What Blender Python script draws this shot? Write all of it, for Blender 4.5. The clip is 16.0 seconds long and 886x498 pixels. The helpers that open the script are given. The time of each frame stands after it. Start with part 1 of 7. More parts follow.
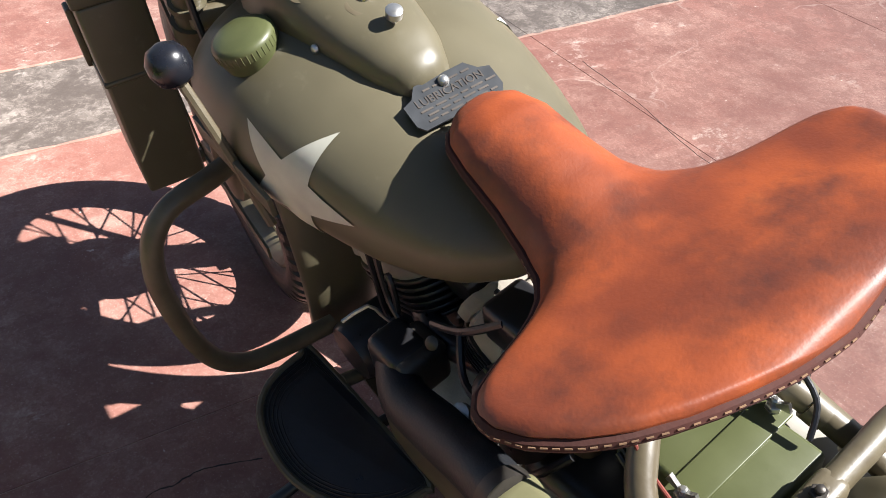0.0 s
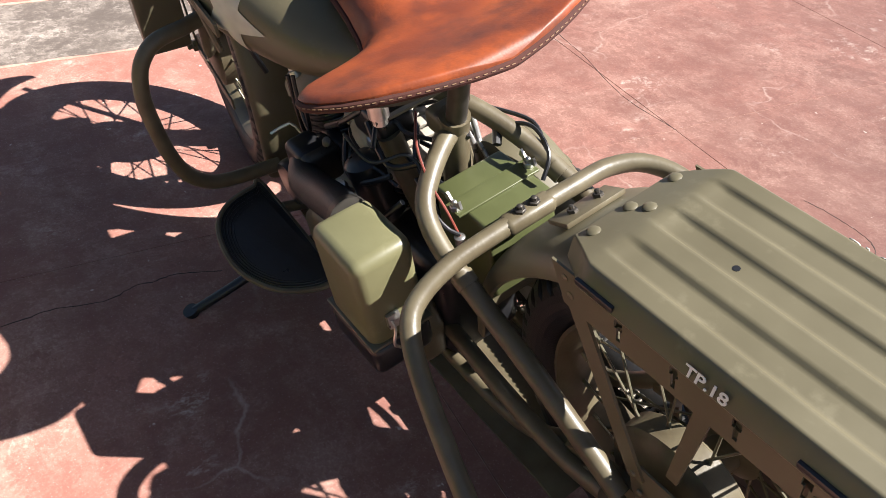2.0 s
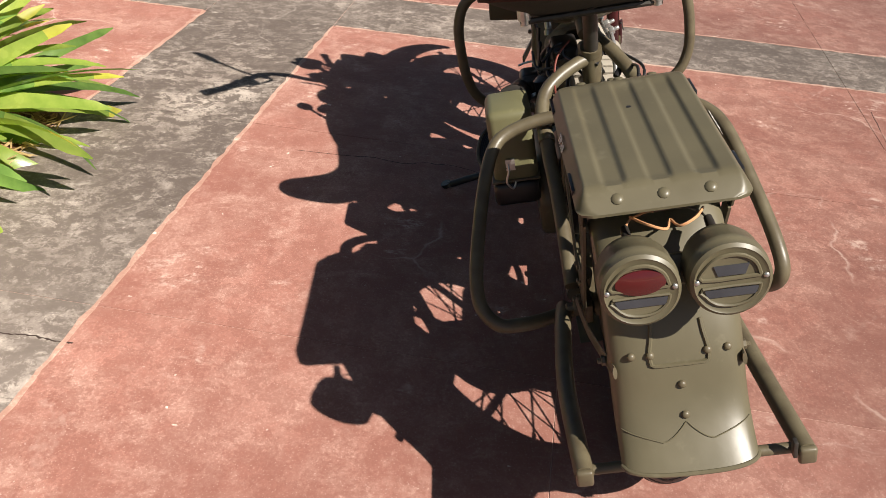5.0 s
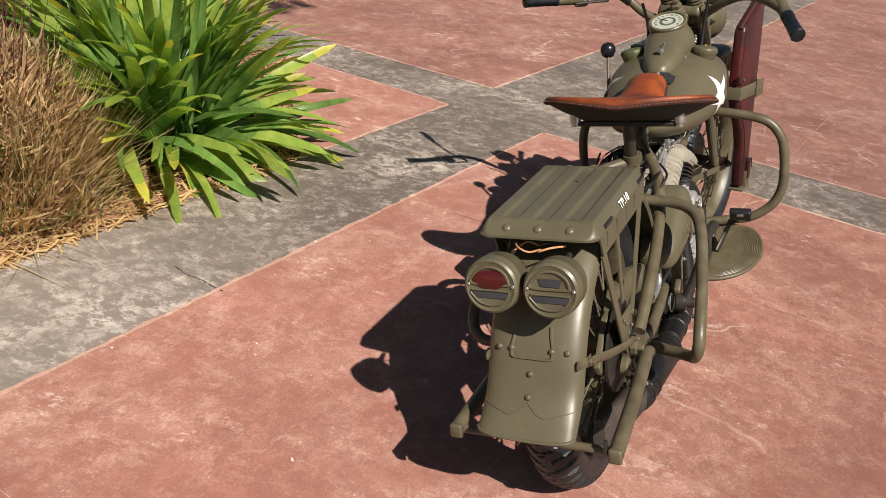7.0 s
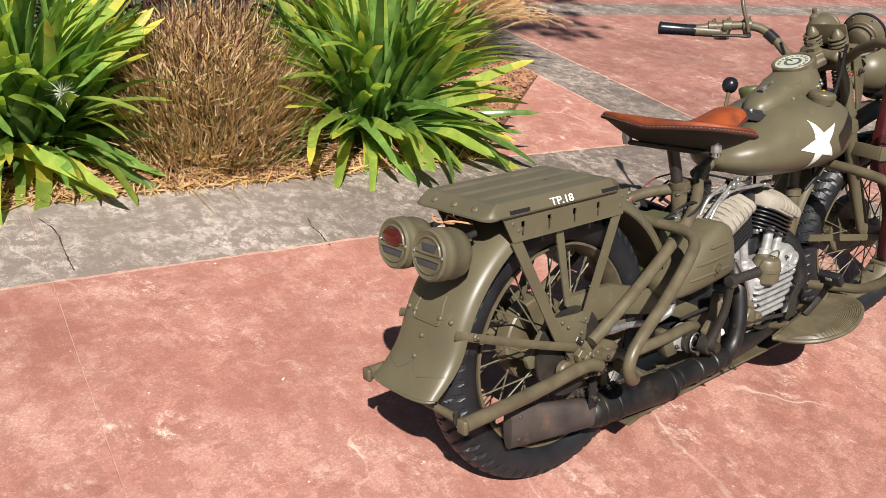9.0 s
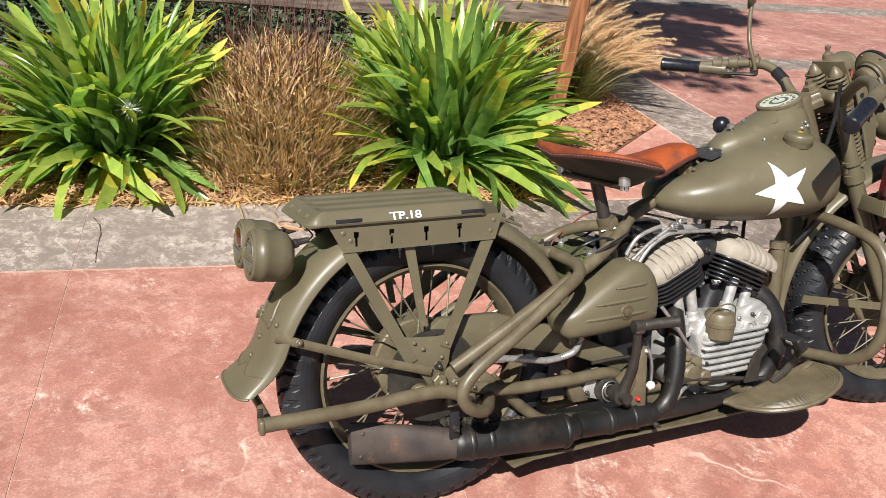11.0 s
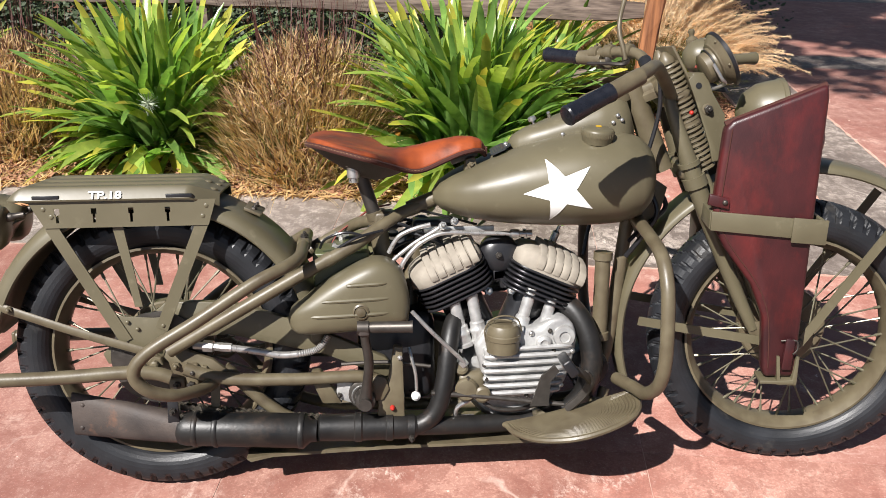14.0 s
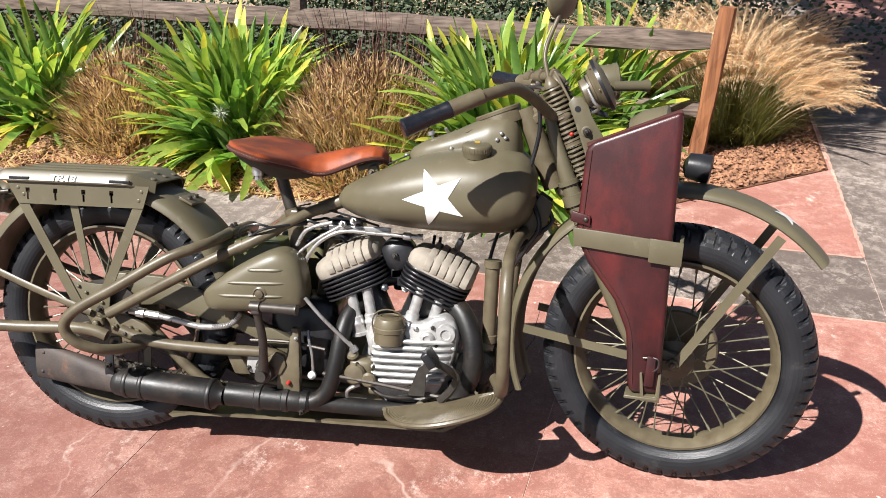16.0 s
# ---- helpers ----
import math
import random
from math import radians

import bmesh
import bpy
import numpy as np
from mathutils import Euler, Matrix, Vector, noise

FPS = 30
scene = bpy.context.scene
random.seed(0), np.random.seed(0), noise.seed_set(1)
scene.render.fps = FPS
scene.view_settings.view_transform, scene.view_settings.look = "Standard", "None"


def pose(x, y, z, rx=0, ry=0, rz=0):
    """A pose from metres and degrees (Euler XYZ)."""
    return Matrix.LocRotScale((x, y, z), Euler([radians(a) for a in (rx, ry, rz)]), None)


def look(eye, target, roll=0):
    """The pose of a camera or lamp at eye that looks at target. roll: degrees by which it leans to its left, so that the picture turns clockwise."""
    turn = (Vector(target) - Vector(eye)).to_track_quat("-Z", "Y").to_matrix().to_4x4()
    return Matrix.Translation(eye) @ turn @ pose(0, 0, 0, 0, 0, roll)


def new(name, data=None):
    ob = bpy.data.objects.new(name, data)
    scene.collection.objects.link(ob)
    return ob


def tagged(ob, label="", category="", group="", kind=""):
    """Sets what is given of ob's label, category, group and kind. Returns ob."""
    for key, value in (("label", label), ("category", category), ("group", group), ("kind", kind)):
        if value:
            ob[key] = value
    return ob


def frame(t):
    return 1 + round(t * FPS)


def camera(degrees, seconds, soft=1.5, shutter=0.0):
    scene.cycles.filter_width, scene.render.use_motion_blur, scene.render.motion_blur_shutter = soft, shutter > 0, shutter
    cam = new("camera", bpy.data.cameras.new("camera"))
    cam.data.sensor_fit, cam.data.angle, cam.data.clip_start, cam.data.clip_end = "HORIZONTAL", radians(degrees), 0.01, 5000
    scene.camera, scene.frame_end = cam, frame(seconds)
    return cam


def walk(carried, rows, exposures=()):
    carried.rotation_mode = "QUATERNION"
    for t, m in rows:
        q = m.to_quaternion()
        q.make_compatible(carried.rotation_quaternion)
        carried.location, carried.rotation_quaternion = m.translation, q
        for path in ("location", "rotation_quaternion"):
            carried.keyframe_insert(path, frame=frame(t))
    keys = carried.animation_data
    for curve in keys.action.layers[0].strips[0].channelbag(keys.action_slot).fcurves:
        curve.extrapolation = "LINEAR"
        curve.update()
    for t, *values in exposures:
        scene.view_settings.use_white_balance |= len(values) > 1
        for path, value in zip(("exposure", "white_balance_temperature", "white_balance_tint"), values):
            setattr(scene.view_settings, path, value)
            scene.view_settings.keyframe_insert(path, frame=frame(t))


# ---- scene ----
cam = camera(54.6, 16.0, 0.5)
PATH = [
    (0, (0.197, 0.632, 1.16), (1.382, -0.39, -0.086), 2.5),
    (0.5, (0.058, 0.649, 1.15), (1.337, -0.25, -0.097), 1.4),
    (1, (-0.046, 0.691, 1.155), (1.221, -0.225, -0.093), 0.2),
    (1.5, (-0.189, 0.767, 1.171), (1.046, -0.201, -0.069), 2.0),
    (2, (-0.345, 0.76, 1.199), (0.9, -0.209, -0.031), 4.4),
    (2.5, (-0.543, 0.695, 1.208), (0.784, -0.167, -0.015), 4.1),
    (3, (-0.701, 0.691, 1.203), (0.677, -0.081, -0.024), 3.3),
    (3.5, (-0.857, 0.743, 1.199), (0.568, 0.102, -0.05), 4.4),
    (3.7, (-0.901, 0.751, 1.205), (0.526, 0.161, -0.066), 5.2),
    (5.8, (-1.401, 0.166, 1.238), (0.325, 0.412, 0.257), 4.0),
    (6, (-1.415, 0.102, 1.281), (0.286, 0.409, 0.274), 3.3),
    (6.5, (-1.602, -0.091, 1.315), (0.089, 0.385, 0.36), 5.5),
    (7, (-1.684, -0.249, 1.347), (-0.021, 0.408, 0.452), 6.8),
    (7.5, (-1.592, -0.441, 1.331), (-0.002, 0.409, 0.464), 6.9),
    (8, (-1.502, -0.619, 1.351), (-0.01, 0.363, 0.453), 7.8),
    (8.5, (-1.43, -0.826, 1.368), (-0.067, 0.326, 0.465), 7.9),
    (8.7, (-1.403, -0.916, 1.376), (-0.105, 0.307, 0.471), 8.0),
    (10.8, (-0.742, -1.413, 1.377), (0.08, 0.205, 0.536), 5.7),
    (11, (-0.685, -1.464, 1.382), (0.091, 0.175, 0.537), 5.7),
    (11.5, (-0.523, -1.516, 1.378), (0.185, 0.148, 0.525), 4.8),
    (12, (-0.284, -1.498, 1.372), (0.351, 0.202, 0.531), 4.1),
    (12.5, (-0.113, -1.523, 1.361), (0.435, 0.217, 0.542), 3.7),
    (13, (0.098, -1.66, 1.368), (0.472, 0.134, 0.568), 1.8),
    (13.5, (0.292, -1.718, 1.377), (0.522, 0.09, 0.552), 0.1),
    (14, (0.473, -1.699, 1.374), (0.64, 0.102, 0.52), 0.8),
    (14.5, (0.655, -1.73, 1.391), (0.704, 0.07, 0.52), 0.7),
    (15, (0.853, -1.855, 1.41), (0.77, -0.039, 0.576), 0.5),
    (15.5, (1.016, -1.93, 1.414), (0.852, -0.104, 0.614), -0.4),
    (16, (1.154, -1.884, 1.406), (0.901, -0.07, 0.603), -0.2),
]
walk(cam, [(t, look(eye, target, roll)) for t, eye, target, roll in PATH], [(0.0, 1.50, 6250, 10), (1.0, 1.53, 6300, 10), (2.5, 1.6, 6480, 10), (3.7, 1.35, 6600, 10),
                                                                         (6.0, 0.27, 7000, 10), (6.5, 0.20, 7000, 10), (7.0, 0.35, 6850, 9), (8.7, 0.57, 6650, 10), (11.0, 0.74, 6500, 10), (13.0, 0.77, 6400, 11), (16.0, 0.94, 6350, 11)])

# ---- light ----
SUN_TRAVEL = Vector((0.63, 0.70, -1.0)).normalized()
world = bpy.data.worlds.new("sky")
scene.world = world
world.use_nodes = True
sky = world.node_tree.nodes.new("ShaderNodeTexSky")
sky.sky_type, sky.sun_disc = "NISHITA", False
sky.sun_elevation = math.asin(-SUN_TRAVEL.z)
sky.sun_rotation = math.atan2(-SUN_TRAVEL.x, -SUN_TRAVEL.y)
bg = world.node_tree.nodes["Background"]
world.node_tree.links.new(sky.outputs[0], bg.inputs[0])
bg.inputs[1].default_value = 0.034
sun_data = bpy.data.lights.new("sun", "SUN")
sun_data.energy, sun_data.angle, sun_data.color = 5.0, radians(0.55), (1.0, 0.957, 0.905)
sun = new("sun", sun_data)
sun.matrix_world = look((-12, -13, 19), Vector((-12, -13, 19)) + SUN_TRAVEL)


# ---- materials ----
def mat(name, color, rough=0.5, metal=0.0, dark=None, scale=30.0, contrast=0.5, bump=0.0, bump_scale=200.0, spots=None,
        spot_scale=6.0, spot_at=0.62, spot_w=0.12, coat=0.0, rough_var=0.12, per_object=0.0, light=None):
    m = bpy.data.materials.new(name)
    m.use_nodes = True
    nt = m.node_tree
    N, L = nt.nodes, nt.links
    b = N["Principled BSDF"]
    b.inputs["Metallic"].default_value = metal
    b.inputs["Coat Weight"].default_value = coat
    tc = N.new("ShaderNodeTexCoord")
    n1 = N.new("ShaderNodeTexNoise")
    n1.inputs["Scale"].default_value, n1.inputs["Detail"].default_value = scale, 6.0
    L.new(tc.outputs["Object"], n1.inputs["Vector"])
    r1 = N.new("ShaderNodeValToRGB")
    lo, hi = 0.5 - 0.25 * (1 - contrast) - 0.08, 0.5 + 0.25 * (1 - contrast) + 0.08
    r1.color_ramp.elements[0].position, r1.color_ramp.elements[1].position = lo, hi
    d = dark or tuple(c * 0.72 for c in color)
    r1.color_ramp.elements[0].color, r1.color_ramp.elements[1].color = (*d, 1), (*color, 1)
    if light:
        e = r1.color_ramp.elements.new(min(0.99, hi + 0.1))
        e.color = (*light, 1)
    L.new(n1.outputs["Fac"], r1.inputs["Fac"])
    out = r1.outputs["Color"]
    if spots:
        n2 = N.new("ShaderNodeTexNoise")
        n2.inputs["Scale"].default_value, n2.inputs["Detail"].default_value = spot_scale, 8.0
        n2.inputs["Roughness"].default_value = 0.65
        L.new(tc.outputs["Object"], n2.inputs["Vector"])
        r2 = N.new("ShaderNodeValToRGB")
        r2.color_ramp.elements[0].position, r2.color_ramp.elements[1].position = spot_at, spot_at + spot_w
        mx = N.new("ShaderNodeMix")
        mx.data_type = "RGBA"
        L.new(n2.outputs["Fac"], r2.inputs["Fac"])
        L.new(r2.outputs["Color"], mx.inputs["Factor"])
        L.new(out, mx.inputs["A"])
        mx.inputs["B"].default_value = (*spots, 1)
        out = mx.outputs["Result"]
    if per_object:
        oi = N.new("ShaderNodeObjectInfo")
        hsv = N.new("ShaderNodeHueSaturation")
        mr = N.new("ShaderNodeMapRange")
        mr.inputs["To Min"].default_value, mr.inputs["To Max"].default_value = 1 - per_object, 1 + per_object
        L.new(oi.outputs["Random"], mr.inputs["Value"])
        L.new(mr.outputs["Result"], hsv.inputs["Value"])
        L.new(out, hsv.inputs["Color"])
        out = hsv.outputs["Color"]
    L.new(out, b.inputs["Base Color"])
    mr = N.new("ShaderNodeMapRange")
    mr.inputs["To Min"].default_value, mr.inputs["To Max"].default_value = max(0.03, rough - rough_var), min(1, rough + rough_var)
    L.new(n1.outputs["Fac"], mr.inputs["Value"])
    L.new(mr.outputs["Result"], b.inputs["Roughness"])
    if bump:
        n3 = N.new("ShaderNodeTexNoise")
        n3.inputs["Scale"].default_value, n3.inputs["Detail"].default_value = bump_scale, 4.0
        L.new(tc.outputs["Object"], n3.inputs["Vector"])
        bp = N.new("ShaderNodeBump")
        bp.inputs["Strength"].default_value, bp.inputs["Distance"].default_value = bump, 0.002
        L.new(n3.outputs["Fac"], bp.inputs["Height"])
        L.new(bp.outputs["Normal"], b.inputs["Normal"])
    return m


OLIVE = mat("olive_drab_paint", (0.122, 0.106, 0.064), 0.40, dark=(0.094, 0.081, 0.049), scale=9, contrast=0.35, bump=0.07, bump_scale=60,
            spots=(0.138, 0.121, 0.076), spot_scale=26, spot_at=0.60, rough_var=0.14)
OLIVE_WORN = mat("worn_olive_paint", (0.130, 0.109, 0.066), 0.42, dark=(0.084, 0.066, 0.040), scale=26, bump=0.12, bump_scale=160,
                 spots=(0.06, 0.042, 0.028), spot_scale=34, spot_at=0.66)
GREEN = mat("battery_green_paint", (0.088, 0.098, 0.038), 0.4, scale=20, contrast=0.2, bump=0.06, bump_scale=120)
CLEANER = mat("faded_olive_green_paint", (0.158, 0.150, 0.078), 0.40, dark=(0.130, 0.123, 0.062), scale=18, contrast=0.3, bump=0.06, bump_scale=110,
              spots=(0.185, 0.175, 0.098), spot_scale=16, spot_at=0.58)
BLACK = mat("black_enamel", (0.018, 0.018, 0.02), 0.32, scale=40, bump=0.1, bump_scale=140)
EXHAUST = mat("sooty_black_exhaust", (0.014, 0.0125, 0.011), 0.46, dark=(0.006, 0.006, 0.006), scale=18, spots=(0.045, 0.030, 0.021), spot_scale=14, spot_at=0.56, spot_w=0.2, bump=0.2, bump_scale=120)
GRIP = mat("black_grip_plastic", (0.012, 0.013, 0.018), 0.28, scale=50)
RUBBER = mat("tyre_rubber", (0.018, 0.0195, 0.023), 0.44, dark=(0.009, 0.0095, 0.011), scale=14, spots=(0.038, 0.036, 0.034), spot_scale=16, spot_at=0.58, bump=0.25, bump_scale=300)
STEEL = mat("zinc_steel", (0.62, 0.61, 0.58), 0.32, 0.85, scale=60)
DARKSTEEL = mat("oily_steel", (0.09, 0.08, 0.07), 0.45, 0.7, scale=60, spots=(0.05, 0.03, 0.02), spot_scale=40)
SPOKE = mat("olive_painted_spoke", (0.16, 0.145, 0.095), 0.4, 0.3, scale=80)
ALU = mat("cast_aluminium", (0.50, 0.50, 0.48), 0.40, 0.4, dark=(0.33, 0.32, 0.31), scale=35, bump=0.25, bump_scale=240)
TAPPET = mat("bare_aluminium", (0.60, 0.60, 0.58), 0.34, 0.5, dark=(0.36, 0.35, 0.34), scale=40, bump=0.1, bump_scale=200)
CABLE = mat("silver_cable_sheath", (0.52, 0.51, 0.49), 0.30, 0.65, dark=(0.36, 0.35, 0.33), scale=70)
CREAM = mat("heat_paint_head", (0.34, 0.305, 0.25), 0.8, dark=(0.235, 0.205, 0.165), scale=24, bump=0.3, bump_scale=260)
RUST = mat("burnt_exhaust", (0.080, 0.062, 0.052), 0.65, 0.1, dark=(0.032, 0.026, 0.024), scale=16, spots=(0.16, 0.080, 0.048), spot_scale=12, spot_at=0.58, bump=0.3)
LEATHER = mat("tan_saddle_leather", (0.315, 0.064, 0.013), 0.52, dark=(0.165, 0.034, 0.011), scale=12, contrast=0.75, light=(0.41, 0.100, 0.021),
              spots=(0.078, 0.021, 0.011), spot_scale=9, spot_at=0.47, spot_w=0.22, bump=0.14, bump_scale=300, coat=0.0)
LEATHER_EDGE = mat("dark_leather_edge", (0.060, 0.015, 0.009), 0.85, scale=40, bump=0.2)
OXBLOOD = mat("oxblood_leather", (0.060, 0.0115, 0.0125), 0.38, dark=(0.020, 0.008, 0.009), scale=11, contrast=0.3, spots=(0.12, 0.015, 0.014), spot_scale=8, spot_at=0.46, spot_w=0.3,
              bump=0.16, bump_scale=300)
WHITE = mat("white_star_paint", (0.80, 0.80, 0.77), 0.5, dark=(0.72, 0.72, 0.68), scale=30)
STAR_DULL = mat("dull_star_paint", (0.62, 0.60, 0.50), 0.5, scale=20)
PAN = mat("dark_felt_pan", (0.040, 0.036, 0.028), 0.75, scale=30, bump=0.2)
THREAD = mat("tan_thread", (0.24, 0.14, 0.075), 0.8)
RED_LENS = mat("red_glass_lens", (0.075, 0.007, 0.007), 0.12, scale=20, coat=0.5)
GLASS_DARK = mat("dark_slot_glass", (0.05, 0.052, 0.06), 0.15, scale=20)
DIAL = mat("pale_dial_face", (0.50, 0.52, 0.42), 0.4, scale=40)
PLATE = mat("black_data_plate", (0.035, 0.038, 0.042), 0.4, scale=50)
BRASS = mat("engraved_metal_letters", (0.105, 0.088, 0.075), 0.4, 0.4)
COPPER = mat("red_wire", (0.20, 0.04, 0.025), 0.5)
STRING = mat("pale_orange_wire", (0.60, 0.30, 0.14), 0.7)
CHAINM = mat("greasy_chain", (0.17, 0.15, 0.12), 0.36, 0.7, scale=80)
RED_BIT = mat("red_paint", (0.45, 0.03, 0.02), 0.4)
MIRROR = mat("mirror_glass", (0.9, 0.9, 0.9), 0.02, 1.0, rough_var=0.0)

LEAF = mat("agapanthus_leaf", (0.215, 0.35, 0.085), 0.22, dark=(0.070, 0.150, 0.032), scale=9, per_object=0.35, bump=0.1)
LEAF_FRESH = mat("fresh_leaf_end", (0.40, 0.49, 0.105), 0.24, dark=(0.20, 0.32, 0.055), scale=9, per_object=0.3, bump=0.1)
LEAF_TIP = mat("yellowing_leaf", (0.66, 0.64, 0.10), 0.45, scale=9, per_object=0.2)
LEAF_OLD = mat("orange_dead_leaf", (0.55, 0.25, 0.03), 0.5, scale=12)
STRAW = mat("dry_grass", (0.86, 0.66, 0.36), 0.7, dark=(0.52, 0.36, 0.17), scale=9, contrast=0.5)
BROWN_STEM = mat("brown_dry_stems", (0.32, 0.18, 0.09), 0.7, dark=(0.12, 0.055, 0.035), scale=12)
GRASS_GREEN = mat("olive_grass_blades", (0.21, 0.22, 0.07), 0.6, dark=(0.09, 0.085, 0.025), scale=6)
PURPLE = mat("dark_red_grass_blades", (0.085, 0.03, 0.024), 0.6, scale=8)
PLUME = mat("fountain_grass_plumes", (0.90, 0.77, 0.54), 0.9, dark=(0.72, 0.56, 0.36), scale=7)
MULCH = mat("bark_mulch", (0.22, 0.095, 0.045), 0.9, dark=(0.10, 0.045, 0.022), scale=18, per_object=0.3, bump=0.5, bump_scale=90)
CHIP = mat("bark_chips", (0.46, 0.235, 0.13), 0.85, dark=(0.16, 0.075, 0.042), scale=26, contrast=0.5)
WOOD_POST = mat("red_brown_post_wood", (0.36, 0.145, 0.058), 0.7, dark=(0.13, 0.048, 0.020), scale=22, bump=0.4, bump_scale=60)
WOOD_RAIL = mat("weathered_rail_wood", (0.225, 0.170, 0.135), 0.85, dark=(0.062, 0.042, 0.033), scale=30, bump=0.4, bump_scale=60)
BARK = mat("tree_bark", (0.12, 0.09, 0.065), 0.9, scale=12, bump=0.6, bump_scale=30)
SHRUB = mat("dark_shrub_leaf", (0.052, 0.078, 0.026), 0.55, dark=(0.016, 0.028, 0.010), scale=7)
SAND = mat("sandy_soil", (0.46, 0.33, 0.21), 0.95, scale=3, bump=0.4, bump_scale=50)


def translucent(m, share, tint):
    """Let light pass through thin leaves and blades."""
    nt = m.node_tree
    b = nt.nodes["Principled BSDF"]
    out = next(n for n in nt.nodes if n.type == "OUTPUT_MATERIAL")
    tr = nt.nodes.new("ShaderNodeBsdfTranslucent")
    mul = nt.nodes.new("ShaderNodeMix")
    mul.data_type, mul.blend_type = "RGBA", "MULTIPLY"
    mul.inputs["Factor"].default_value = 1.0
    nt.links.new(b.inputs["Base Color"].links[0].from_socket, mul.inputs["A"])
    mul.inputs["B"].default_value = (*tint, 1)
    nt.links.new(mul.outputs["Result"], tr.inputs["Color"])
    add = nt.nodes.new("ShaderNodeMixShader")
    add.inputs[0].default_value = share
    nt.links.new(b.outputs[0], add.inputs[1])
    nt.links.new(tr.outputs[0], add.inputs[2])
    nt.links.new(add.outputs[0], out.inputs["Surface"])


for leafy, tint in ((LEAF, (1.6, 1.75, 0.9)), (LEAF_FRESH, (1.45, 1.45, 0.8)), (LEAF_TIP, (1.3, 1.2, 0.7)), (LEAF_OLD, (1.2, 1, 0.6)), (STRAW, (1.15, 1.05, 0.8)), (GRASS_GREEN, (1.3, 1.2, 0.7)), (PLUME, (1.1, 1.0, 0.9))):
    translucent(leafy, 0.36 if leafy == LEAF else 0.48, tint)


def grain(m, along):
    """Stretch a wood's noise along one axis."""
    nt = m.node_tree
    tc = next(n for n in nt.nodes if n.type == "TEX_COORD")
    mp = nt.nodes.new("ShaderNodeMapping")
    mp.inputs["Scale"].default_value = along
    for link in list(nt.links):
        if link.from_node == tc:
            to = link.to_socket
            nt.links.new(mp.outputs["Vector"], to)
    nt.links.new(tc.outputs["Object"], mp.inputs["Vector"])


grain(WOOD_POST, (2.2, 2.2, 0.12))
grain(WOOD_RAIL, (0.12, 2.0, 2.6))
grain(OXBLOOD, (1.3, 1.3, 0.75))


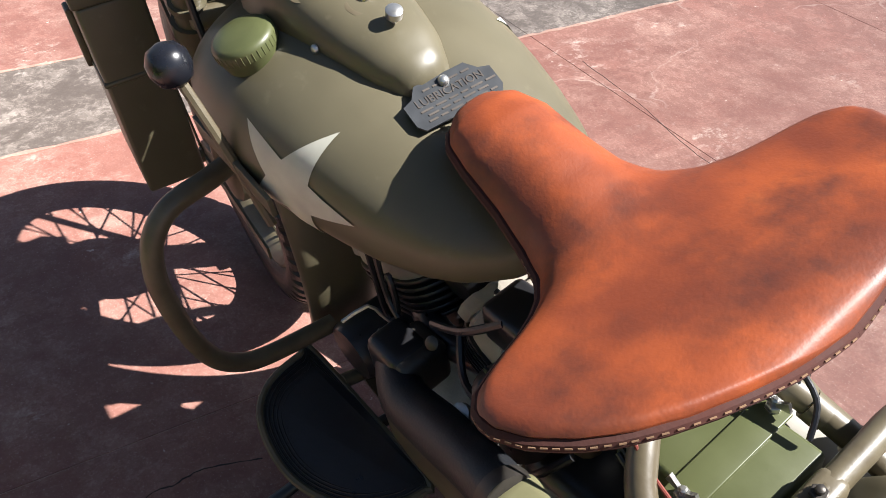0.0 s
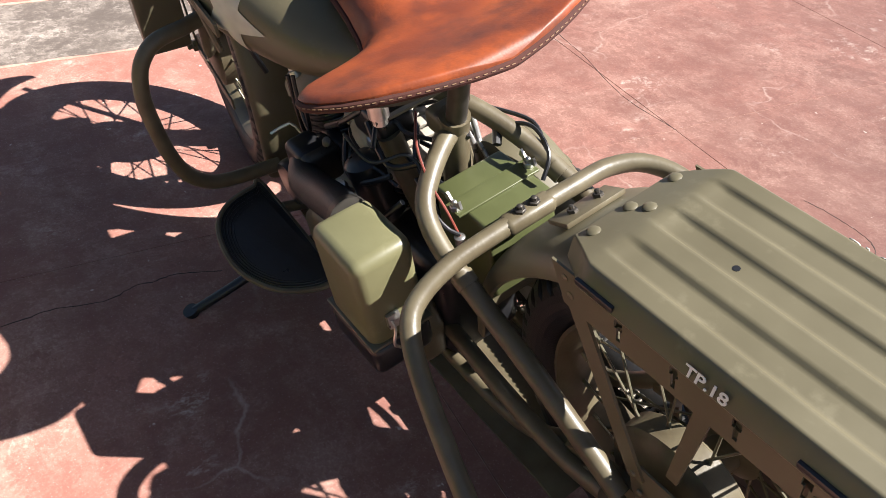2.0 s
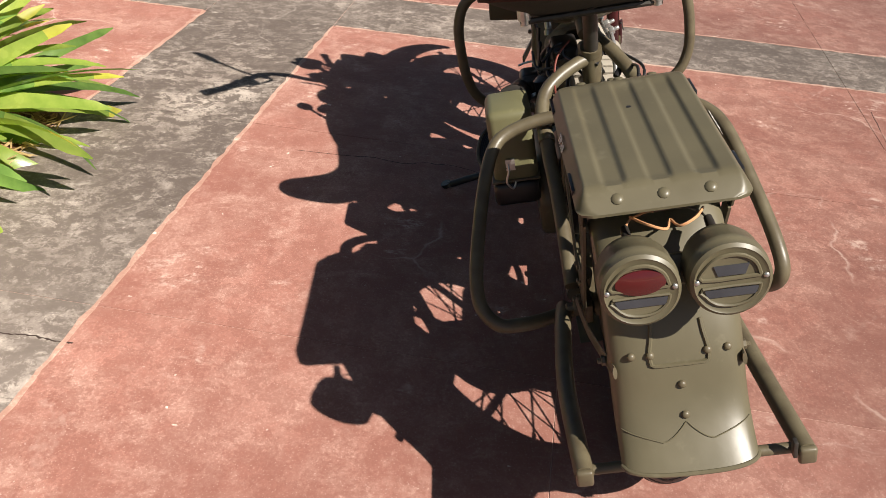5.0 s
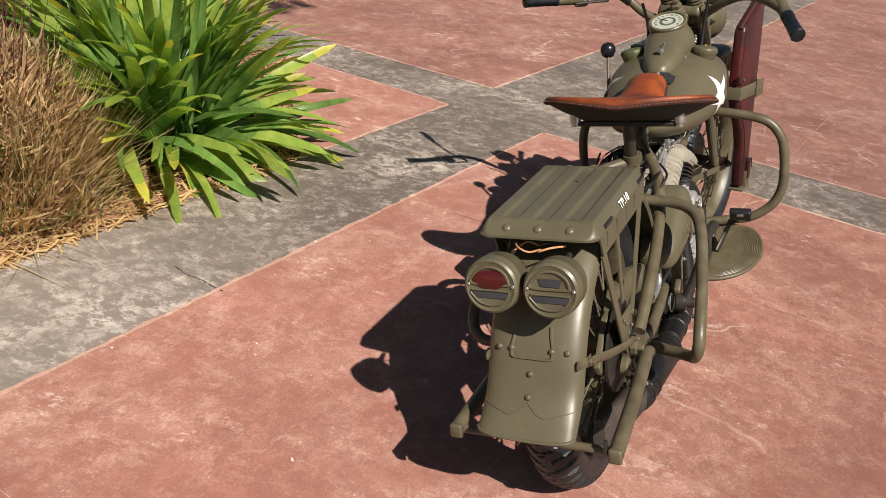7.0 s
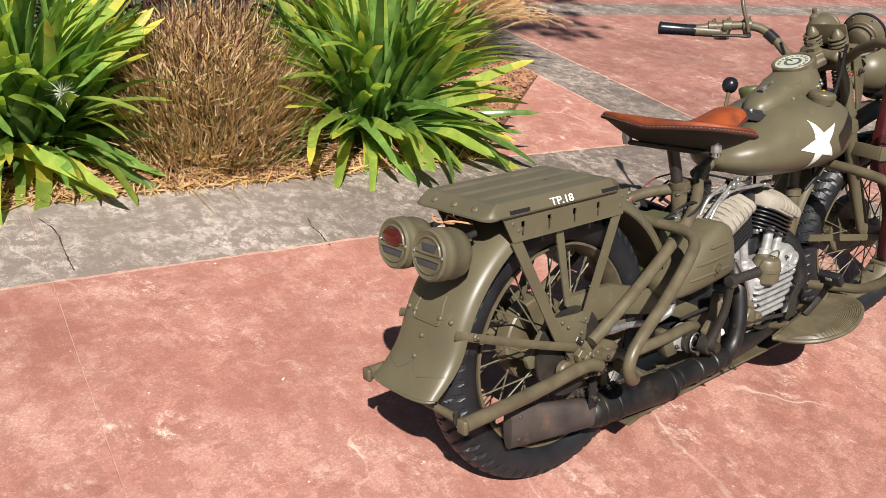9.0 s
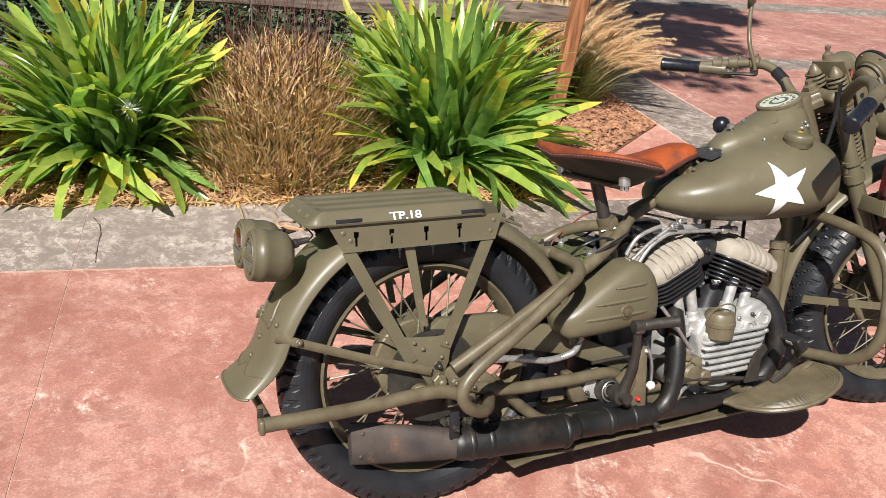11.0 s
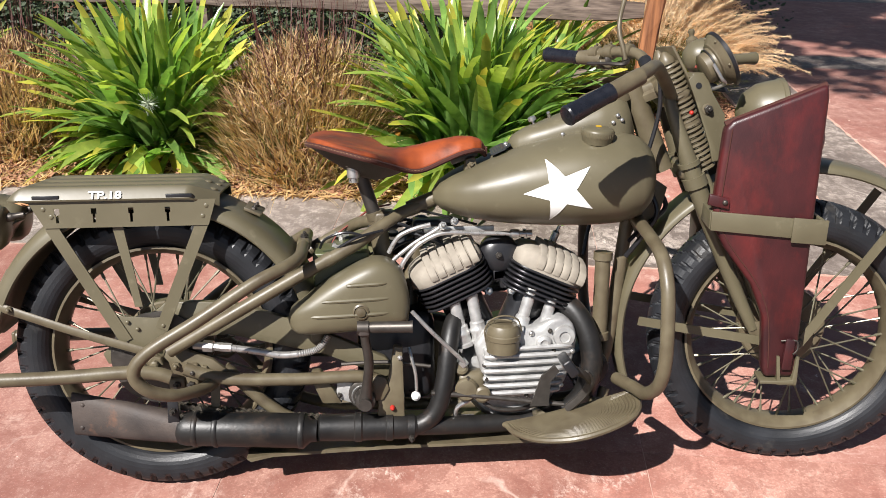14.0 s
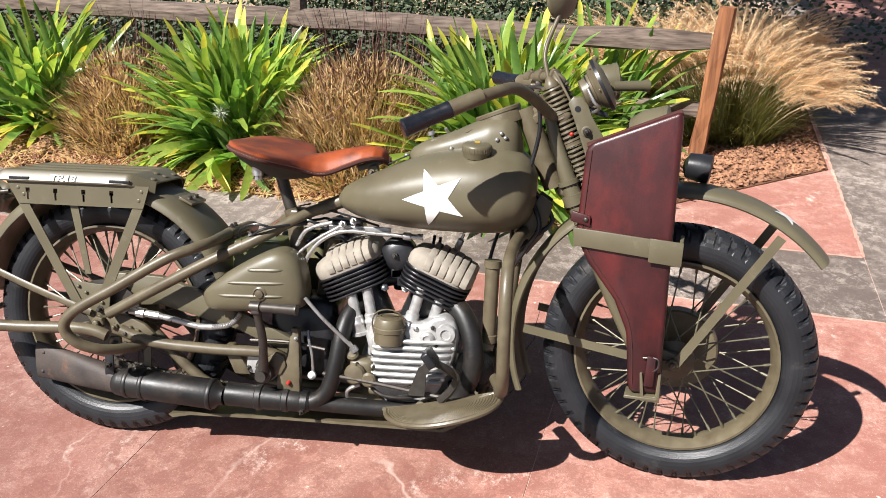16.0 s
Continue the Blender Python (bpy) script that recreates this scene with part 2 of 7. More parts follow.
def concrete(name, base, pale, deep, line, mottle=0.0, worn=None):
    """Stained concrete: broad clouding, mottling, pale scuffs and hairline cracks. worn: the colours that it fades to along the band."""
    m = bpy.data.materials.new(name)
    m.use_nodes = True
    nt = m.node_tree
    N, L = nt.nodes, nt.links
    b = N["Principled BSDF"]
    geo = N.new("ShaderNodeNewGeometry")
    pos = geo.outputs["Position"]

    def noise_at(scale, detail=6.0, rough=0.6, stretch=None, twist=0.0):
        n = N.new("ShaderNodeTexNoise")
        n.inputs["Distortion"].default_value = twist
        n.inputs["Scale"].default_value, n.inputs["Detail"].default_value, n.inputs["Roughness"].default_value = scale, detail, rough
        if stretch:
            mp = N.new("ShaderNodeMapping")
            mp.inputs["Scale"].default_value = stretch
            mp.inputs["Rotation"].default_value = (0, 0, 0.35)
            L.new(pos, mp.inputs["Vector"])
            L.new(mp.outputs["Vector"], n.inputs["Vector"])
        else:
            L.new(pos, n.inputs["Vector"])
        return n.outputs["Fac"]

    def ramp(fac, a, c, ca=(0, 0, 0, 1), cb=(1, 1, 1, 1)):
        r = N.new("ShaderNodeValToRGB")
        r.color_ramp.elements[0].position, r.color_ramp.elements[1].position = a, c
        r.color_ramp.elements[0].color, r.color_ramp.elements[1].color = ca, cb
        L.new(fac, r.inputs["Fac"])
        return r.outputs["Color"]

    def mix(fac, a, c):
        mx = N.new("ShaderNodeMix")
        mx.data_type = "RGBA"
        L.new(fac, mx.inputs["Factor"])
        for key, v in (("A", a), ("B", c)):
            if isinstance(v, tuple):
                mx.inputs[key].default_value = (*v, 1)
            else:
                L.new(v, mx.inputs[key])
        return mx.outputs["Result"]

    def scaled(fac, k):
        mr = N.new("ShaderNodeMath")
        mr.operation = "MULTIPLY"
        L.new(fac, mr.inputs[0])
        mr.inputs[1].default_value = k
        return mr.outputs[0]

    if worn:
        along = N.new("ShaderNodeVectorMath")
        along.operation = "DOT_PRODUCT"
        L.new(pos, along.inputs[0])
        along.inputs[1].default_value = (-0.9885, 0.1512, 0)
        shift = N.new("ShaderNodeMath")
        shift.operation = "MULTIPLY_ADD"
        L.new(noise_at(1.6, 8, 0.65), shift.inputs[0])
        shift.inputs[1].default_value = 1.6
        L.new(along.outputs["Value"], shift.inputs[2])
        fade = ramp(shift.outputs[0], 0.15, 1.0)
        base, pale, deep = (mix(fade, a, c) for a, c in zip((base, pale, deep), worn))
    col = mix(ramp(noise_at(1.3), 0.35, 0.68), deep, base)
    col = mix(scaled(ramp(noise_at(2.2, 12, 0.74, None, 0.12), 0.46, 0.66), 0.46), col, pale)
    col = mix(scaled(ramp(noise_at(3.4, 12, 0.74, None, 0.15), 0.58, 0.42), 0.62), col, deep)
    col = mix(scaled(ramp(noise_at(0.55, 4, 0.5), 0.62, 0.40), 0.40), col, deep)
    col = mix(scaled(ramp(noise_at(7.0, 12, 0.76, None, 0.15), 0.50, 0.66), 0.42), col, pale)
    col = mix(scaled(ramp(noise_at(11.0, 12, 0.78, None, 0.1), 0.50, 0.36), 0.46), col, deep)
    col = mix(scaled(ramp(noise_at(16, 8, 0.72, (1.0, 0.5, 1.0), 0.1), 0.55, 0.70), 0.30), col, pale)
    col = mix(scaled(ramp(noise_at(120, 4, 0.7), 0.46, 0.34), 0.36), col, deep)
    col = mix(scaled(ramp(noise_at(210, 3, 0.7), 0.60, 0.70), 0.32), col, line)
    col = mix(scaled(ramp(noise_at(34, 3, 0.5), 0.72, 0.76), 0.8), col, line)
    scuff = N.new("ShaderNodeMath")
    scuff.operation = "MULTIPLY"
    L.new(ramp(noise_at(3.1, 5, 0.6), 0.56, 0.66), scuff.inputs[0])
    L.new(ramp(noise_at(24, 10, 0.8, (1.0, 0.6, 1.0)), 0.52, 0.62), scuff.inputs[1])
    col = mix(scaled(scuff.outputs[0], 0.60), col, line)
    if mottle:
        col = mix(scaled(ramp(noise_at(5, 12, 0.80, (1.0, 0.7, 1.0), 0.2), 0.54, 0.42), mottle * 0.8), col, deep)
        col = mix(scaled(ramp(noise_at(2.1, 9, 0.7, (0.8, 1.0, 1.0), 0.2), 0.54, 0.66), mottle * 0.6), col, pale)
        col = mix(scaled(ramp(noise_at(18, 12, 0.84, (1.0, 0.8, 1.0), 0.2), 0.50, 0.41), mottle * 0.95), col, deep)
        col = mix(scaled(ramp(noise_at(9, 12, 0.78, (1.0, 0.7, 1.0), 0.3), 0.57, 0.66), mottle * 0.45), col, line)
        vein = N.new("ShaderNodeTexVoronoi")
        vein.feature = "DISTANCE_TO_EDGE"
        vein.inputs["Scale"].default_value = 3.2
        bend = N.new("ShaderNodeVectorMath")
        bend.operation = "MULTIPLY_ADD"
        bn = N.new("ShaderNodeTexNoise")
        bn.inputs["Scale"].default_value, bn.inputs["Detail"].default_value = 4.0, 9.0
        L.new(pos, bn.inputs["Vector"])
        L.new(bn.outputs["Color"], bend.inputs[0])
        bend.inputs[1].default_value = (0.30, 0.30, 0)
        L.new(pos, bend.inputs[2])
        L.new(bend.outputs[0], vein.inputs["Vector"])
        both = N.new("ShaderNodeMath")
        both.operation = "MULTIPLY"
        L.new(ramp(vein.outputs["Distance"], 0.004, 0.030, (1, 1, 1, 1), (0, 0, 0, 1)), both.inputs[0])
        L.new(ramp(noise_at(2.3, 5, 0.6), 0.48, 0.60), both.inputs[1])
        col = mix(scaled(both.outputs[0], mottle * 0.9), col, deep)
    v = N.new("ShaderNodeTexVoronoi")
    v.feature = "DISTANCE_TO_EDGE"
    v.inputs["Scale"].default_value = 1.25
    warp = N.new("ShaderNodeVectorMath")
    warp.operation = "MULTIPLY_ADD"
    n = N.new("ShaderNodeTexNoise")
    n.inputs["Scale"].default_value, n.inputs["Detail"].default_value = 3.0, 8.0
    L.new(pos, n.inputs["Vector"])
    L.new(n.outputs["Color"], warp.inputs[0])
    warp.inputs[1].default_value = (0.45, 0.45, 0)
    L.new(pos, warp.inputs[2])
    L.new(warp.outputs[0], v.inputs["Vector"])
    crack = ramp(v.outputs["Distance"], 0.0006, 0.0075, (1, 1, 1, 1), (0, 0, 0, 1))
    gate = ramp(noise_at(1.7, 6, 0.6), 0.50, 0.62)
    both = N.new("ShaderNodeMath")
    both.operation = "MULTIPLY"
    L.new(crack, both.inputs[0])
    L.new(gate, both.inputs[1])
    col = mix(scaled(both.outputs[0], 0.34), col, line)
    L.new(col, b.inputs["Base Color"])
    b.inputs["Roughness"].default_value = 0.66
    b.inputs["Diffuse Roughness"].default_value = 1.0
    bp = N.new("ShaderNodeBump")
    bp.inputs["Strength"].default_value, bp.inputs["Distance"].default_value = 0.35, 0.003
    L.new(noise_at(45, 8, 0.7), bp.inputs["Height"])
    L.new(bp.outputs["Normal"], b.inputs["Normal"])
    return m


RED_CONC = concrete("red_stained_concrete", (0.392, 0.186, 0.145), (0.60, 0.415, 0.340), (0.225, 0.093, 0.070), (0.76, 0.63, 0.54))
GREY_CONC = concrete("dark_grey_stained_concrete", (0.315, 0.264, 0.224), (0.50, 0.432, 0.375), (0.092, 0.072, 0.060), (0.58, 0.51, 0.45), 0.75)
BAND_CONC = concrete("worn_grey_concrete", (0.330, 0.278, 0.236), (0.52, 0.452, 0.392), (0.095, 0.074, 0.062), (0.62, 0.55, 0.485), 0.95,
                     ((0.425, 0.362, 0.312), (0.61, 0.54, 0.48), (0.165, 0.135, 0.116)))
RED_FAR = concrete("darker_red_concrete", (0.315, 0.146, 0.114), (0.50, 0.335, 0.27), (0.165, 0.070, 0.054), (0.70, 0.57, 0.48))
RED_MID = concrete("mid_red_concrete", (0.352, 0.158, 0.120), (0.57, 0.365, 0.288), (0.195, 0.080, 0.060), (0.74, 0.61, 0.52))
EDGE = concrete("pale_pink_edge", (0.50, 0.34, 0.27), (0.66, 0.50, 0.41), (0.30, 0.16, 0.12), (0.74, 0.60, 0.50))
JOINT = mat("joint_mortar", (0.62, 0.42, 0.34), 0.9, dark=(0.35, 0.20, 0.16), scale=30)


# ---- mesh helpers ----
INSET = {"y": 0.0}  # how far the parts now being added sit inboard of their drawn place


def part(name, bm, material, parent=None, label="", smooth=True):
    """Link a bmesh as one mesh object, under a thing or a part if given."""
    me = bpy.data.meshes.new(name)
    bmesh.ops.recalc_face_normals(bm, faces=bm.faces)
    bm.to_mesh(me)
    bm.free()
    me.materials.append(material)
    ob = new(name, me)
    for p in me.polygons:
        p.use_smooth = smooth
    if smooth:
        me.set_sharp_from_angle(angle=radians(38))
    if parent:
        ob.parent = parent
        if parent.name == "motorcycle" and not name.startswith("kick_"):
            ob.location.y = INSET["y"]
    if label:
        tagged(ob, label)
    return ob


def spline(points, sub=6):
    pts = [Vector(p) for p in points]
    if len(pts) < 3 or sub < 2:
        return pts
    out = []
    for i in range(len(pts) - 1):
        p0, p1, p2, p3 = pts[max(i - 1, 0)], pts[i], pts[i + 1], pts[min(i + 2, len(pts) - 1)]
        for k in range(sub):
            t = k / sub
            out.append(0.5 * ((2 * p1) + (p2 - p0) * t + (2 * p0 - 5 * p1 + 4 * p2 - p3) * t * t + (3 * p1 - p0 - 3 * p2 + p3) * t ** 3))
    out.append(pts[-1])
    return out


def rings(bm, loops, cap=True, closed=True):
    """Skin a list of point rings."""
    vs = [[bm.verts.new(p) for p in ring] for ring in loops]
    n = len(vs[0])
    for a, b in zip(vs, vs[1:]):
        for i in range(n if closed else n - 1):
            j = (i + 1) % n
            bm.faces.new((a[i], a[j], b[j], b[i]))
    if cap and closed:
        bm.faces.new(vs[0][::-1])
        bm.faces.new(vs[-1])
    return bm


def tube(points, r, n=10, sub=6, bm=None, cap=True, flat=None):
    """A tube along a smooth path; r is a number or one per point given."""
    bm = bm or bmesh.new()
    path = spline(points, sub)
    if isinstance(r, (int, float)):
        rr = [r] * len(path)
    else:
        m = len(path) - 1
        rr = [float(np.interp(i / m * (len(r) - 1), range(len(r)), r)) for i in range(m + 1)]
    up = None
    loops = []
    for i, p in enumerate(path):
        d = (path[min(i + 1, len(path) - 1)] - path[max(i - 1, 0)]).normalized()
        if up is None:
            up = Vector((0, 0, 1)) if abs(d.z) < 0.9 else Vector((1, 0, 0))
        side = d.cross(up).normalized()
        up = side.cross(d).normalized()
        f = flat or 1.0
        loops.append([p + rr[i] * (math.cos(a) * side * f + math.sin(a) * up) for a in (2 * math.pi * k / n for k in range(n))])
    return rings(bm, loops, cap)


def rod(a, b, r, n=12, bm=None, r2=None):
    return tube([a, b], [r, r if r2 is None else r2], n, 1, bm)


def lathe(profile, origin, axis, n=28, bm=None, cap=True):
    """Turn (radius, height) pairs about an axis through origin."""
    bm = bm or bmesh.new()
    axis = Vector(axis).normalized()
    s = axis.orthogonal().normalized()
    t = axis.cross(s)
    o = Vector(origin)
    loops = [[o + axis * h + max(r, 1e-4) * (math.cos(a) * s + math.sin(a) * t) for a in (2 * math.pi * k / n for k in range(n))] for r, h in profile]
    return rings(bm, loops, cap)


def ring_lathe(profile, origin, axis, n=48, bm=None):
    """As lathe, with a closed profile: a ring."""
    bm = bm or bmesh.new()
    axis = Vector(axis).normalized()
    s = axis.orthogonal().normalized()
    t = axis.cross(s)
    o = Vector(origin)
    loops = [[o + axis * h + r * (math.cos(a) * s + math.sin(a) * t) for r, h in profile] for a in (2 * math.pi * k / n for k in range(n))]
    return rings(bm, loops + [loops[0]], cap=False)


def plate(poly, y0, y1, bm=None, bevel=0.0, seg=2, frame=None):
    """A flat plate: an outline in x and z, from y0 to y1; frame: a matrix that moves it."""
    own = bmesh.new()
    rings(own, [[Vector((x, y0, z)) for x, z in poly], [Vector((x, y1, z)) for x, z in poly]])
    bmesh.ops.recalc_face_normals(own, faces=own.faces)
    if bevel:
        bmesh.ops.bevel(own, geom=[e for e in own.edges if e.calc_face_angle(0) > 0.3], offset=bevel, segments=seg, profile=0.5, affect="EDGES", clamp_overlap=True)
    return joined(own, bm, frame)


def joined(own, bm, m=None):
    if m is not None:
        bmesh.ops.transform(own, matrix=m, verts=own.verts)
    if bm is None:
        return own
    me = bpy.data.meshes.new("t")
    own.to_mesh(me)
    own.free()
    bm.from_mesh(me)
    bpy.data.meshes.remove(me)
    return bm


def block(c, size, bevel=0.0, m=None, bm=None, seg=3):
    own = bmesh.new()
    bmesh.ops.create_cube(own, size=1.0)
    bmesh.ops.scale(own, vec=size, verts=own.verts)
    if bevel:
        bmesh.ops.bevel(own, geom=own.edges[:], offset=bevel, segments=seg, profile=0.5, affect="EDGES", clamp_overlap=True)
    mm = Matrix.Translation(c) @ (m or Matrix.Identity(4))
    return joined(own, bm, mm)


def rivet(p, axis, r=0.006, h=0.004, bm=None, n=10):
    p = Vector(p)
    return lathe([(r, -0.001), (r, h * 0.35), (r * 0.8, h * 0.75), (r * 0.35, h)], p, axis, n, bm)


def bolt(p, axis, r=0.008, h=0.008, bm=None):
    """A hexagon nut with the end of its stud."""
    bm = lathe([(r, 0), (r, h * 0.85), (r * 0.85, h)], p, axis, 6, bm)
    return lathe([(r * 0.5, h), (r * 0.5, h * 1.8), (r * 0.3, h * 2)], p, axis, 8, bm)


def star_points(r, turn, inner=0.39):
    return [(math.cos(radians(turn + 36 * k)) * (r if k % 2 == 0 else r * inner), math.sin(radians(turn + 36 * k)) * (r if k % 2 == 0 else r * inner)) for k in range(10)]


def writing(text, size, m, material, parent, name="lettering", label="", bold=0.0):
    cu = bpy.data.curves.new(name, "FONT")
    cu.body, cu.size, cu.align_x, cu.align_y, cu.extrude = text, size, "CENTER", "CENTER", 0.0004
    cu.offset = size * bold
    ob = new(name, cu)
    ob.matrix_basis = m
    ob.parent = parent
    cu.materials.append(material)
    if label:
        tagged(ob, label)
    return ob


# ---- paving: red slabs, two crossing grey bands ----
E1, E2 = Vector((0.9885, -0.1512, 0)), Vector((0.1512, 0.9885, 0))


def uv(u, v, z=0.0):
    return E1 * u + E2 * v + Vector((0, 0, z))


def uv_pose(u, v, z=0.0, turn=0.0):
    return pose(*uv(u, v, z), 0, 0, math.degrees(math.atan2(E1.y, E1.x)) + turn)


bm = bmesh.new()
rings(bm, [[uv(-900, -900, -0.0014), uv(900, -900, -0.0014), uv(900, 900, -0.0014), uv(-900, 900, -0.0014)],
           [uv(-900, -900, -0.06), uv(900, -900, -0.06), uv(900, 900, -0.06), uv(-900, 900, -0.06)]])
ground = tagged(part("ground", bm, JOINT, smooth=False), "pinkish mortar bed under wide stained concrete paving", "ground", kind="structure")
pavement = tagged(new("pavement"), "stained concrete paving of red slabs crossed by dark grey bands", "pavement", kind="structure")


def slab(u0, u1, v0, v1, material, name):
    g = 0.0008
    bm = bmesh.new()
    e = 0.0007
    loops = []
    for z, k in ((-0.02, 0), (-0.003, 0), (0.0, e * 0.7)):
        loops.append([uv(u0 + g + k, v0 + g + k, z), uv(u1 - g - k, v0 + g + k, z), uv(u1 - g - k, v1 - g - k, z), uv(u0 + g + k, v1 - g - k, z)])
    rings(bm, loops)
    return part(name, bm, material, pavement, smooth=False)


U_LEFT = [-14, -10, -7, -5, -3.0, -1.95, -0.91, 0.11, 1.13, 2.14]
V_LOW = [-14, -10, -7, -5, -3.1, -2.0, -0.915, 0.15, 1.2]
U_RIGHT = [2.61, 3.7, 4.8, 6.2, 8.5, 11, 15, 20]
V_HIGH = [1.765, 3.1, 4.46, 4.86, 6.1, 7.4, 8.0, 10, 14, 20]
for us, vs in ((U_LEFT, V_LOW), (U_RIGHT, V_LOW)):
    for u0, u1 in zip(us, us[1:]):
        for v0, v1 in zip(vs, vs[1:]):
            slab(u0, u1, v0, v1, RED_FAR if u1 > 2.2 else RED_MID if u0 > 0.1 and v1 < 0.5 else RED_CONC, "red_slab")
for u0, u1 in zip(U_RIGHT, U_RIGHT[1:]):
    for v0, v1 in zip(V_HIGH, V_HIGH[1:]):
        grey = v0 in (4.46, 7.4)
        slab(u0, u1, v0, v1, GREY_CONC if grey else RED_FAR, "grey_slab" if grey else "red_slab")
def edge_line(u0, u1, v0, v1):
    """A pale rubbed line where a band meets the red, with a wandering border."""
    r = random.Random(int(u0 * 71 + v0 * 37))
    along = u1 - u0 > v1 - v0
    n = max(2, int(max(u1 - u0, v1 - v0) / 0.035))
    loops = []
    for i in range(n + 1):
        f = i / n
        lo, hi = r.uniform(-0.004, 0.004), r.uniform(-0.004, 0.006)
        pair = [(u0 + (u1 - u0) * f, v0 + lo), (u0 + (u1 - u0) * f, v1 + hi)] if along else [(u0 + lo, v0 + (v1 - v0) * f), (u1 + hi, v0 + (v1 - v0) * f)]
        loops.append([uv(*pair[0], 0.0), uv(*pair[0], 0.0012), uv(*pair[1], 0.0012), uv(*pair[1], 0.0)])
    return part("edge_line", rings(bmesh.new(), loops), EDGE, pavement, "pale rubbed line along the grey band", smooth=False)


for v in (1.2, 1.765):
    edge_line(-5, 2.13, v - 0.006, v + 0.006)
    edge_line(2.62, 8.5, v - 0.006, v + 0.006)
for u in (2.14, 2.61):
    edge_line(u - 0.006, u + 0.006, -5, 1.19)
    edge_line(u - 0.006, u + 0.006, 1.775, 10)
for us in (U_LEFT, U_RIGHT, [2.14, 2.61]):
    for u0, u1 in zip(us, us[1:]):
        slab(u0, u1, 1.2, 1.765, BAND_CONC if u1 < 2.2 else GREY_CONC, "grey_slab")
for vs in (V_LOW, V_HIGH):
    for v0, v1 in zip(vs, vs[1:]):
        slab(2.14, 2.61, v0, v1, GREY_CONC, "grey_slab")
slab(0.9, 2.14, 1.765, 3.1, RED_CONC, "red_slab")
CRACK = mat("dark_crack", (0.060, 0.038, 0.031), 0.95)


def crack(points, width=0.0016):
    """A dark hairline crack that wanders along the paving."""
    r = random.Random(int(points[0][0] * 911))
    path = spline([(u, v, 0) for u, v in points], 7)
    loops = []
    for i, p in enumerate(path):
        d = (path[min(i + 1, len(path) - 1)] - path[max(i - 1, 0)]).normalized()
        n = Vector((-d.y, d.x, 0))
        q = p + n * r.gauss(0, 0.0009)
        w = width * r.uniform(0.35, 1.2)
        loops.append([uv(*(q - n * w).xy, 0.0002), uv(*(q + n * w).xy, 0.0002), uv(*q.xy, 0.0009)])
    return part("crack", rings(bmesh.new(), loops), CRACK, pavement, "dark hairline crack in the concrete", smooth=False)


crack([(0.718, -1.003), (0.666, -1.018), (0.601, -1.026), (0.556, -1.029), (0.511, -1.021), (0.471, -0.991), (0.419, -0.966), (0.334, -0.945)])
crack([(0.985, 1.00), (0.994, 0.84), (1.005, 0.77), (0.993, 0.67), (1.018, 0.599), (1.016, 0.563), (1.023, 0.514), (0.998, 0.424)])
crack([(-0.017, 1.401), (-0.029, 1.334), (-0.021, 1.285), (-0.026, 1.221), (-0.024, 1.182)], 0.0028)
crack([(-0.886, 1.642), (-0.850, 1.536), (-0.845, 1.367), (-0.841, 1.255)], 0.0026)
crack([(1.13, -0.915), (1.36, -0.892), (1.63, -0.935), (1.92, -0.955)], 0.0012)

# ---- the motorcycle ----
LEAN_ANGLE = -13.3
bike = tagged(new("motorcycle"), "olive drab army motorcycle leaning on its side stand on red concrete", "motorcycle")
bike.matrix_basis = pose(0, -0.033, 0, LEAN_ANGLE, 0, 0)
STEER_POINT, STEER_AXIS = Vector((1.08, 0, 0.93)), Vector((-0.39, 0, 0.92)).normalized()
STEER = Matrix.Translation(STEER_POINT) @ Matrix.Rotation(radians(-11), 4, STEER_AXIS) @ Matrix.Translation(-STEER_POINT)


def steered(ob):
    ob.matrix_basis = STEER
    return ob


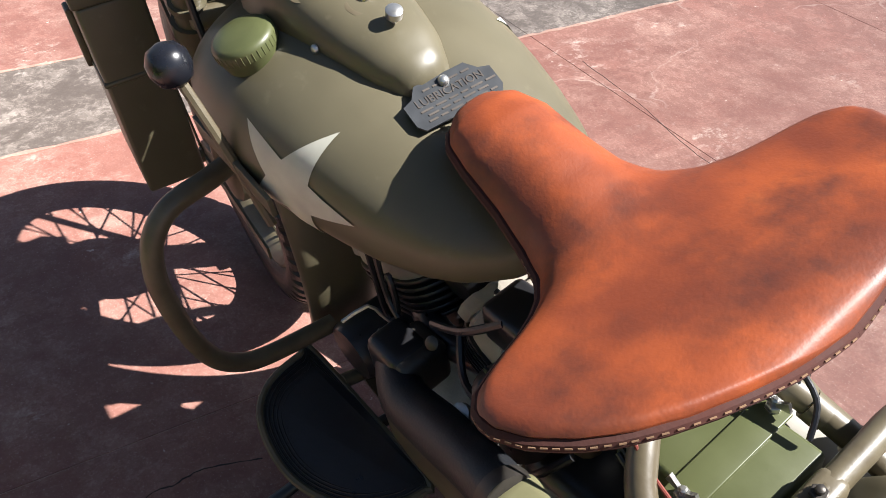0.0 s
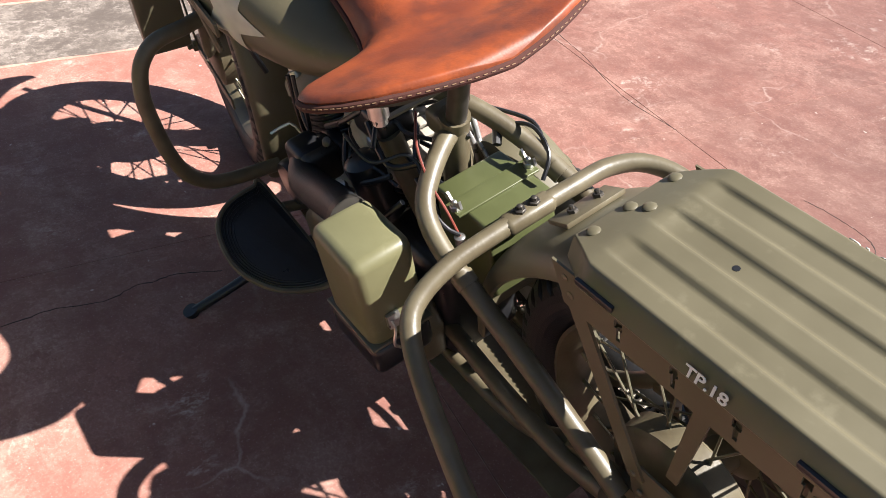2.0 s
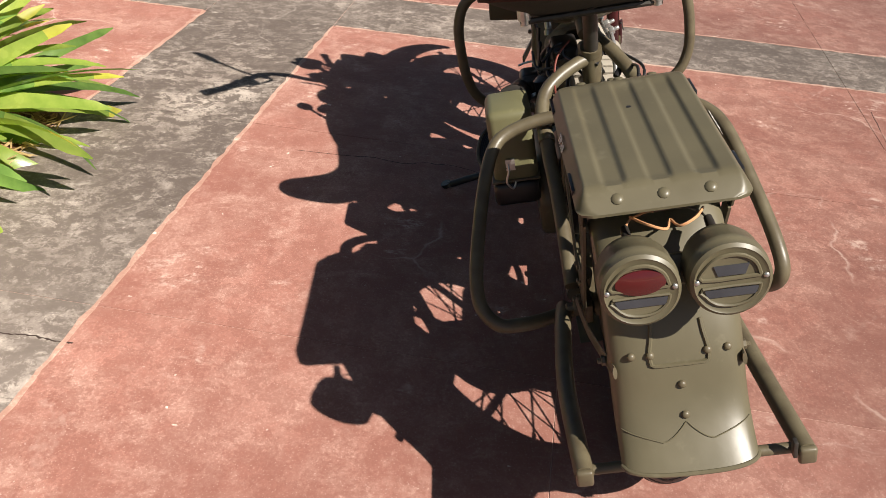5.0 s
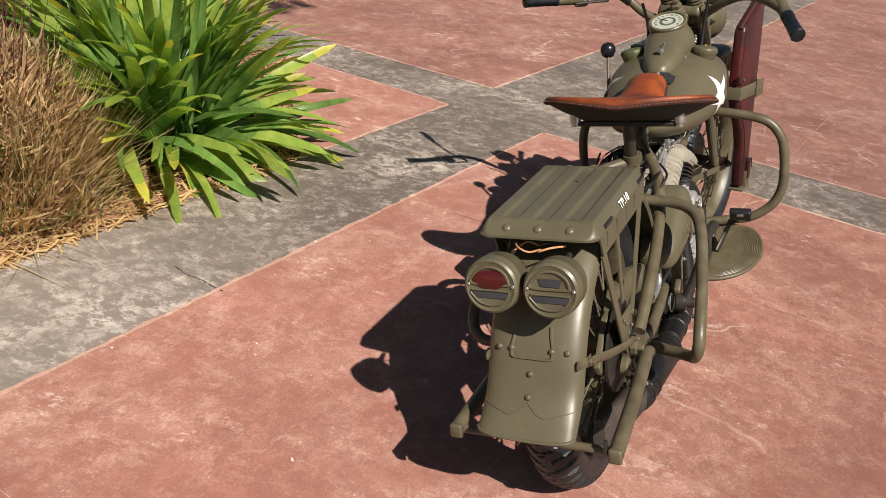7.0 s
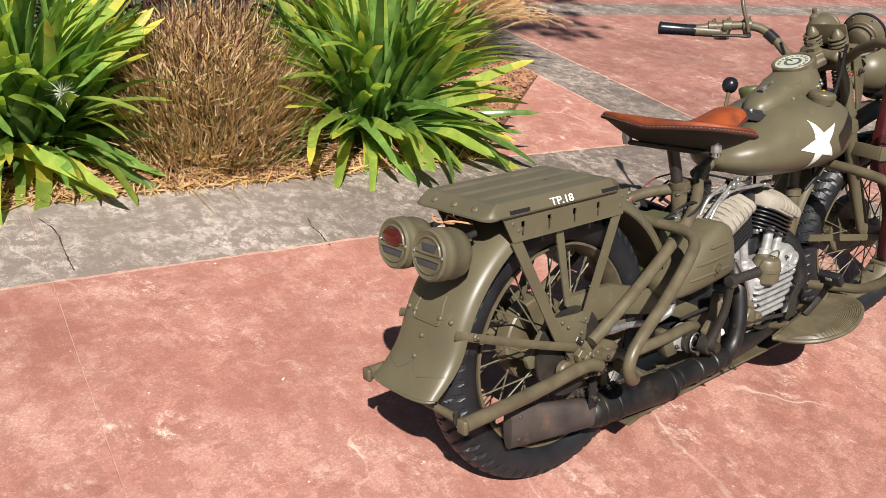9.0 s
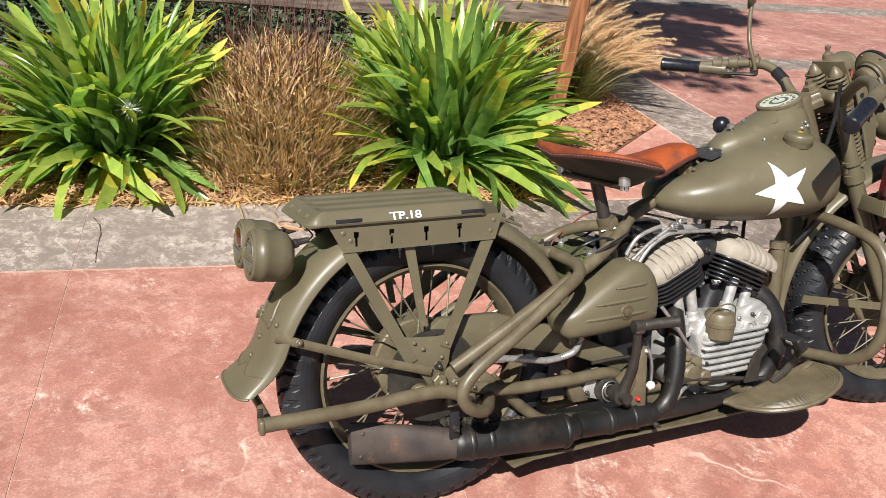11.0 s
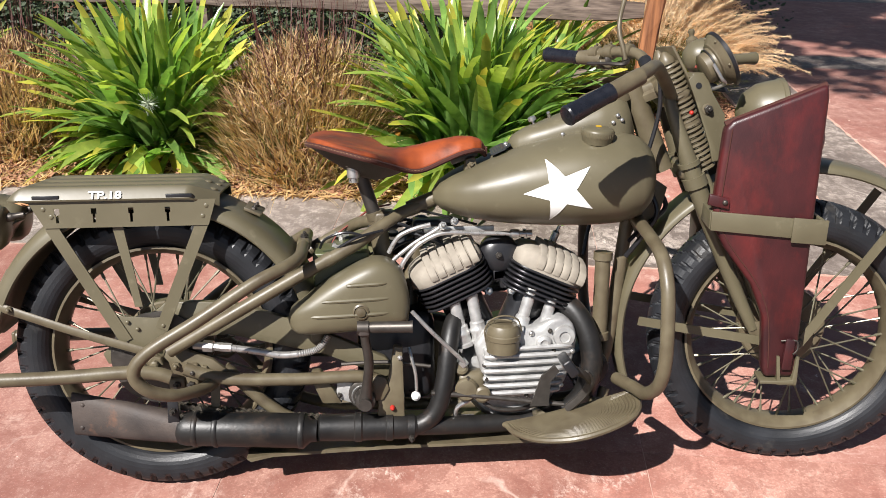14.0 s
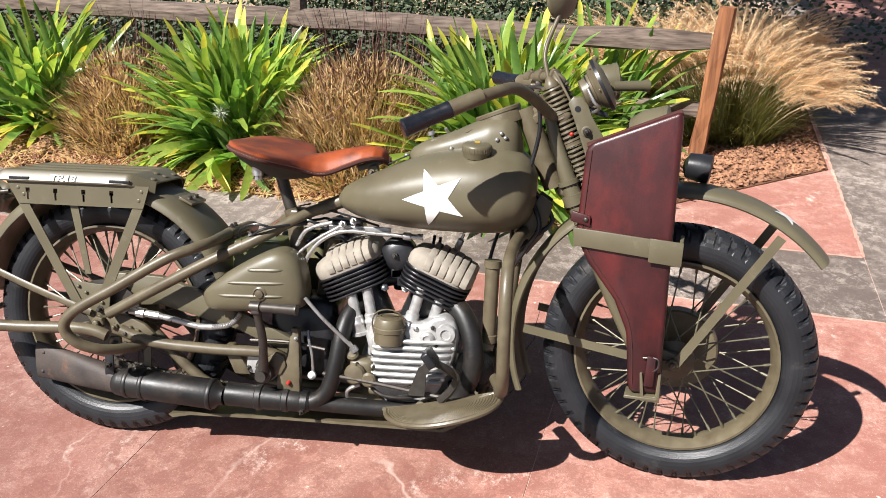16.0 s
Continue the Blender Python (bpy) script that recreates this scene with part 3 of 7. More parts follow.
def make_wheel(name, x, z, label, drum_side, turned, shift=0.0):
    """A spoked wheel: rim, hub, drum, tyre with block tread, forty spokes."""
    c = Vector((x, shift, z))
    prof = [(0.2435, -0.040), (0.2435, -0.034), (0.237, -0.033), (0.235, -0.022), (0.228, -0.014), (0.227, 0.0), (0.228, 0.014), (0.235, 0.022), (0.237, 0.033), (0.2435, 0.034),
            (0.2435, 0.040), (0.238, 0.041), (0.230, 0.030), (0.223, 0.016), (0.2215, 0.0), (0.223, -0.016), (0.230, -0.030), (0.238, -0.041)]
    wheel = part(name, ring_lathe(prof, c, (0, 1, 0), 72), OLIVE_WORN, bike, label)
    if turned:
        steered(wheel)
    # tyre: a round section whose crown is cut into blocks
    n, m = 448, 36
    bm = bmesh.new()
    loops = []
    for i in range(n):
        a = 2 * math.pi * i / n
        ring = []
        for k in range(m):
            b = 2 * math.pi * k / m
            out = math.cos(b)
            rr, hh = 0.281 + 0.0455 * math.copysign(abs(out) ** 0.85, out), 0.054 * math.sin(b)
            if out > 0.3:
                lane = abs(hh)
                step = i + (4 if hh > 0 else 0)
                zig = step + int(lane * 170)
                if lane > 0.041:
                    groove = step % 8 in (5, 6, 7)
                elif lane > 0.030:
                    groove = zig % 8 == 4 or (step - int(lane * 170)) % 8 == 2
                else:
                    groove = zig % 8 == 4 or 0.012 < lane < 0.017
                rr += -(0.0080 if lane > 0.030 else 0.0050) * min(1, out * 1.6) if groove else 0.0016
            ring.append(c + Vector((rr * math.cos(a), hh, rr * math.sin(a))))
        loops.append(ring)
    rings(bm, loops + [loops[0]], cap=False)
    bmesh.ops.remove_doubles(bm, verts=bm.verts, dist=1e-5)
    part("tyre", bm, RUBBER, wheel, "worn black block-tread rubber tyre", smooth=False)
    part("hub", lathe([(0.012, -0.085), (0.02, -0.08), (0.028, -0.062), (0.05, -0.055), (0.05, -0.048), (0.026, -0.04), (0.024, 0.0), (0.026, 0.04), (0.05, 0.048), (0.05, 0.055),
                       (0.028, 0.062), (0.02, 0.08), (0.012, 0.085)], c, (0, 1, 0), 28), OLIVE_WORN, wheel)
    d = drum_side
    part("brake_drum", lathe([(0.098, 0.020 * d), (0.102, 0.024 * d), (0.102, 0.058 * d), (0.094, 0.066 * d), (0.05, 0.072 * d), (0.02, 0.074 * d)], c, (0, 1, 0), 40), OLIVE_WORN, wheel)
    for i in range(40):
        side = 1 if i % 2 else -1
        a = 2 * math.pi * i / 40
        lead = radians(34) * (1 if (i // 2) % 2 else -1)
        p = c + Vector((0.049 * math.cos(a + lead), side * 0.05, 0.049 * math.sin(a + lead)))
        q = c + Vector((0.224 * math.cos(a), side * 0.006, 0.224 * math.sin(a)))
        bm = rod(p, q, 0.0021, 6)
        rod(q + (p - q) * 0.09, q, 0.0036, 6, bm)
        part("spoke", bm, SPOKE, wheel)
    return wheel


rear_wheel = make_wheel("rear_wheel", 0.0, 0.327, "rear wheel with olive rim and steel spokes", 1, False)
front_wheel = make_wheel("front_wheel", 1.468, 0.322, "front wheel with olive rim and steel spokes", 1, True)
part("sprocket", lathe([(0.02, -0.068), (0.085, -0.07), (0.105, -0.072), (0.105, -0.078), (0.085, -0.08), (0.02, -0.082)], (0, 0, 0.327), (0, 1, 0), 44), DARKSTEEL, rear_wheel)


def tail_radius(radius, a):
    """The rear mudguard opens out towards its lip."""
    return radius + 0.056 * max(0.0, (a - 160) / 17) ** 2.6


def mudguard(cx, cz, radius, half, drop, a0, a1, steps=40, tail=False):
    """A fender: a rounded channel swept along an arc; angles in degrees from ahead, turning up and back."""
    bm = bmesh.new()
    loops = []
    for i in range(steps + 1):
        a = a0 + (a1 - a0) * i / steps
        r = tail_radius(radius, a) if tail else radius
        ring = []
        m = 14
        for inner in (0, 1):
            for k in range(m + 1):
                b = math.pi * (k if not inner else m - k) / m
                h = half - 0.0035 * inner
                y = -h * math.copysign(abs(math.cos(b)) ** 0.7, math.cos(b))
                rr = r - drop * (1 - abs(math.sin(b)) ** 0.75) - 0.0035 * inner
                ring.append((cx + rr * math.cos(radians(a)), y, cz + rr * math.sin(radians(a))))
        loops.append(ring)
    return rings(bm, loops)


rear_fender = part("rear_fender", mudguard(0, 0.327, 0.376, 0.096, 0.036, 5, 177.5, 80, True), OLIVE, bike, "wide olive rear mudguard with a hinged tail")


def on_fender(angle, y, lift=0.001):
    c = min(0.999, abs(y) / 0.096)
    s = math.sqrt(1 - c ** (2 / 0.7))
    rr = tail_radius(0.376, angle) - 0.036 * (1 - s ** 0.75) + lift
    a = radians(angle)
    return Vector((rr * math.cos(a), y, 0.327 + rr * math.sin(a))), Vector((math.cos(a), 0, math.sin(a)))


lip = [on_fender(177.5, (k / 20 - 1) * 0.0955, -0.0015)[0] for k in range(41)]
part("rolled_lip", tube(lip, 0.0034, 8, 1), OLIVE, rear_fender)
for ang, y in ((162.0, 0.0), (168.5, 0.0), (155, 0.040), (155, -0.039), (155, 0.066), (155, -0.068)):
    p, nrm = on_fender(ang, y)
    part("rivet", rivet(p, nrm, 0.006, 0.005), OLIVE_WORN, rear_fender)
bm = tube([on_fender(173.0 - 3.2 * max(0, 1 - abs(k) / 0.40) ** 1.7 - 1.8 * max(0, abs(k) - 0.4) / 0.6, y)[0] for k, y in [(i / 20 - 1, (i / 20 - 1) * 0.090) for i in range(41)]], 0.0010, 6, 2)
part("tail_seam", bm, OLIVE, rear_fender)
bm = tube([on_fender(a, y)[0] for a, y in ((148, 0.034), (151, 0.036), (154, 0.040), (156.5, 0.040), (157.5, 0.034), (157.5, 0), (157.5, -0.034), (156.5, -0.04), (154, -0.04), (151, -0.036), (148, -0.034))], 0.003, 6, 2)
part("lamp_bracket_edge", bm, OLIVE, rear_fender)

# ---- tail lamps ----
for y, kind in ((0.0545, "red"), (-0.0585, "slot")):
    ax = Vector((-0.99, 0, 0.13)).normalized()
    o = Vector((-0.378, y, 0.630))
    up = Vector((0.13, 0, 0.99)).normalized()
    lamp = part("tail_lamp", lathe([(0.016, -0.080), (0.036, -0.077), (0.047, -0.066), (0.0515, -0.050), (0.0515, -0.026), (0.053, -0.024), (0.053, -0.012), (0.0515, -0.010), (0.0515, 0.002), (0.047, 0.006),
                                     (0.043, 0.0035), (0.02, 0.0035)], o, ax, 40), OLIVE, bike, "round olive blackout tail lamp" + (" with an oval red lens" if kind == "red" else " with two narrow slots"))
    side = Vector((0, 1, 0))

    def on_face(a, b, h=0.0045):
        return o + side * a + up * b + ax * h

    hood = [(-0.036, 0.004), (-0.03, 0.022), (-0.016, 0.033), (0.0, 0.036), (0.016, 0.033), (0.03, 0.022), (0.036, 0.004)]
    part("hood_rim", tube([on_face(a, b) for a, b in hood + [hood[0]]], 0.0028, 6, 3), OLIVE, lamp)
    part("lower_rim", tube([on_face(a, b) for a, b in ((-0.036, -0.008), (0.036, -0.008), (0.033, -0.020), (0.02, -0.032), (0, -0.036), (-0.02, -0.032), (-0.033, -0.020), (-0.036, -0.008))], 0.0024, 6, 2), OLIVE, lamp)
    if kind == "red":
        bm = rings(bmesh.new(), [[on_face(0.0325 * s * math.cos(t), 0.013 + 0.0175 * s * math.sin(t), 0.0055 + h) for t in (2 * math.pi * k / 24 for k in range(24))] for s, h in ((1, -0.002), (1, 0.001), (0.6, 0.004), (0.02, 0.005))])
        part("lens", bm, RED_LENS, lamp, "oval red glass lens")
    else:
        bm = rings(bmesh.new(), [[on_face(a, b, h) for a, b in ((-0.022, 0.022), (0.022, 0.022), (0.017, 0.008), (-0.017, 0.008))] for h in (0.002, 0.0055)])
        part("lens", bm, GLASS_DARK, lamp, "small dark glass slot", smooth=False)
    bm = rings(bmesh.new(), [[on_face(a, b, h) for a, b in ((-0.034, -0.011), (0.034, -0.011), (0.030, -0.022), (-0.030, -0.022))] for h in (0.002, 0.0055)])
    part("slot", bm, GLASS_DARK, lamp, smooth=False)
    for a in (-0.043, 0.043):
        part("screw", rivet(on_face(a, 0.002, 0.004), ax, 0.004, 0.003), STEEL, lamp)
    part("socket", tube([o - ax * 0.066 + up * 0.020, o - ax * 0.088 + up * 0.028, o - ax * 0.092 + up * 0.030, o - ax * 0.112 + up * 0.036], [0.0095, 0.0095, 0.007, 0.006], 12, 2), DARKSTEEL, lamp)
    part("wire", tube([o - ax * 0.110 + up * 0.035, o - ax * 0.122 + up * 0.044 - side * y * 0.2, Vector((-0.262, y * 0.4, 0.673)), Vector((-0.235, 0.01, 0.655))], 0.0018, 6, 5), STRING if kind == "red" else DARKSTEEL, lamp)
bracket = part("lamp_bracket", plate([(-0.335, 0.60), (-0.312, 0.632), (-0.298, 0.626), (-0.322, 0.588)], -0.055, 0.045, bevel=0.002), OLIVE, bike, "folded olive sheet bracket behind the tail lamps")
part("bracket_wire", tube([(-0.262, 0.046, 0.668), (-0.300, 0.028, 0.676), (-0.306, 0.006, 0.670), (-0.272, -0.006, 0.662), (-0.304, -0.012, 0.671), (-0.298, -0.034, 0.677), (-0.262, -0.052, 0.668)], 0.002, 6, 5), STRING, bracket)

# ---- luggage rack ----
LID_X0, LID_X1, LID_Y, LID_Z = -0.280, 0.152, 0.118, 0.714
nx, ny = 44, 96
bm = bmesh.new()


def lid_height(x, y):
    ey = LID_Y - abs(y)
    z = LID_Z
    for c in (-0.062, 0.0, 0.062):
        fade = min(1, max(0, (x - LID_X0 - 0.034) / 0.012)) * min(1, max(0, (LID_X1 - 0.052 - x) / 0.02))
        if abs(y - c) < 0.019:
            z -= 0.0048 * fade * min(1, max(0, (0.0185 - abs(y - c)) / 0.0065))
    z -= min(0.026, math.hypot(0.025 * max(0, 1 - ey / 0.016) ** 1.3, 0.026 * max(0, 1 - (x - LID_X0) / 0.034) ** 1.2))
    z -= 0.022 * min(1, max(0, (x - LID_X1 + 0.060) / 0.060)) ** 1.3
    return z


xs = [LID_X0 + (LID_X1 - LID_X0) * (0.5 - 0.5 * math.cos(math.pi * i / nx)) * 0.5 + (LID_X1 - LID_X0) * i / nx * 0.5 for i in range(nx + 1)]
ys = [LID_Y * (1.0 if i == ny else -1.0 if i == 0 else math.sin(math.pi / 2 * (2 * i / ny - 1)) * 0.45 + (2 * i / ny - 1) * 0.55) for i in range(ny + 1)]


def lid_plan(x):
    """Narrowing of the lid at its rounded rear and chamfered front corners."""
    back, ahead = max(0, 1 - (x - LID_X0) / 0.022), max(0, 1 - (LID_X1 - x) / 0.055)
    return 1 - 0.020 / LID_Y * (1 - math.sqrt(1 - back ** 2)) - 0.034 / LID_Y * ahead


top = [[bm.verts.new((x, y * lid_plan(x), lid_height(x, y))) for y in ys] for x in xs]
low = [[bm.verts.new((x, y * lid_plan(x) * 0.985, lid_height(x, y) - 0.004)) for y in ys] for x in xs]
for i in range(nx):
    for j in range(ny):
        bm.faces.new((top[i][j], top[i][j + 1], top[i + 1][j + 1], top[i + 1][j]))
        bm.faces.new((low[i][j], low[i + 1][j], low[i + 1][j + 1], low[i][j + 1]))
for i in range(nx):
    for j in (0, ny):
        bm.faces.new((top[i][j], top[i + 1][j], low[i + 1][j], low[i][j]))
for j in range(ny):
    for i in (0, nx):
        bm.faces.new((top[i][j], top[i][j + 1], low[i][j + 1], low[i][j]))
lid = part("rack_lid", bm, OLIVE, bike, "ribbed olive pressed-steel luggage rack top")
for y in (-0.06, 0.0, 0.06):
    part("rivet", rivet((-0.2645, y * 1.03, lid_height(-0.2645, y * 1.03) - 0.0012), (-0.55, 0, 0.83), 0.0085, 0.0045), OLIVE, lid)
for x, y in ((0.137, 0.060), (0.138, 0.006), (0.118, -0.002), (0.139, -0.062)):
    part("rivet", rivet((x, y, lid_height(x, y) + 0.0005), (0.2, 0, 1), 0.0085, 0.0035), OLIVE, lid)
part("drain_hole", lathe([(0.004, 0), (0.004, 0.0006)], (-0.001, 0.001, LID_Z - 0.0055 + 0.0005), (0, 0, 1), 12), BLACK, lid, smooth=False)
for s in (-1, 1):
    for x in (-0.195, 0.075):
        bm = plate([(x - 0.027, 0.6895), (x + 0.027, 0.6895), (x + 0.027, 0.6975), (x - 0.027, 0.6975)], s * 0.1130, s * 0.1182, bevel=0.001)
        part("hand_slot", bm, BLACK, lid)
    writing("TP.18", 0.0225 if s < 0 else 0.0165, Matrix.Translation((-0.075 if s < 0 else -0.07, s * 0.1168, 0.6965)) @ Matrix.Rotation(radians(0 if s < 0 else 180), 4, "Z") @ Matrix.Rotation(radians(66), 4, "X") @ Matrix.Diagonal((1.3, 1, 1, 1)), WHITE, lid, "unit_marking", "white stencilled TP.18 unit marking", 0.018)
    # side rail with keyhole slots, cut out of strips
    slots = (-0.178, -0.103, -0.027, 0.048)
    y0, y1 = s * 0.1055, s * 0.1085
    z_top, z_bot = 0.684, 0.628
    bm = bmesh.new()
    cuts = [-0.235 + 0.0] + [v for c in slots for v in (c - 0.0055, c - 0.0028, c + 0.0028, c + 0.0055)] + [0.149]

    def slant(x, z):
        f = (z_top - z) / (z_top - z_bot)
        return x + (0.030 * f if x < -0.2 else -0.018 * f if x > 0.1 else 0)

    levels = [z_bot, 0.6385, 0.657, 0.669, z_top]
    for x0, x1 in zip(cuts, cuts[1:]):
        for z0, z1 in zip(levels, levels[1:]):
            wide = any(abs((x0 + x1) / 2 - c) < 0.0054 for c in slots)
            narrow = any(abs((x0 + x1) / 2 - c) < 0.002 for c in slots)
            if (z0 == 0.657 and wide) or (z0 == 0.6385 and narrow):
                continue
            plate([(slant(x0, z0), z0), (slant(x1, z0), z0), (slant(x1, z1), z1), (slant(x0, z1), z1)], y0, y1, bm)
    rail = part("rack_side_rail", bm, OLIVE, bike, "olive side rail with keyhole strap slots", smooth=False)
    for x, z in ((-0.205, 0.668), (-0.19, 0.652), (0.128, 0.67), (0.12, 0.648)):
        part("rivet", rivet((x, s * 0.1085, z), (0, s, 0), 0.005, 0.002), OLIVE, rail)
    for a, b in (((-0.195, 0.632), (-0.06, 0.375)), ((0.118, 0.634), (0.016, 0.40))):
        d = Vector((b[0] - a[0], b[1] - a[1])).normalized() * 0.013
        part("rack_strut", plate([(a[0] - d.y, a[1] + d.x), (a[0] + d.y, a[1] - d.x), (b[0] + d.y, b[1] - d.x), (b[0] - d.y, b[1] + d.x)], s * 0.1015, s * 0.1055), OLIVE, bike, smooth=False)
    part("rack_stay", plate([(-0.072, 0.63), (-0.05, 0.63), (-0.022, 0.45), (-0.038, 0.45)], s * 0.094, s * 0.098), OLIVE, bike, smooth=False)
    gusset = part("rack_gusset", plate([(-0.088, 0.435), (-0.06, 0.43), (0.0, 0.425), (0.034, 0.428), (0.026, 0.365), (0.008, 0.322), (-0.022, 0.318), (-0.046, 0.352)], s * 0.0985, s * 0.102, bevel=0.001), OLIVE, bike)
    for x, z in ((-0.055, 0.418), (-0.035, 0.402), (0.02, 0.408), (0.008, 0.378), (-0.02, 0.345), (0.0, 0.34)):
        part("rivet", rivet((x, s * 0.1055, z), (0, s, 0), 0.0045, 0.003), OLIVE, gusset)
    part("axle_nut", bolt((0.0, s * 0.105, 0.327), (0, s, 0), 0.017, 0.014), OLIVE_WORN, bike)
    brace = part("fender_brace", tube([(-0.02, s * 0.112, 0.352), (-0.17, s * 0.108, 0.403), (-0.345, s * 0.09, 0.465)], 0.0095, 8, 4, flat=0.35), OLIVE_WORN, bike)
    part("brace_bolt", bolt((-0.30, s * 0.098, 0.452), (0, s, 0), 0.008, 0.006), OLIVE_WORN, brace)

# ---- rear stand, guards and frame ----
for s, e in ((-1, -0.167), (1, 0.150)):
    part("rear_stand_leg", tube([(0.035, s * 0.135, 0.30), (0.0, s * 0.138, 0.312), (-0.06, s * 0.145, 0.318), (-0.2, s * 0.155, 0.315), (-0.392, e, 0.318)], 0.0150, 14, 5), OLIVE_WORN, bike, "bent olive tube leg of the folded rear stand")
    part("stand_foot", block((-0.396, e, 0.316), (0.012, 0.026, 0.030), 0.005), OLIVE_WORN, bike)
part("stand_crossbar", rod((-0.376, -0.165, 0.312), (-0.376, 0.149, 0.310), 0.0085), OLIVE_WORN, bike)
part("stand_clip", plate([(-0.400, 0.345), (-0.388, 0.345), (-0.388, 0.315), (-0.400, 0.315)], -0.152, -0.146, bevel=0.001), DARKSTEEL, bike)
GUARD = [(0.322, 0.0, 0.562), (0.322, -0.07, 0.561), (0.320, -0.135, 0.558), (0.294, -0.186, 0.549), (0.235, -0.216, 0.525), (0.12, -0.238, 0.455), (0.02, -0.250, 0.395), (-0.010, -0.252, 0.352),
         (0.012, -0.240, 0.312), (0.06, -0.212, 0.288), (0.10, -0.15, 0.276), (0.12, -0.11, 0.275)]
GUARD_FAR = [(0.322, 0.0, 0.562), (0.322, 0.07, 0.561), (0.320, 0.135, 0.558), (0.311, 0.192, 0.546), (0.290, 0.225, 0.530), (0.235, 0.250, 0.495), (0.14, 0.276, 0.428), (0.06, 0.291, 0.368), (0.020, 0.286, 0.332),
             (-0.002, 0.258, 0.307), (0.0, 0.222, 0.300), (0.014, 0.186, 0.292), (0.042, 0.150, 0.279), (0.06, 0.11, 0.275)]
for pts in (GUARD_FAR, GUARD):
    part("rear_guard_bar", tube(pts, 0.0135, 14, 6), OLIVE_WORN, bike, "bent olive tube guard beside the rear wheel")
clamp = part("guard_clamp", block((0.322, 0.008, 0.562), (0.031, 0.085, 0.026), 0.010), OLIVE_WORN, bike)
for y in (-0.004, 0.020):
    part("clamp_bolt", bolt((0.322, y, 0.573), (0, 0, 1), 0.0085, 0.006), DARKSTEEL, clamp)
for s in (-1, 1):
    run = [(0.31, -0.105, 0.508), (0.42, -0.085, 0.562), (0.49, -0.055, 0.602), (0.545, -0.02, 0.630), (0.60, 0, 0.645)] if s < 0 else [(0.30, 0.120, 0.505), (0.37, 0.121, 0.545), (0.415, 0.108, 0.572), (0.445, 0.075, 0.592), (0.475, 0.03, 0.604), (0.49, 0.0, 0.606)]
    stay = part("seat_stay", tube([(0.03, s * 0.115, 0.352), (0.18, s * 0.115, 0.437)] + run, 0.0145, 14, 6), OLIVE_WORN, bike, "olive frame tube with hose bands")
    for f in (0.55, 0.68):
        a, b = Vector(run[0]), Vector(run[1])
        p = a + (b - a) * (f - 0.5) * 3
        part("band", rod(p, p + (b - a).normalized() * 0.02, 0.0165), OLIVE_WORN, stay)
    part("chain_stay", tube([(0.06, s * 0.11, 0.31), (0.15, s * 0.108, 0.282), (0.3, s * 0.1, 0.272), (0.46, s * 0.085, 0.265), (0.5, s * 0.07, 0.22)], 0.0145, 12, 5), OLIVE_WORN, bike)
    part("lower_frame_rail", tube([(0.14, s * 0.08, 0.30), (0.3, s * 0.075, 0.16), (0.55, s * 0.07, 0.135), (0.95, s * 0.06, 0.14), (1.02, s * 0.04, 0.2)], 0.014, 10, 5), OLIVE_WORN, bike)
    lug = part("axle_lug", plate([(-0.03, 0.345), (0.06, 0.35), (0.12, 0.325), (0.16, 0.29), (0.12, 0.262), (0.03, 0.285), (-0.02, 0.30)], s * 0.085, s * 0.10, bevel=0.004), OLIVE_WORN, bike)
    for x, z in ((0.10, 0.305), (0.13, 0.29), (0.04, 0.315), (0.115, 0.272), (0.155, 0.275)):
        part("lug_bolt", bolt((x, s * 0.10, z), (0, s, 0), 0.009, 0.008), OLIVE_WORN, lug)
part("down_tube", tube([(1.085, 0, 0.70), (1.06, 0, 0.50), (1.03, 0, 0.28), (0.98, 0, 0.16)], 0.016, 12, 5), OLIVE_WORN, bike)
part("backbone_tube", tube([(0.56, 0, 0.635), (0.75, 0, 0.70), (1.06, 0, 0.74)], 0.018, 10, 4), OLIVE_WORN, bike)
part("seat_tube", tube([(0.53, 0, 0.30), (0.495, 0, 0.56), (0.488, 0, 0.62)], 0.021, 12, 4), OLIVE_WORN, bike)
part("seat_post", rod((0.49, 0, 0.60), (0.449, 0, 0.735), 0.0155, 14), DARKSTEEL, bike, "dark sprung seat post")
part("post_collar", rod((0.489, 0, 0.615), (0.484, 0, 0.632), 0.023, 14), OLIVE_WORN, bike)
part("skid_plate", plate([(0.18, 0.088), (0.24, 0.098), (0.5, 0.104), (0.9, 0.104), (1.0, 0.158), (1.01, 0.152), (0.905, 0.097), (0.5, 0.097), (0.24, 0.090), (0.19, 0.080)], -0.105, 0.10), OLIVE_WORN, bike, "dull olive skid plate under the engine", smooth=False)

# ---- fuel tank ----
TANK_Y = -0.004
TX = [0.615, 0.63, 0.66, 0.70, 0.75, 0.80, 0.86, 0.92, 0.98, 1.03, 1.07, 1.095, 1.108]
T_TOP = [0.680, 0.702, 0.721, 0.739, 0.761, 0.781, 0.800, 0.813, 0.818, 0.816, 0.805, 0.786, 0.757]
T_BOT = [0.658, 0.644, 0.631, 0.620, 0.611, 0.606, 0.603, 0.602, 0.602, 0.605, 0.616, 0.640, 0.678]
T_WID = [0.026, 0.064, 0.096, 0.119, 0.137, 0.150, 0.162, 0.170, 0.173, 0.168, 0.152, 0.125, 0.080]


def tank_section(x):
    return [float(np.interp(x, TX, v)) for v in (T_TOP, T_BOT, T_WID)]


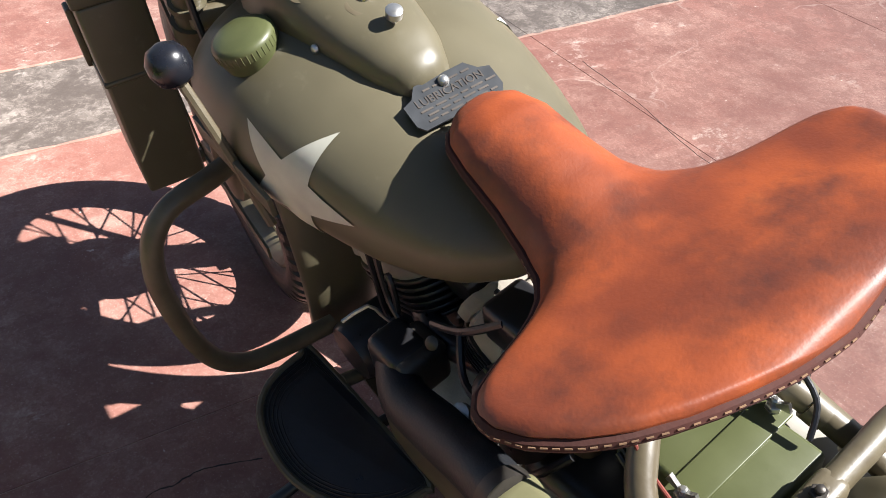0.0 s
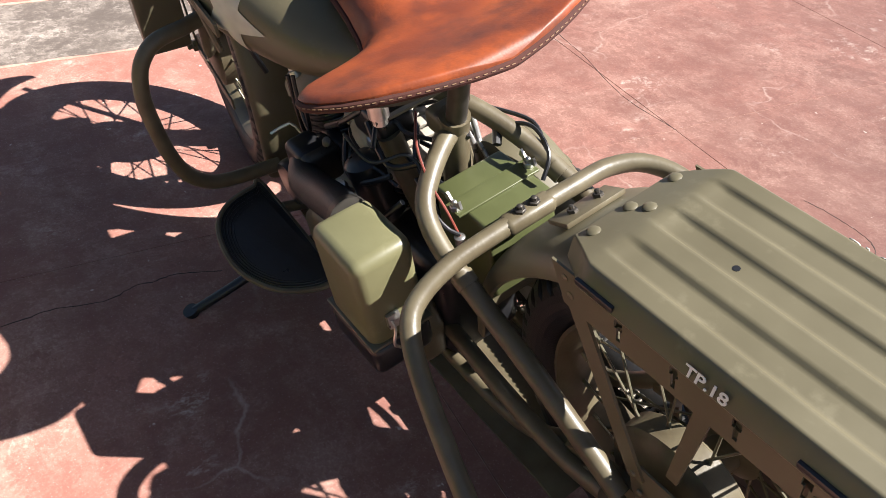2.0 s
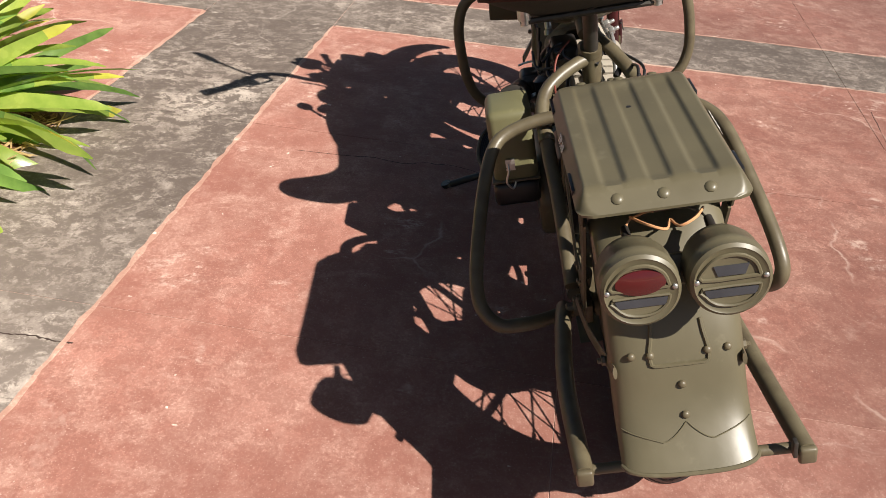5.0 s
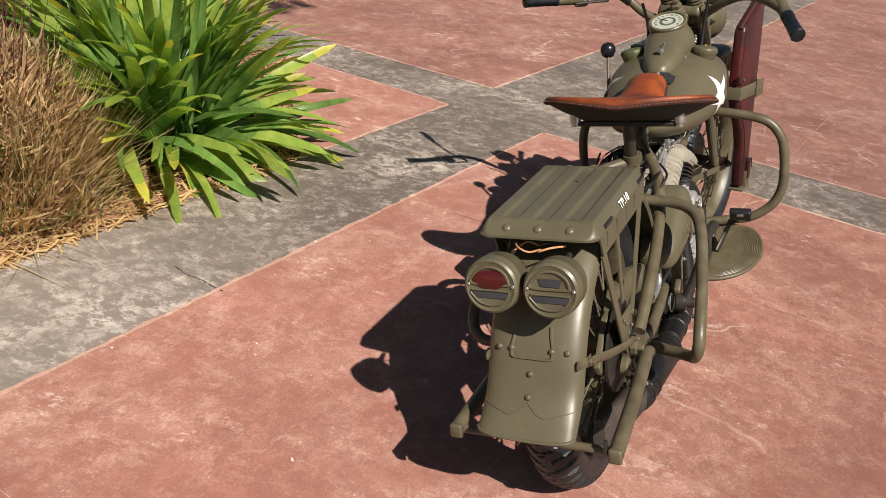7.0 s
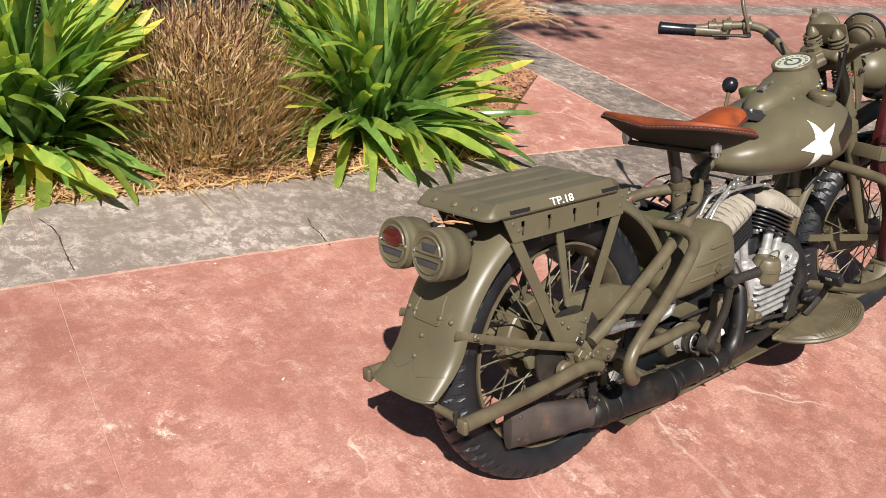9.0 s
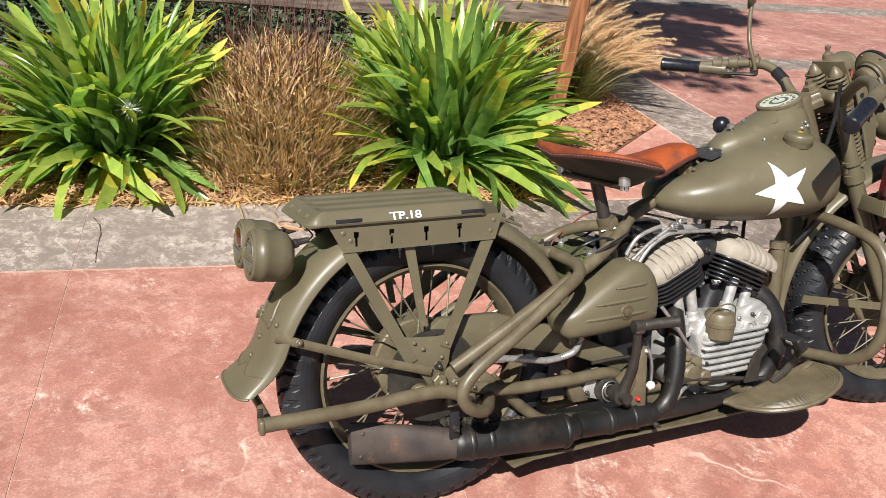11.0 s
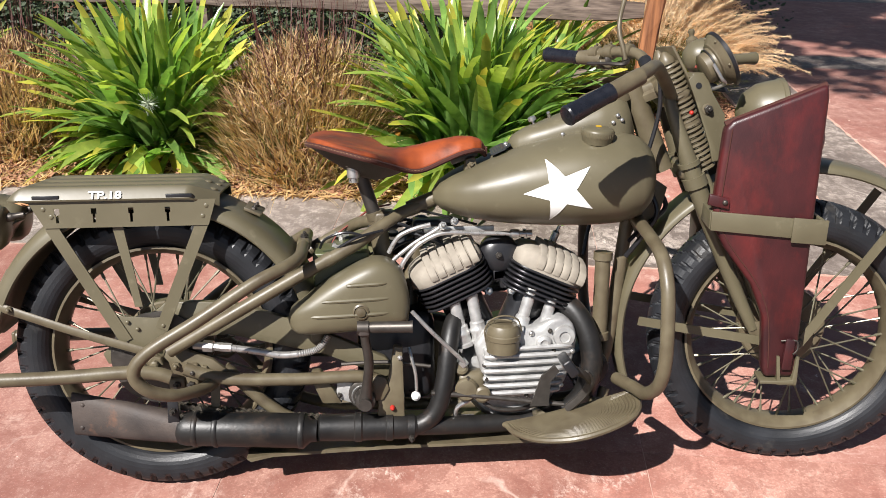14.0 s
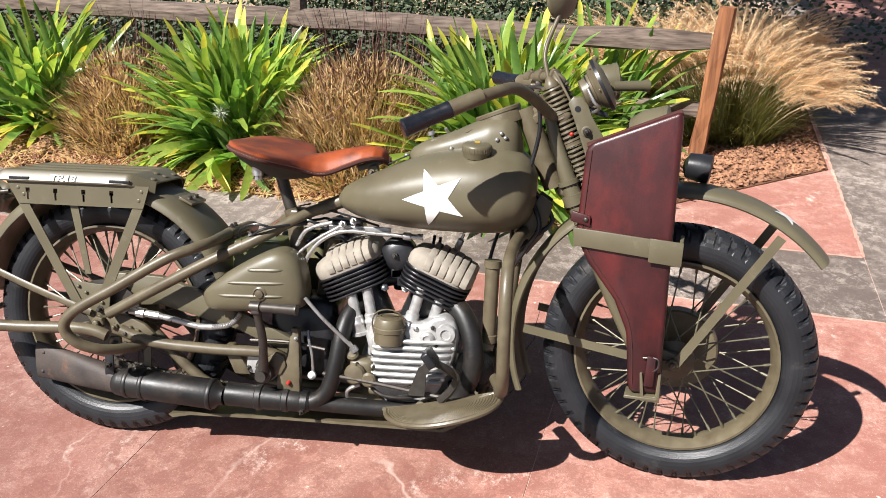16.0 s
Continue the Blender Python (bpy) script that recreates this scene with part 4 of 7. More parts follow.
def tank_side(x, z):
    """Half width of the tank's skin at a height."""
    hi, lo, w = tank_section(x)
    zc, = (lo + 0.44 * (hi - lo),)
    if z >= zc:
        f = min(1, (z - zc) / (hi - zc))
        return w * max(0, 1 - f ** 2.9) ** 0.52
    f = min(1, (zc - z) / (zc - lo))
    return w * (0.30 + 0.70 * max(0, 1 - f ** 2.4) ** 0.55)


for s in (-1, 1):
    loops = []
    xs = [TX[0] + (TX[-1] - TX[0]) * (0.5 - 0.5 * math.cos(math.pi * i / 34)) for i in range(35)]
    for x in xs:
        hi, lo, w = tank_section(x)
        ring = [(x, s * 0.0025, hi - min(0.014, w * 0.12))]
        for k in range(1, 25):
            t = math.pi * k / 25
            z = (hi + lo) / 2 + (hi - lo) / 2 * math.cos(t)
            y = max(0.004, tank_side(x, z))
            ring.append((x, s * y, z - min(0.014, w * 0.12) * max(0, 1 - y / 0.06) ** 1.5))
        ring.append((x, s * 0.0025, lo))
        loops.append(ring)
    tank = part("tank_half", rings(bmesh.new(), loops), OLIVE, bike, "rounded olive fuel tank half with a white star")
    tank.location.y = TANK_Y
    # star laid on the skin, by the length along it
    cx, cz, turn = (0.877, 0.694, 113) if s < 0 else (0.850, 0.708, 114)
    bm = bmesh.new()
    pts = star_points(0.080 if s < 0 else 0.088, turn)
    steps = 7

    def skin(a, b):
        x, z = cx + a, cz
        for _ in range(24):
            dy = (tank_side(x, z + 0.002) - tank_side(x, z - 0.002)) / 0.004
            z += b / 24 / math.sqrt(1 + dy * dy)
        return (x, s * (tank_side(x, z) + 0.0014), z)

    for k in range(10):
        a, b = pts[k], pts[(k + 1) % 10]
        grid = []
        for i in range(steps + 1):
            f = i / steps
            grid.append([bm.verts.new(skin((a[0] * (1 - g) + b[0] * g) * f, (a[1] * (1 - g) + b[1] * g) * f)) for g in ([j / i for j in range(i + 1)] if i else [0])])
        for i in range(steps):
            for j in range(len(grid[i])):
                bm.faces.new((grid[i][j], grid[i + 1][j], grid[i + 1][j + 1]))
                if j + 1 < len(grid[i]):
                    bm.faces.new((grid[i][j], grid[i + 1][j + 1], grid[i][j + 1]))
    bmesh.ops.remove_doubles(bm, verts=bm.verts, dist=2e-5)
    part("star", bm, WHITE if s < 0 else STAR_DULL, tank, "white five-pointed star painted on the tank")
    o = (0.966, s * 0.106 + TANK_Y, 0.801)
    bm = lathe([(0.031, -0.012), (0.0345, 0.002), (0.0355, 0.004), (0.0355, 0.014), (0.034, 0.018), (0.03, 0.0205), (0.015, 0.023), (0.003, 0.0235)], o, (0.05, s * 0.16, 1), 40)
    cap = part("filler_cap", bm, GREEN if s > 0 else OLIVE, bike, "round olive screw-on filler cap with a finely knurled edge")
    ax = Vector((0.05, s * 0.16, 1)).normalized()
    s1 = ax.orthogonal().normalized()
    s2 = ax.cross(s1)
    for k in range(36):
        a = 2 * math.pi * k / 36
        d = s1 * math.cos(a) + s2 * math.sin(a)
        p = Vector(o) + d * 0.0355
        part("knurl", rod(p + ax * 0.004, p + ax * 0.014, 0.0006, 5), GREEN if s > 0 else OLIVE, cap)
    if s < 0:
        part("yellow_mark", block(Vector(o) + ax * 0.0245, (0.012, 0.007, 0.001), m=Matrix.Rotation(0.3, 4, "X")), mat("yellow_mark_paint", (0.55, 0.33, 0.02), 0.5), cap, smooth=False)
part("tank_bolt", bolt((0.70, -0.03, 0.735), (0, -1, 0.2), 0.009, 0.012), OLIVE_WORN, bike)
part("tank_lug", plate([(0.685, 0.72), (0.715, 0.735), (0.71, 0.755), (0.69, 0.75)], -0.03, -0.005, bevel=0.003), OLIVE_WORN, bike)

# ---- instrument panel ----
PX = [0.790, 0.800, 0.83, 0.87, 0.91, 0.95, 0.99, 1.03, 1.055, 1.07]
P_TOP = [0.789, 0.802, 0.819, 0.833, 0.849, 0.868, 0.886, 0.892, 0.878, 0.826]
P_WID = [0.016, 0.030, 0.045, 0.055, 0.062, 0.069, 0.074, 0.072, 0.060, 0.034]
loops = []
for i in range(31):
    x = 0.790 + 0.28 * i / 30
    hi, w = float(np.interp(x, PX, P_TOP)), float(np.interp(x, PX, P_WID))
    lo = tank_section(x)[0] - 0.012
    loops.append([(x, w * math.copysign(abs(math.cos(t)) ** 0.8, math.cos(t)), lo + (hi - lo) * max(0, math.sin(t)) ** 0.75) for t in (math.pi * k / 18 for k in range(19))])
panel = part("instrument_panel", rings(bmesh.new(), loops), OLIVE, bike, "teardrop olive instrument panel on top of the tank")
panel.location.y = -0.003
so, sa = Vector((1.006, 0.004, 0.889)), Vector((-0.36, 0, 0.93)).normalized()
speedo = part("speedometer", lathe([(0.056, -0.03), (0.056, 0.004), (0.0535, 0.009), (0.049, 0.009), (0.048, 0.005), (0.02, 0.005)], so, sa, 44), OLIVE_WORN, bike, "round speedometer with a pale dial")
part("dial", lathe([(0.0475, 0.0052), (0.0475, 0.0058)], so, sa, 40), DIAL, speedo, smooth=False)
su = Vector((0.93, 0, 0.36)).normalized()
part("dial_centre", lathe([(0.024, 0.0059), (0.024, 0.0066)], so, sa, 32), mat("dark_dial_ring", (0.10, 0.12, 0.10), 0.4), speedo, smooth=False)
part("dial_disc", lathe([(0.016, 0.0067), (0.016, 0.0072)], so, sa, 28), DIAL, speedo, smooth=False)
for k in range(12):
    a = radians(-30 + 240 * k / 11)
    d = su * math.sin(a) + Vector((0, -1, 0)) * math.cos(a)
    for off in (-0.0022, 0.0022):
        e = d.cross(sa) * off
        part("dial_mark", rod(so + sa * 0.006 + d * 0.033 + e, so + sa * 0.006 + d * 0.041 + e, 0.0009, 5), BLACK, speedo)
part("needle", rod(so + sa * 0.0085, so + sa * 0.0085 + (su * 0.4 + Vector((0, 0.9, 0))).normalized() * 0.030, 0.0010, 5), BLACK, speedo)
part("bezel", ring_lathe([(0.0575, 0.0), (0.0575, 0.007), (0.055, 0.0098), (0.0500, 0.0092), (0.0495, 0.006)], so, sa, 44), OLIVE_WORN, speedo, "olive dial bezel")
part("switch_ring", lathe([(0.021, -0.006), (0.021, 0.003), (0.017, 0.004), (0.01, 0.002)], (0.885, 0.003, 0.834), (-0.35, 0, 0.93), 26), OLIVE_WORN, panel)
part("switch_lever", rod((0.885, 0.003, 0.835), (0.878, -0.008, 0.85), 0.004, 8), STEEL, panel)
part("panel_knob", lathe([(0.003, 0), (0.003, 0.012), (0.009, 0.013), (0.009, 0.021), (0.006, 0.023)], (0.848, -0.004, 0.82), (-0.35, 0, 0.93), 16), STEEL, panel)
for y in (-0.040, 0.040):
    part("lens_ring", ring_lathe([(0.0115, -0.004), (0.0165, -0.004), (0.0165, 0.004), (0.0115, 0.004)], (0.938, y, 0.848), (-0.42, y * 9, 0.86), 20), OLIVE_WORN, panel)
    part("warning_lens", lathe([(0.0115, -0.004), (0.0115, 0.002), (0.006, 0.005)], (0.938, y, 0.847), (-0.42, y * 9, 0.86), 16), BLACK, panel)
part("switch_plate", lathe([(0.032, -0.004), (0.032, 0.001), (0.028, 0.003), (0.02, 0.003)], (0.895, 0.0, 0.834), (-0.38, 0, 0.92), 28), OLIVE_WORN, panel)
for x, y, z in ((0.90, -0.062, 0.805), (0.90, 0.062, 0.805), (1.01, -0.073, 0.83), (1.03, -0.071, 0.835), (1.02, -0.072, 0.845)):
    part("panel_screw", rivet((x, y, z), (0, math.copysign(1, y), 0.25), 0.005, 0.004), STEEL, panel)
pm = Matrix.Translation((0.770, -0.009, 0.771)) @ Matrix.Rotation(radians(-25), 4, "Y") @ Matrix.Rotation(radians(-95), 4, "Z")
outline = [(-0.052, -0.016), (-0.046, -0.024), (0.046, -0.024), (0.052, -0.016), (0.052, 0.008), (0.040, 0.012), (0.030, 0.024), (-0.030, 0.024), (-0.040, 0.012), (-0.052, 0.008)]
bm = rings(bmesh.new(), [[pm @ Vector((a, b, h)) for a, b in outline] for h in (0.0, 0.0025)])
dplate = part("data_plate", bm, PLATE, bike, "black engraved lubrication plate on the tank", smooth=False)
writing("LUBRICATION", 0.0125, pm @ Matrix.Translation((0, 0.004, 0.0028)), BRASS, dplate, "engraved_word", "small engraved metal capitals")
for row, (y, w) in enumerate(((0.015, 0.05), (-0.005, 0.08), (-0.011, 0.07), (-0.017, 0.076))):
    x = -w / 2
    k = 0
    while x < w / 2:
        step = 0.008 + 0.006 * ((k * 7 + row * 3) % 4) / 3
        part("engraved_line", joined(block((x + step / 2, y, 0.0029), (step, 0.0022, 0.0006)), None, pm), BRASS, dplate, smooth=False)
        x += step + 0.004
        k += 1
part("plate_screw", rivet(pm @ Vector((0, 0.015, 0.003)), pm.to_3x3() @ Vector((0, 0, 1)), 0.006, 0.006), STEEL, dplate)

# ---- saddle ----
S0, S1 = 0.337, 0.735
SX = [0.337, 0.339, 0.343, 0.352, 0.366, 0.384, 0.405, 0.430, 0.455, 0.474, 0.488, 0.498, 0.506, 0.516, 0.532, 0.556, 0.590, 0.630, 0.675, 0.705, 0.724, 0.735]
S_WIDE = [0.003, 0.030, 0.058, 0.092, 0.130, 0.163, 0.188, 0.208, 0.217, 0.216, 0.204, 0.184, 0.158, 0.130, 0.102, 0.080, 0.066, 0.058, 0.054, 0.046, 0.031, 0.008]
S_Z = [0.811, 0.813, 0.815, 0.816, 0.816, 0.813, 0.808, 0.802, 0.795, 0.790, 0.787, 0.785, 0.7835, 0.782, 0.780, 0.780, 0.784, 0.792, 0.800, 0.799, 0.793, 0.781]


def saddle_point(x, t, under=0.0):
    """A point of the saddle: wings that droop, a raised nose, rounded rims."""
    w, z = float(np.interp(x, SX, S_WIDE)), float(np.interp(x, SX, S_Z))
    n = min(1, max(0, (x - 0.470) / 0.150))
    nose = n * n * (3 - 2 * n)
    wide = t * w / 0.22
    skirt = 0.044 * (1 - 0.80 * min(1, max(0, (x - 0.575) / 0.150)))
    crown = skirt * nose * abs(t) ** 2.4 + 0.010 * nose * (1 - nose) * t * t + (1 - nose) * 0.004 * abs(wide) ** 1.8
    dish = 0.010 * (1 - nose) * (1 - min(1, abs(wide)) ** 2)
    rim = max(0.0, 1 - min(w * (1 - abs(t)), x - S0, S1 + 0.005 - x) / 0.013)
    y = t * w
    return Vector((x, y, z - crown - dish - under - 0.007 * rim ** 2.2))


bm = bmesh.new()
NU = 80
us = [S0 + (S1 - S0) * (0.35 * (0.5 - 0.5 * math.cos(math.pi * i / NU)) + 0.65 * (i / NU)) if i > 12 else S0 + 0.064 * (i / 12.96) ** 2.2 for i in range(NU + 1)]
us = sorted(us)
ts = [math.sin(math.pi / 2 * (2 * k / 30 - 1)) for k in range(31)]
grid = [[bm.verts.new(saddle_point(x, t)) for t in ts] for x in us]
gridl = [[bm.verts.new(saddle_point(x, t * 0.985, 0.012)) for t in ts] for x in us]
for i in range(NU):
    for k in range(30):
        bm.faces.new((grid[i][k], grid[i][k + 1], grid[i + 1][k + 1], grid[i + 1][k]))
        bm.faces.new((gridl[i][k], gridl[i + 1][k], gridl[i + 1][k + 1], gridl[i][k + 1]))
    for k in (0, 30):
        bm.faces.new((grid[i][k], grid[i + 1][k], gridl[i + 1][k], gridl[i][k]))
for k in range(30):
    for i in (0, NU):
        bm.faces.new((grid[i][k], grid[i][k + 1], gridl[i][k + 1], gridl[i][k]))
saddle = part("saddle", bm, LEATHER, bike, "worn orange-brown leather solo saddle with stitched rim")


def pan_point(x, t, h):
    """The dished steel pan and felt below the leather, deepest in the middle."""
    w = float(np.interp(x, SX, S_WIDE))
    e = min(w * (1 - abs(t)), x - S0, S1 + 0.005 - x)
    return saddle_point(x, t, 0.013 + h + 0.050 * min(1.0, e / 0.11) ** 0.8)


bm = bmesh.new()
pts_t = [math.sin(math.pi / 2 * (2 * k / 20 - 1)) * 0.975 for k in range(21)]
under = [[bm.verts.new(pan_point(x, t, 0.0)) for t in pts_t] for x in us[2:-2:2]]
inner = [[bm.verts.new(pan_point(x, t, -0.004)) for t in pts_t] for x in us[2:-2:2]]
for g in (under, inner):
    for ra, rb in zip(g, g[1:]):
        for k in range(20):
            bm.faces.new((ra[k], ra[k + 1], rb[k + 1], rb[k]))
part("saddle_pan", bm, PAN, saddle, "dark dished pan under the leather")
edge = [saddle_point(x, -1, 0.008) for x in us[::2]] + [saddle_point(us[-1], t, 0.008) for t in (-0.5, 0, 0.5)] + [saddle_point(x, 1, 0.008) for x in us[::-2]] + [saddle_point(us[0], t, 0.008) for t in (0.8, 0.4, 0, -0.4, -0.8)]
part("rolled_edge", tube(edge + [edge[0]], 0.0058, 8, 1), LEATHER_EDGE, saddle, "dark rolled leather edge")
path = spline(edge + [edge[0]], 10)
acc, last, k = 0.0, path[0], 0
for a in path[1:]:
    acc += (a - last).length
    if acc > 0.0075:
        d = (a - last).normalized() * 0.0024
        n_out = Vector((a.x - 0.52, a.y, 0)).normalized() * 0.0058
        p = a + n_out * 0.9 + Vector((0, 0, 0.0026))
        part("stitch", rod(p - d, p + d, 0.0007, 5), THREAD, saddle)
        acc = 0.0
    last = a
part("saddle_crossbar", tube([(0.440, -0.142, 0.722), (0.440, 0, 0.722), (0.440, 0.142, 0.722)], 0.007, 8, 4), DARKSTEEL, saddle)
for y in (-0.133, 0.133):
    part("saddle_bolt", lathe([(0.010, -0.022), (0.010, -0.012), (0.0135, -0.011), (0.0135, 0.012), (0.018, 0.013), (0.018, 0.018)], (0.440, y, 0.738), (0, 0, 1), 16), STEEL, saddle)
part("saddle_hinge", plate([(0.66, 0.735), (0.72, 0.755), (0.715, 0.77), (0.655, 0.75)], -0.015, 0.015, bevel=0.003), DARKSTEEL, saddle)

# ---- battery and air cleaner ----
battery = part("battery_box", block((0.405, 0.002, 0.480), (0.124, 0.118, 0.140), 0.006), GREEN, bike, "green painted battery box with a strap")
part("battery_strap", block((0.404, 0.004, 0.5515), (0.034, 0.142, 0.004), 0.0015), GREEN, battery)
for y in (-0.060, 0.069):
    part("wing_nut", bolt((0.404, y, 0.553), (0, 0, 1), 0.008, 0.008), STEEL, battery)
    part("wing", plate([(0.386, 0.564), (0.390, 0.576), (0.402, 0.565), (0.406, 0.565), (0.418, 0.576), (0.422, 0.564), (0.404, 0.559)], y - 0.002, y + 0.002), STEEL, battery, smooth=False)
part("battery_terminal", lathe([(0.008, 0), (0.008, 0.014), (0.005, 0.016)], (0.376, 0.085, 0.517), (0, 0, 1), 12), STEEL, battery)
part("battery_lead", tube([(0.376, 0.085, 0.532), (0.395, 0.087, 0.565), (0.435, 0.085, 0.595), (0.475, 0.072, 0.625), (0.52, 0.04, 0.64)], 0.0022, 8, 5), COPPER, battery, "red battery lead")
part("braided_lead", tube([(0.455, -0.045, 0.57), (0.475, -0.06, 0.585), (0.50, -0.055, 0.60), (0.53, -0.03, 0.60)], 0.007, 8, 5), BLACK, battery)
cleaner = part("air_cleaner", block((0.466, 0.190, 0.460), (0.126, 0.098, 0.176), 0.018, seg=4), CLEANER, bike, "tall olive air cleaner box with rounded corners")
part("cleaner_cup", block((0.466, 0.192, 0.350), (0.132, 0.104, 0.06), 0.014), BLACK, cleaner, "black lower oil cup")
part("cleaner_seam", block((0.466, 0.191, 0.385), (0.136, 0.106, 0.006), 0.0025), OLIVE_WORN, cleaner)
clip = part("spring_clip", tube([(0.396, 0.205, 0.43), (0.390, 0.205, 0.415), (0.388, 0.212, 0.39), (0.391, 0.2, 0.372), (0.396, 0.192, 0.385)], 0.0025, 6, 5), STEEL, cleaner)
part("clip_tab", plate([(0.394, 0.415), (0.404, 0.415), (0.402, 0.44), (0.396, 0.44)], 0.19, 0.21), STEEL, cleaner, smooth=False)
part("intake_hose", tube([(0.52, 0.175, 0.525), (0.58, 0.168, 0.505), (0.66, 0.16, 0.47), (0.73, 0.155, 0.45), (0.78, 0.13, 0.445)], [0.030, 0.030, 0.031, 0.029, 0.026], 16, 5), RUBBER, bike, "black intake hose to the carburettor")
part("hose_clamp", rod((0.512, 0.177, 0.528), (0.53, 0.174, 0.521), 0.0325, 20), DARKSTEEL, bike)
part("hose_elbow", block((0.78, 0.12, 0.445), (0.07, 0.06, 0.075), 0.015), BLACK, bike)

# ---- engine ----
INSET["y"] = 0.028
crank = part("crankcase", lathe([(0.06, -0.085), (0.105, -0.08), (0.118, -0.06), (0.12, 0.0), (0.118, 0.06), (0.10, 0.085), (0.04, 0.09)], (0.795, 0, 0.245), (0, 1, 0), 40), ALU, bike, "cast aluminium crankcase")
COVER = [(0.700, 0.335), (0.722, 0.372), (0.752, 0.382), (0.800, 0.376), (0.848, 0.372), (0.872, 0.392), (0.903, 0.398), (0.928, 0.380), (0.938, 0.345), (0.930, 0.300), (0.912, 0.245), (0.892, 0.212), (0.735, 0.200), (0.720, 0.225), (0.716, 0.275)]
cover = part("timing_cover", plate(COVER, -0.128, -0.06, bevel=0.012, seg=3), ALU, bike, "ribbed bright aluminium timing cover")
for k in range(7):
    z = 0.222 + 0.0175 * k
    x0, x1 = 0.722 + 0.001 * k, 0.895 + 0.0045 * k
    part("cover_rib", tube([(x0, -0.122, z), (x0 + 0.012, -0.136, z + 0.001), (x1 - 0.02, -0.136, z + 0.004), (x1, -0.120, z + 0.004)], 0.0058, 8, 4), ALU, cover)
for x, z in ((0.735, 0.36), (0.83, 0.36), (0.905, 0.372), (0.925, 0.315), (0.90, 0.235), (0.73, 0.215)):
    part("cover_screw", rivet((x, -0.128, z), (0, -1, 0), 0.0065, 0.006), STEEL, cover)
part("breather_cap", lathe([(0.030, -0.046), (0.038, -0.040), (0.0385, -0.012), (0.0405, -0.010), (0.0405, 0.000), (0.0385, 0.002), (0.0372, 0.016), (0.033, 0.023), (0.022, 0.027), (0.020, 0.025), (0.008, 0.026)], (0.764, -0.132, 0.364), (0.02, -0.05, 1), 30), OLIVE_WORN, bike, "olive domed breather cap")
part("cap_bail", tube([(0.726, -0.135, 0.345), (0.722, -0.14, 0.375), (0.735, -0.15, 0.402), (0.765, -0.155, 0.412), (0.795, -0.15, 0.400), (0.805, -0.14, 0.37)], 0.002, 6, 4), OLIVE_WORN, bike)
BASE = Vector((0.765, 0, 0.235))


def rounded_rect(a, b, r, n=6):
    pts = []
    for cx, cy, q in ((a - r, b - r, 0), (-a + r, b - r, 1), (-a + r, -b + r, 2), (a - r, -b + r, 3)):
        pts += [(cx + r * math.cos((q + k / n) * math.pi / 2), cy + r * math.sin((q + k / n) * math.pi / 2)) for k in range(n + 1)]
    return pts


for tilt, low in ((23.5, 0.214), (-24.5, 0.222)):
    m = Matrix.Translation(BASE) @ Matrix.Rotation(radians(tilt), 4, "Y")
    cyl = part("cylinder", rings(bmesh.new(), [[m @ Vector((a, b - 0.024, h)) for a, b in rounded_rect(0.050 + 0.020 * (h > low), 0.040 + 0.024 * (h > low), 0.038)] for h in (0.10, low, low + 0.004, low + 0.062)]), BLACK, bike, "black finned iron cylinder")
    for k in range(6):
        h = low + 0.0112 * k
        pts = rounded_rect(0.086 + 0.0006 * k, 0.078 + 0.0006 * k, 0.05)
        bm = rings(bmesh.new(), [[m @ Vector((a, b - 0.034, h)) for a, b in pts], [m @ Vector((a * 1.006, b * 1.006 - 0.034, h + 0.0012)) for a, b in pts], [m @ Vector((a * 1.006, b * 1.006 - 0.034, h + 0.0036)) for a, b in pts], [m @ Vector((a, b - 0.034, h + 0.0048)) for a, b in pts]])
        part("cooling_fin", bm, BLACK, cyl)
    base = low + 0.064
    pts = rounded_rect(0.087, 0.077, 0.05)
    loops = [[m @ Vector((a * f, b * f2 - 0.036, h)) for a, b in pts] for f, f2, h in ((0.97, 1.02, base - 0.004), (1.01, 1.04, base + 0.002), (1.01, 1.04, base + 0.016), (0.97, 1.01, base + 0.028), (0.88, 0.92, base + 0.038), (0.66, 0.70, base + 0.046), (0.3, 0.3, base + 0.050))]
    head = part("cylinder_head", rings(bmesh.new(), loops), CREAM, bike, "pale heat-stained finned cylinder head")
    for k in range(2, 8):
        x = -0.077 + 0.0200 * k
        top = 0.036 * math.sqrt(max(0.1, 1 - (x / 0.098) ** 2))
        pts = [(-0.119, base + 0.003), (-0.122, base + 0.018), (-0.114, base + 0.024 + top * 0.30), (-0.084, base + 0.026 + top * 0.82), (-0.04, base + 0.026 + top * 1.05), (0.0, base + 0.026 + top), (0.022, base + 0.022 + top * 0.7), (0.036, base + 0.02 + top * 0.2), (0.038, base)]
        bm = rings(bmesh.new(), [[m @ Vector((x - 0.0045 + 0.010 * (b > 0.01), b, h)) for b, h in pts], [m @ Vector((x - 0.0045 + 0.0182 + 0.010 * (b > 0.01), b, h - 0.001)) for b, h in pts]])
        bmesh.ops.bevel(bm, geom=bm.edges[:], offset=0.0036, segments=2, profile=0.5, affect="EDGES", clamp_overlap=True)
        part("head_fin", bm, CREAM, head)
    part("spark_plug", joined(lathe([(0.012, 0.318), (0.012, 0.33), (0.009, 0.332), (0.009, 0.36), (0.004, 0.365), (0.004, 0.378)], (0.01, 0.03, 0), (0, 0, 1), 12), None, m), STEEL, head)
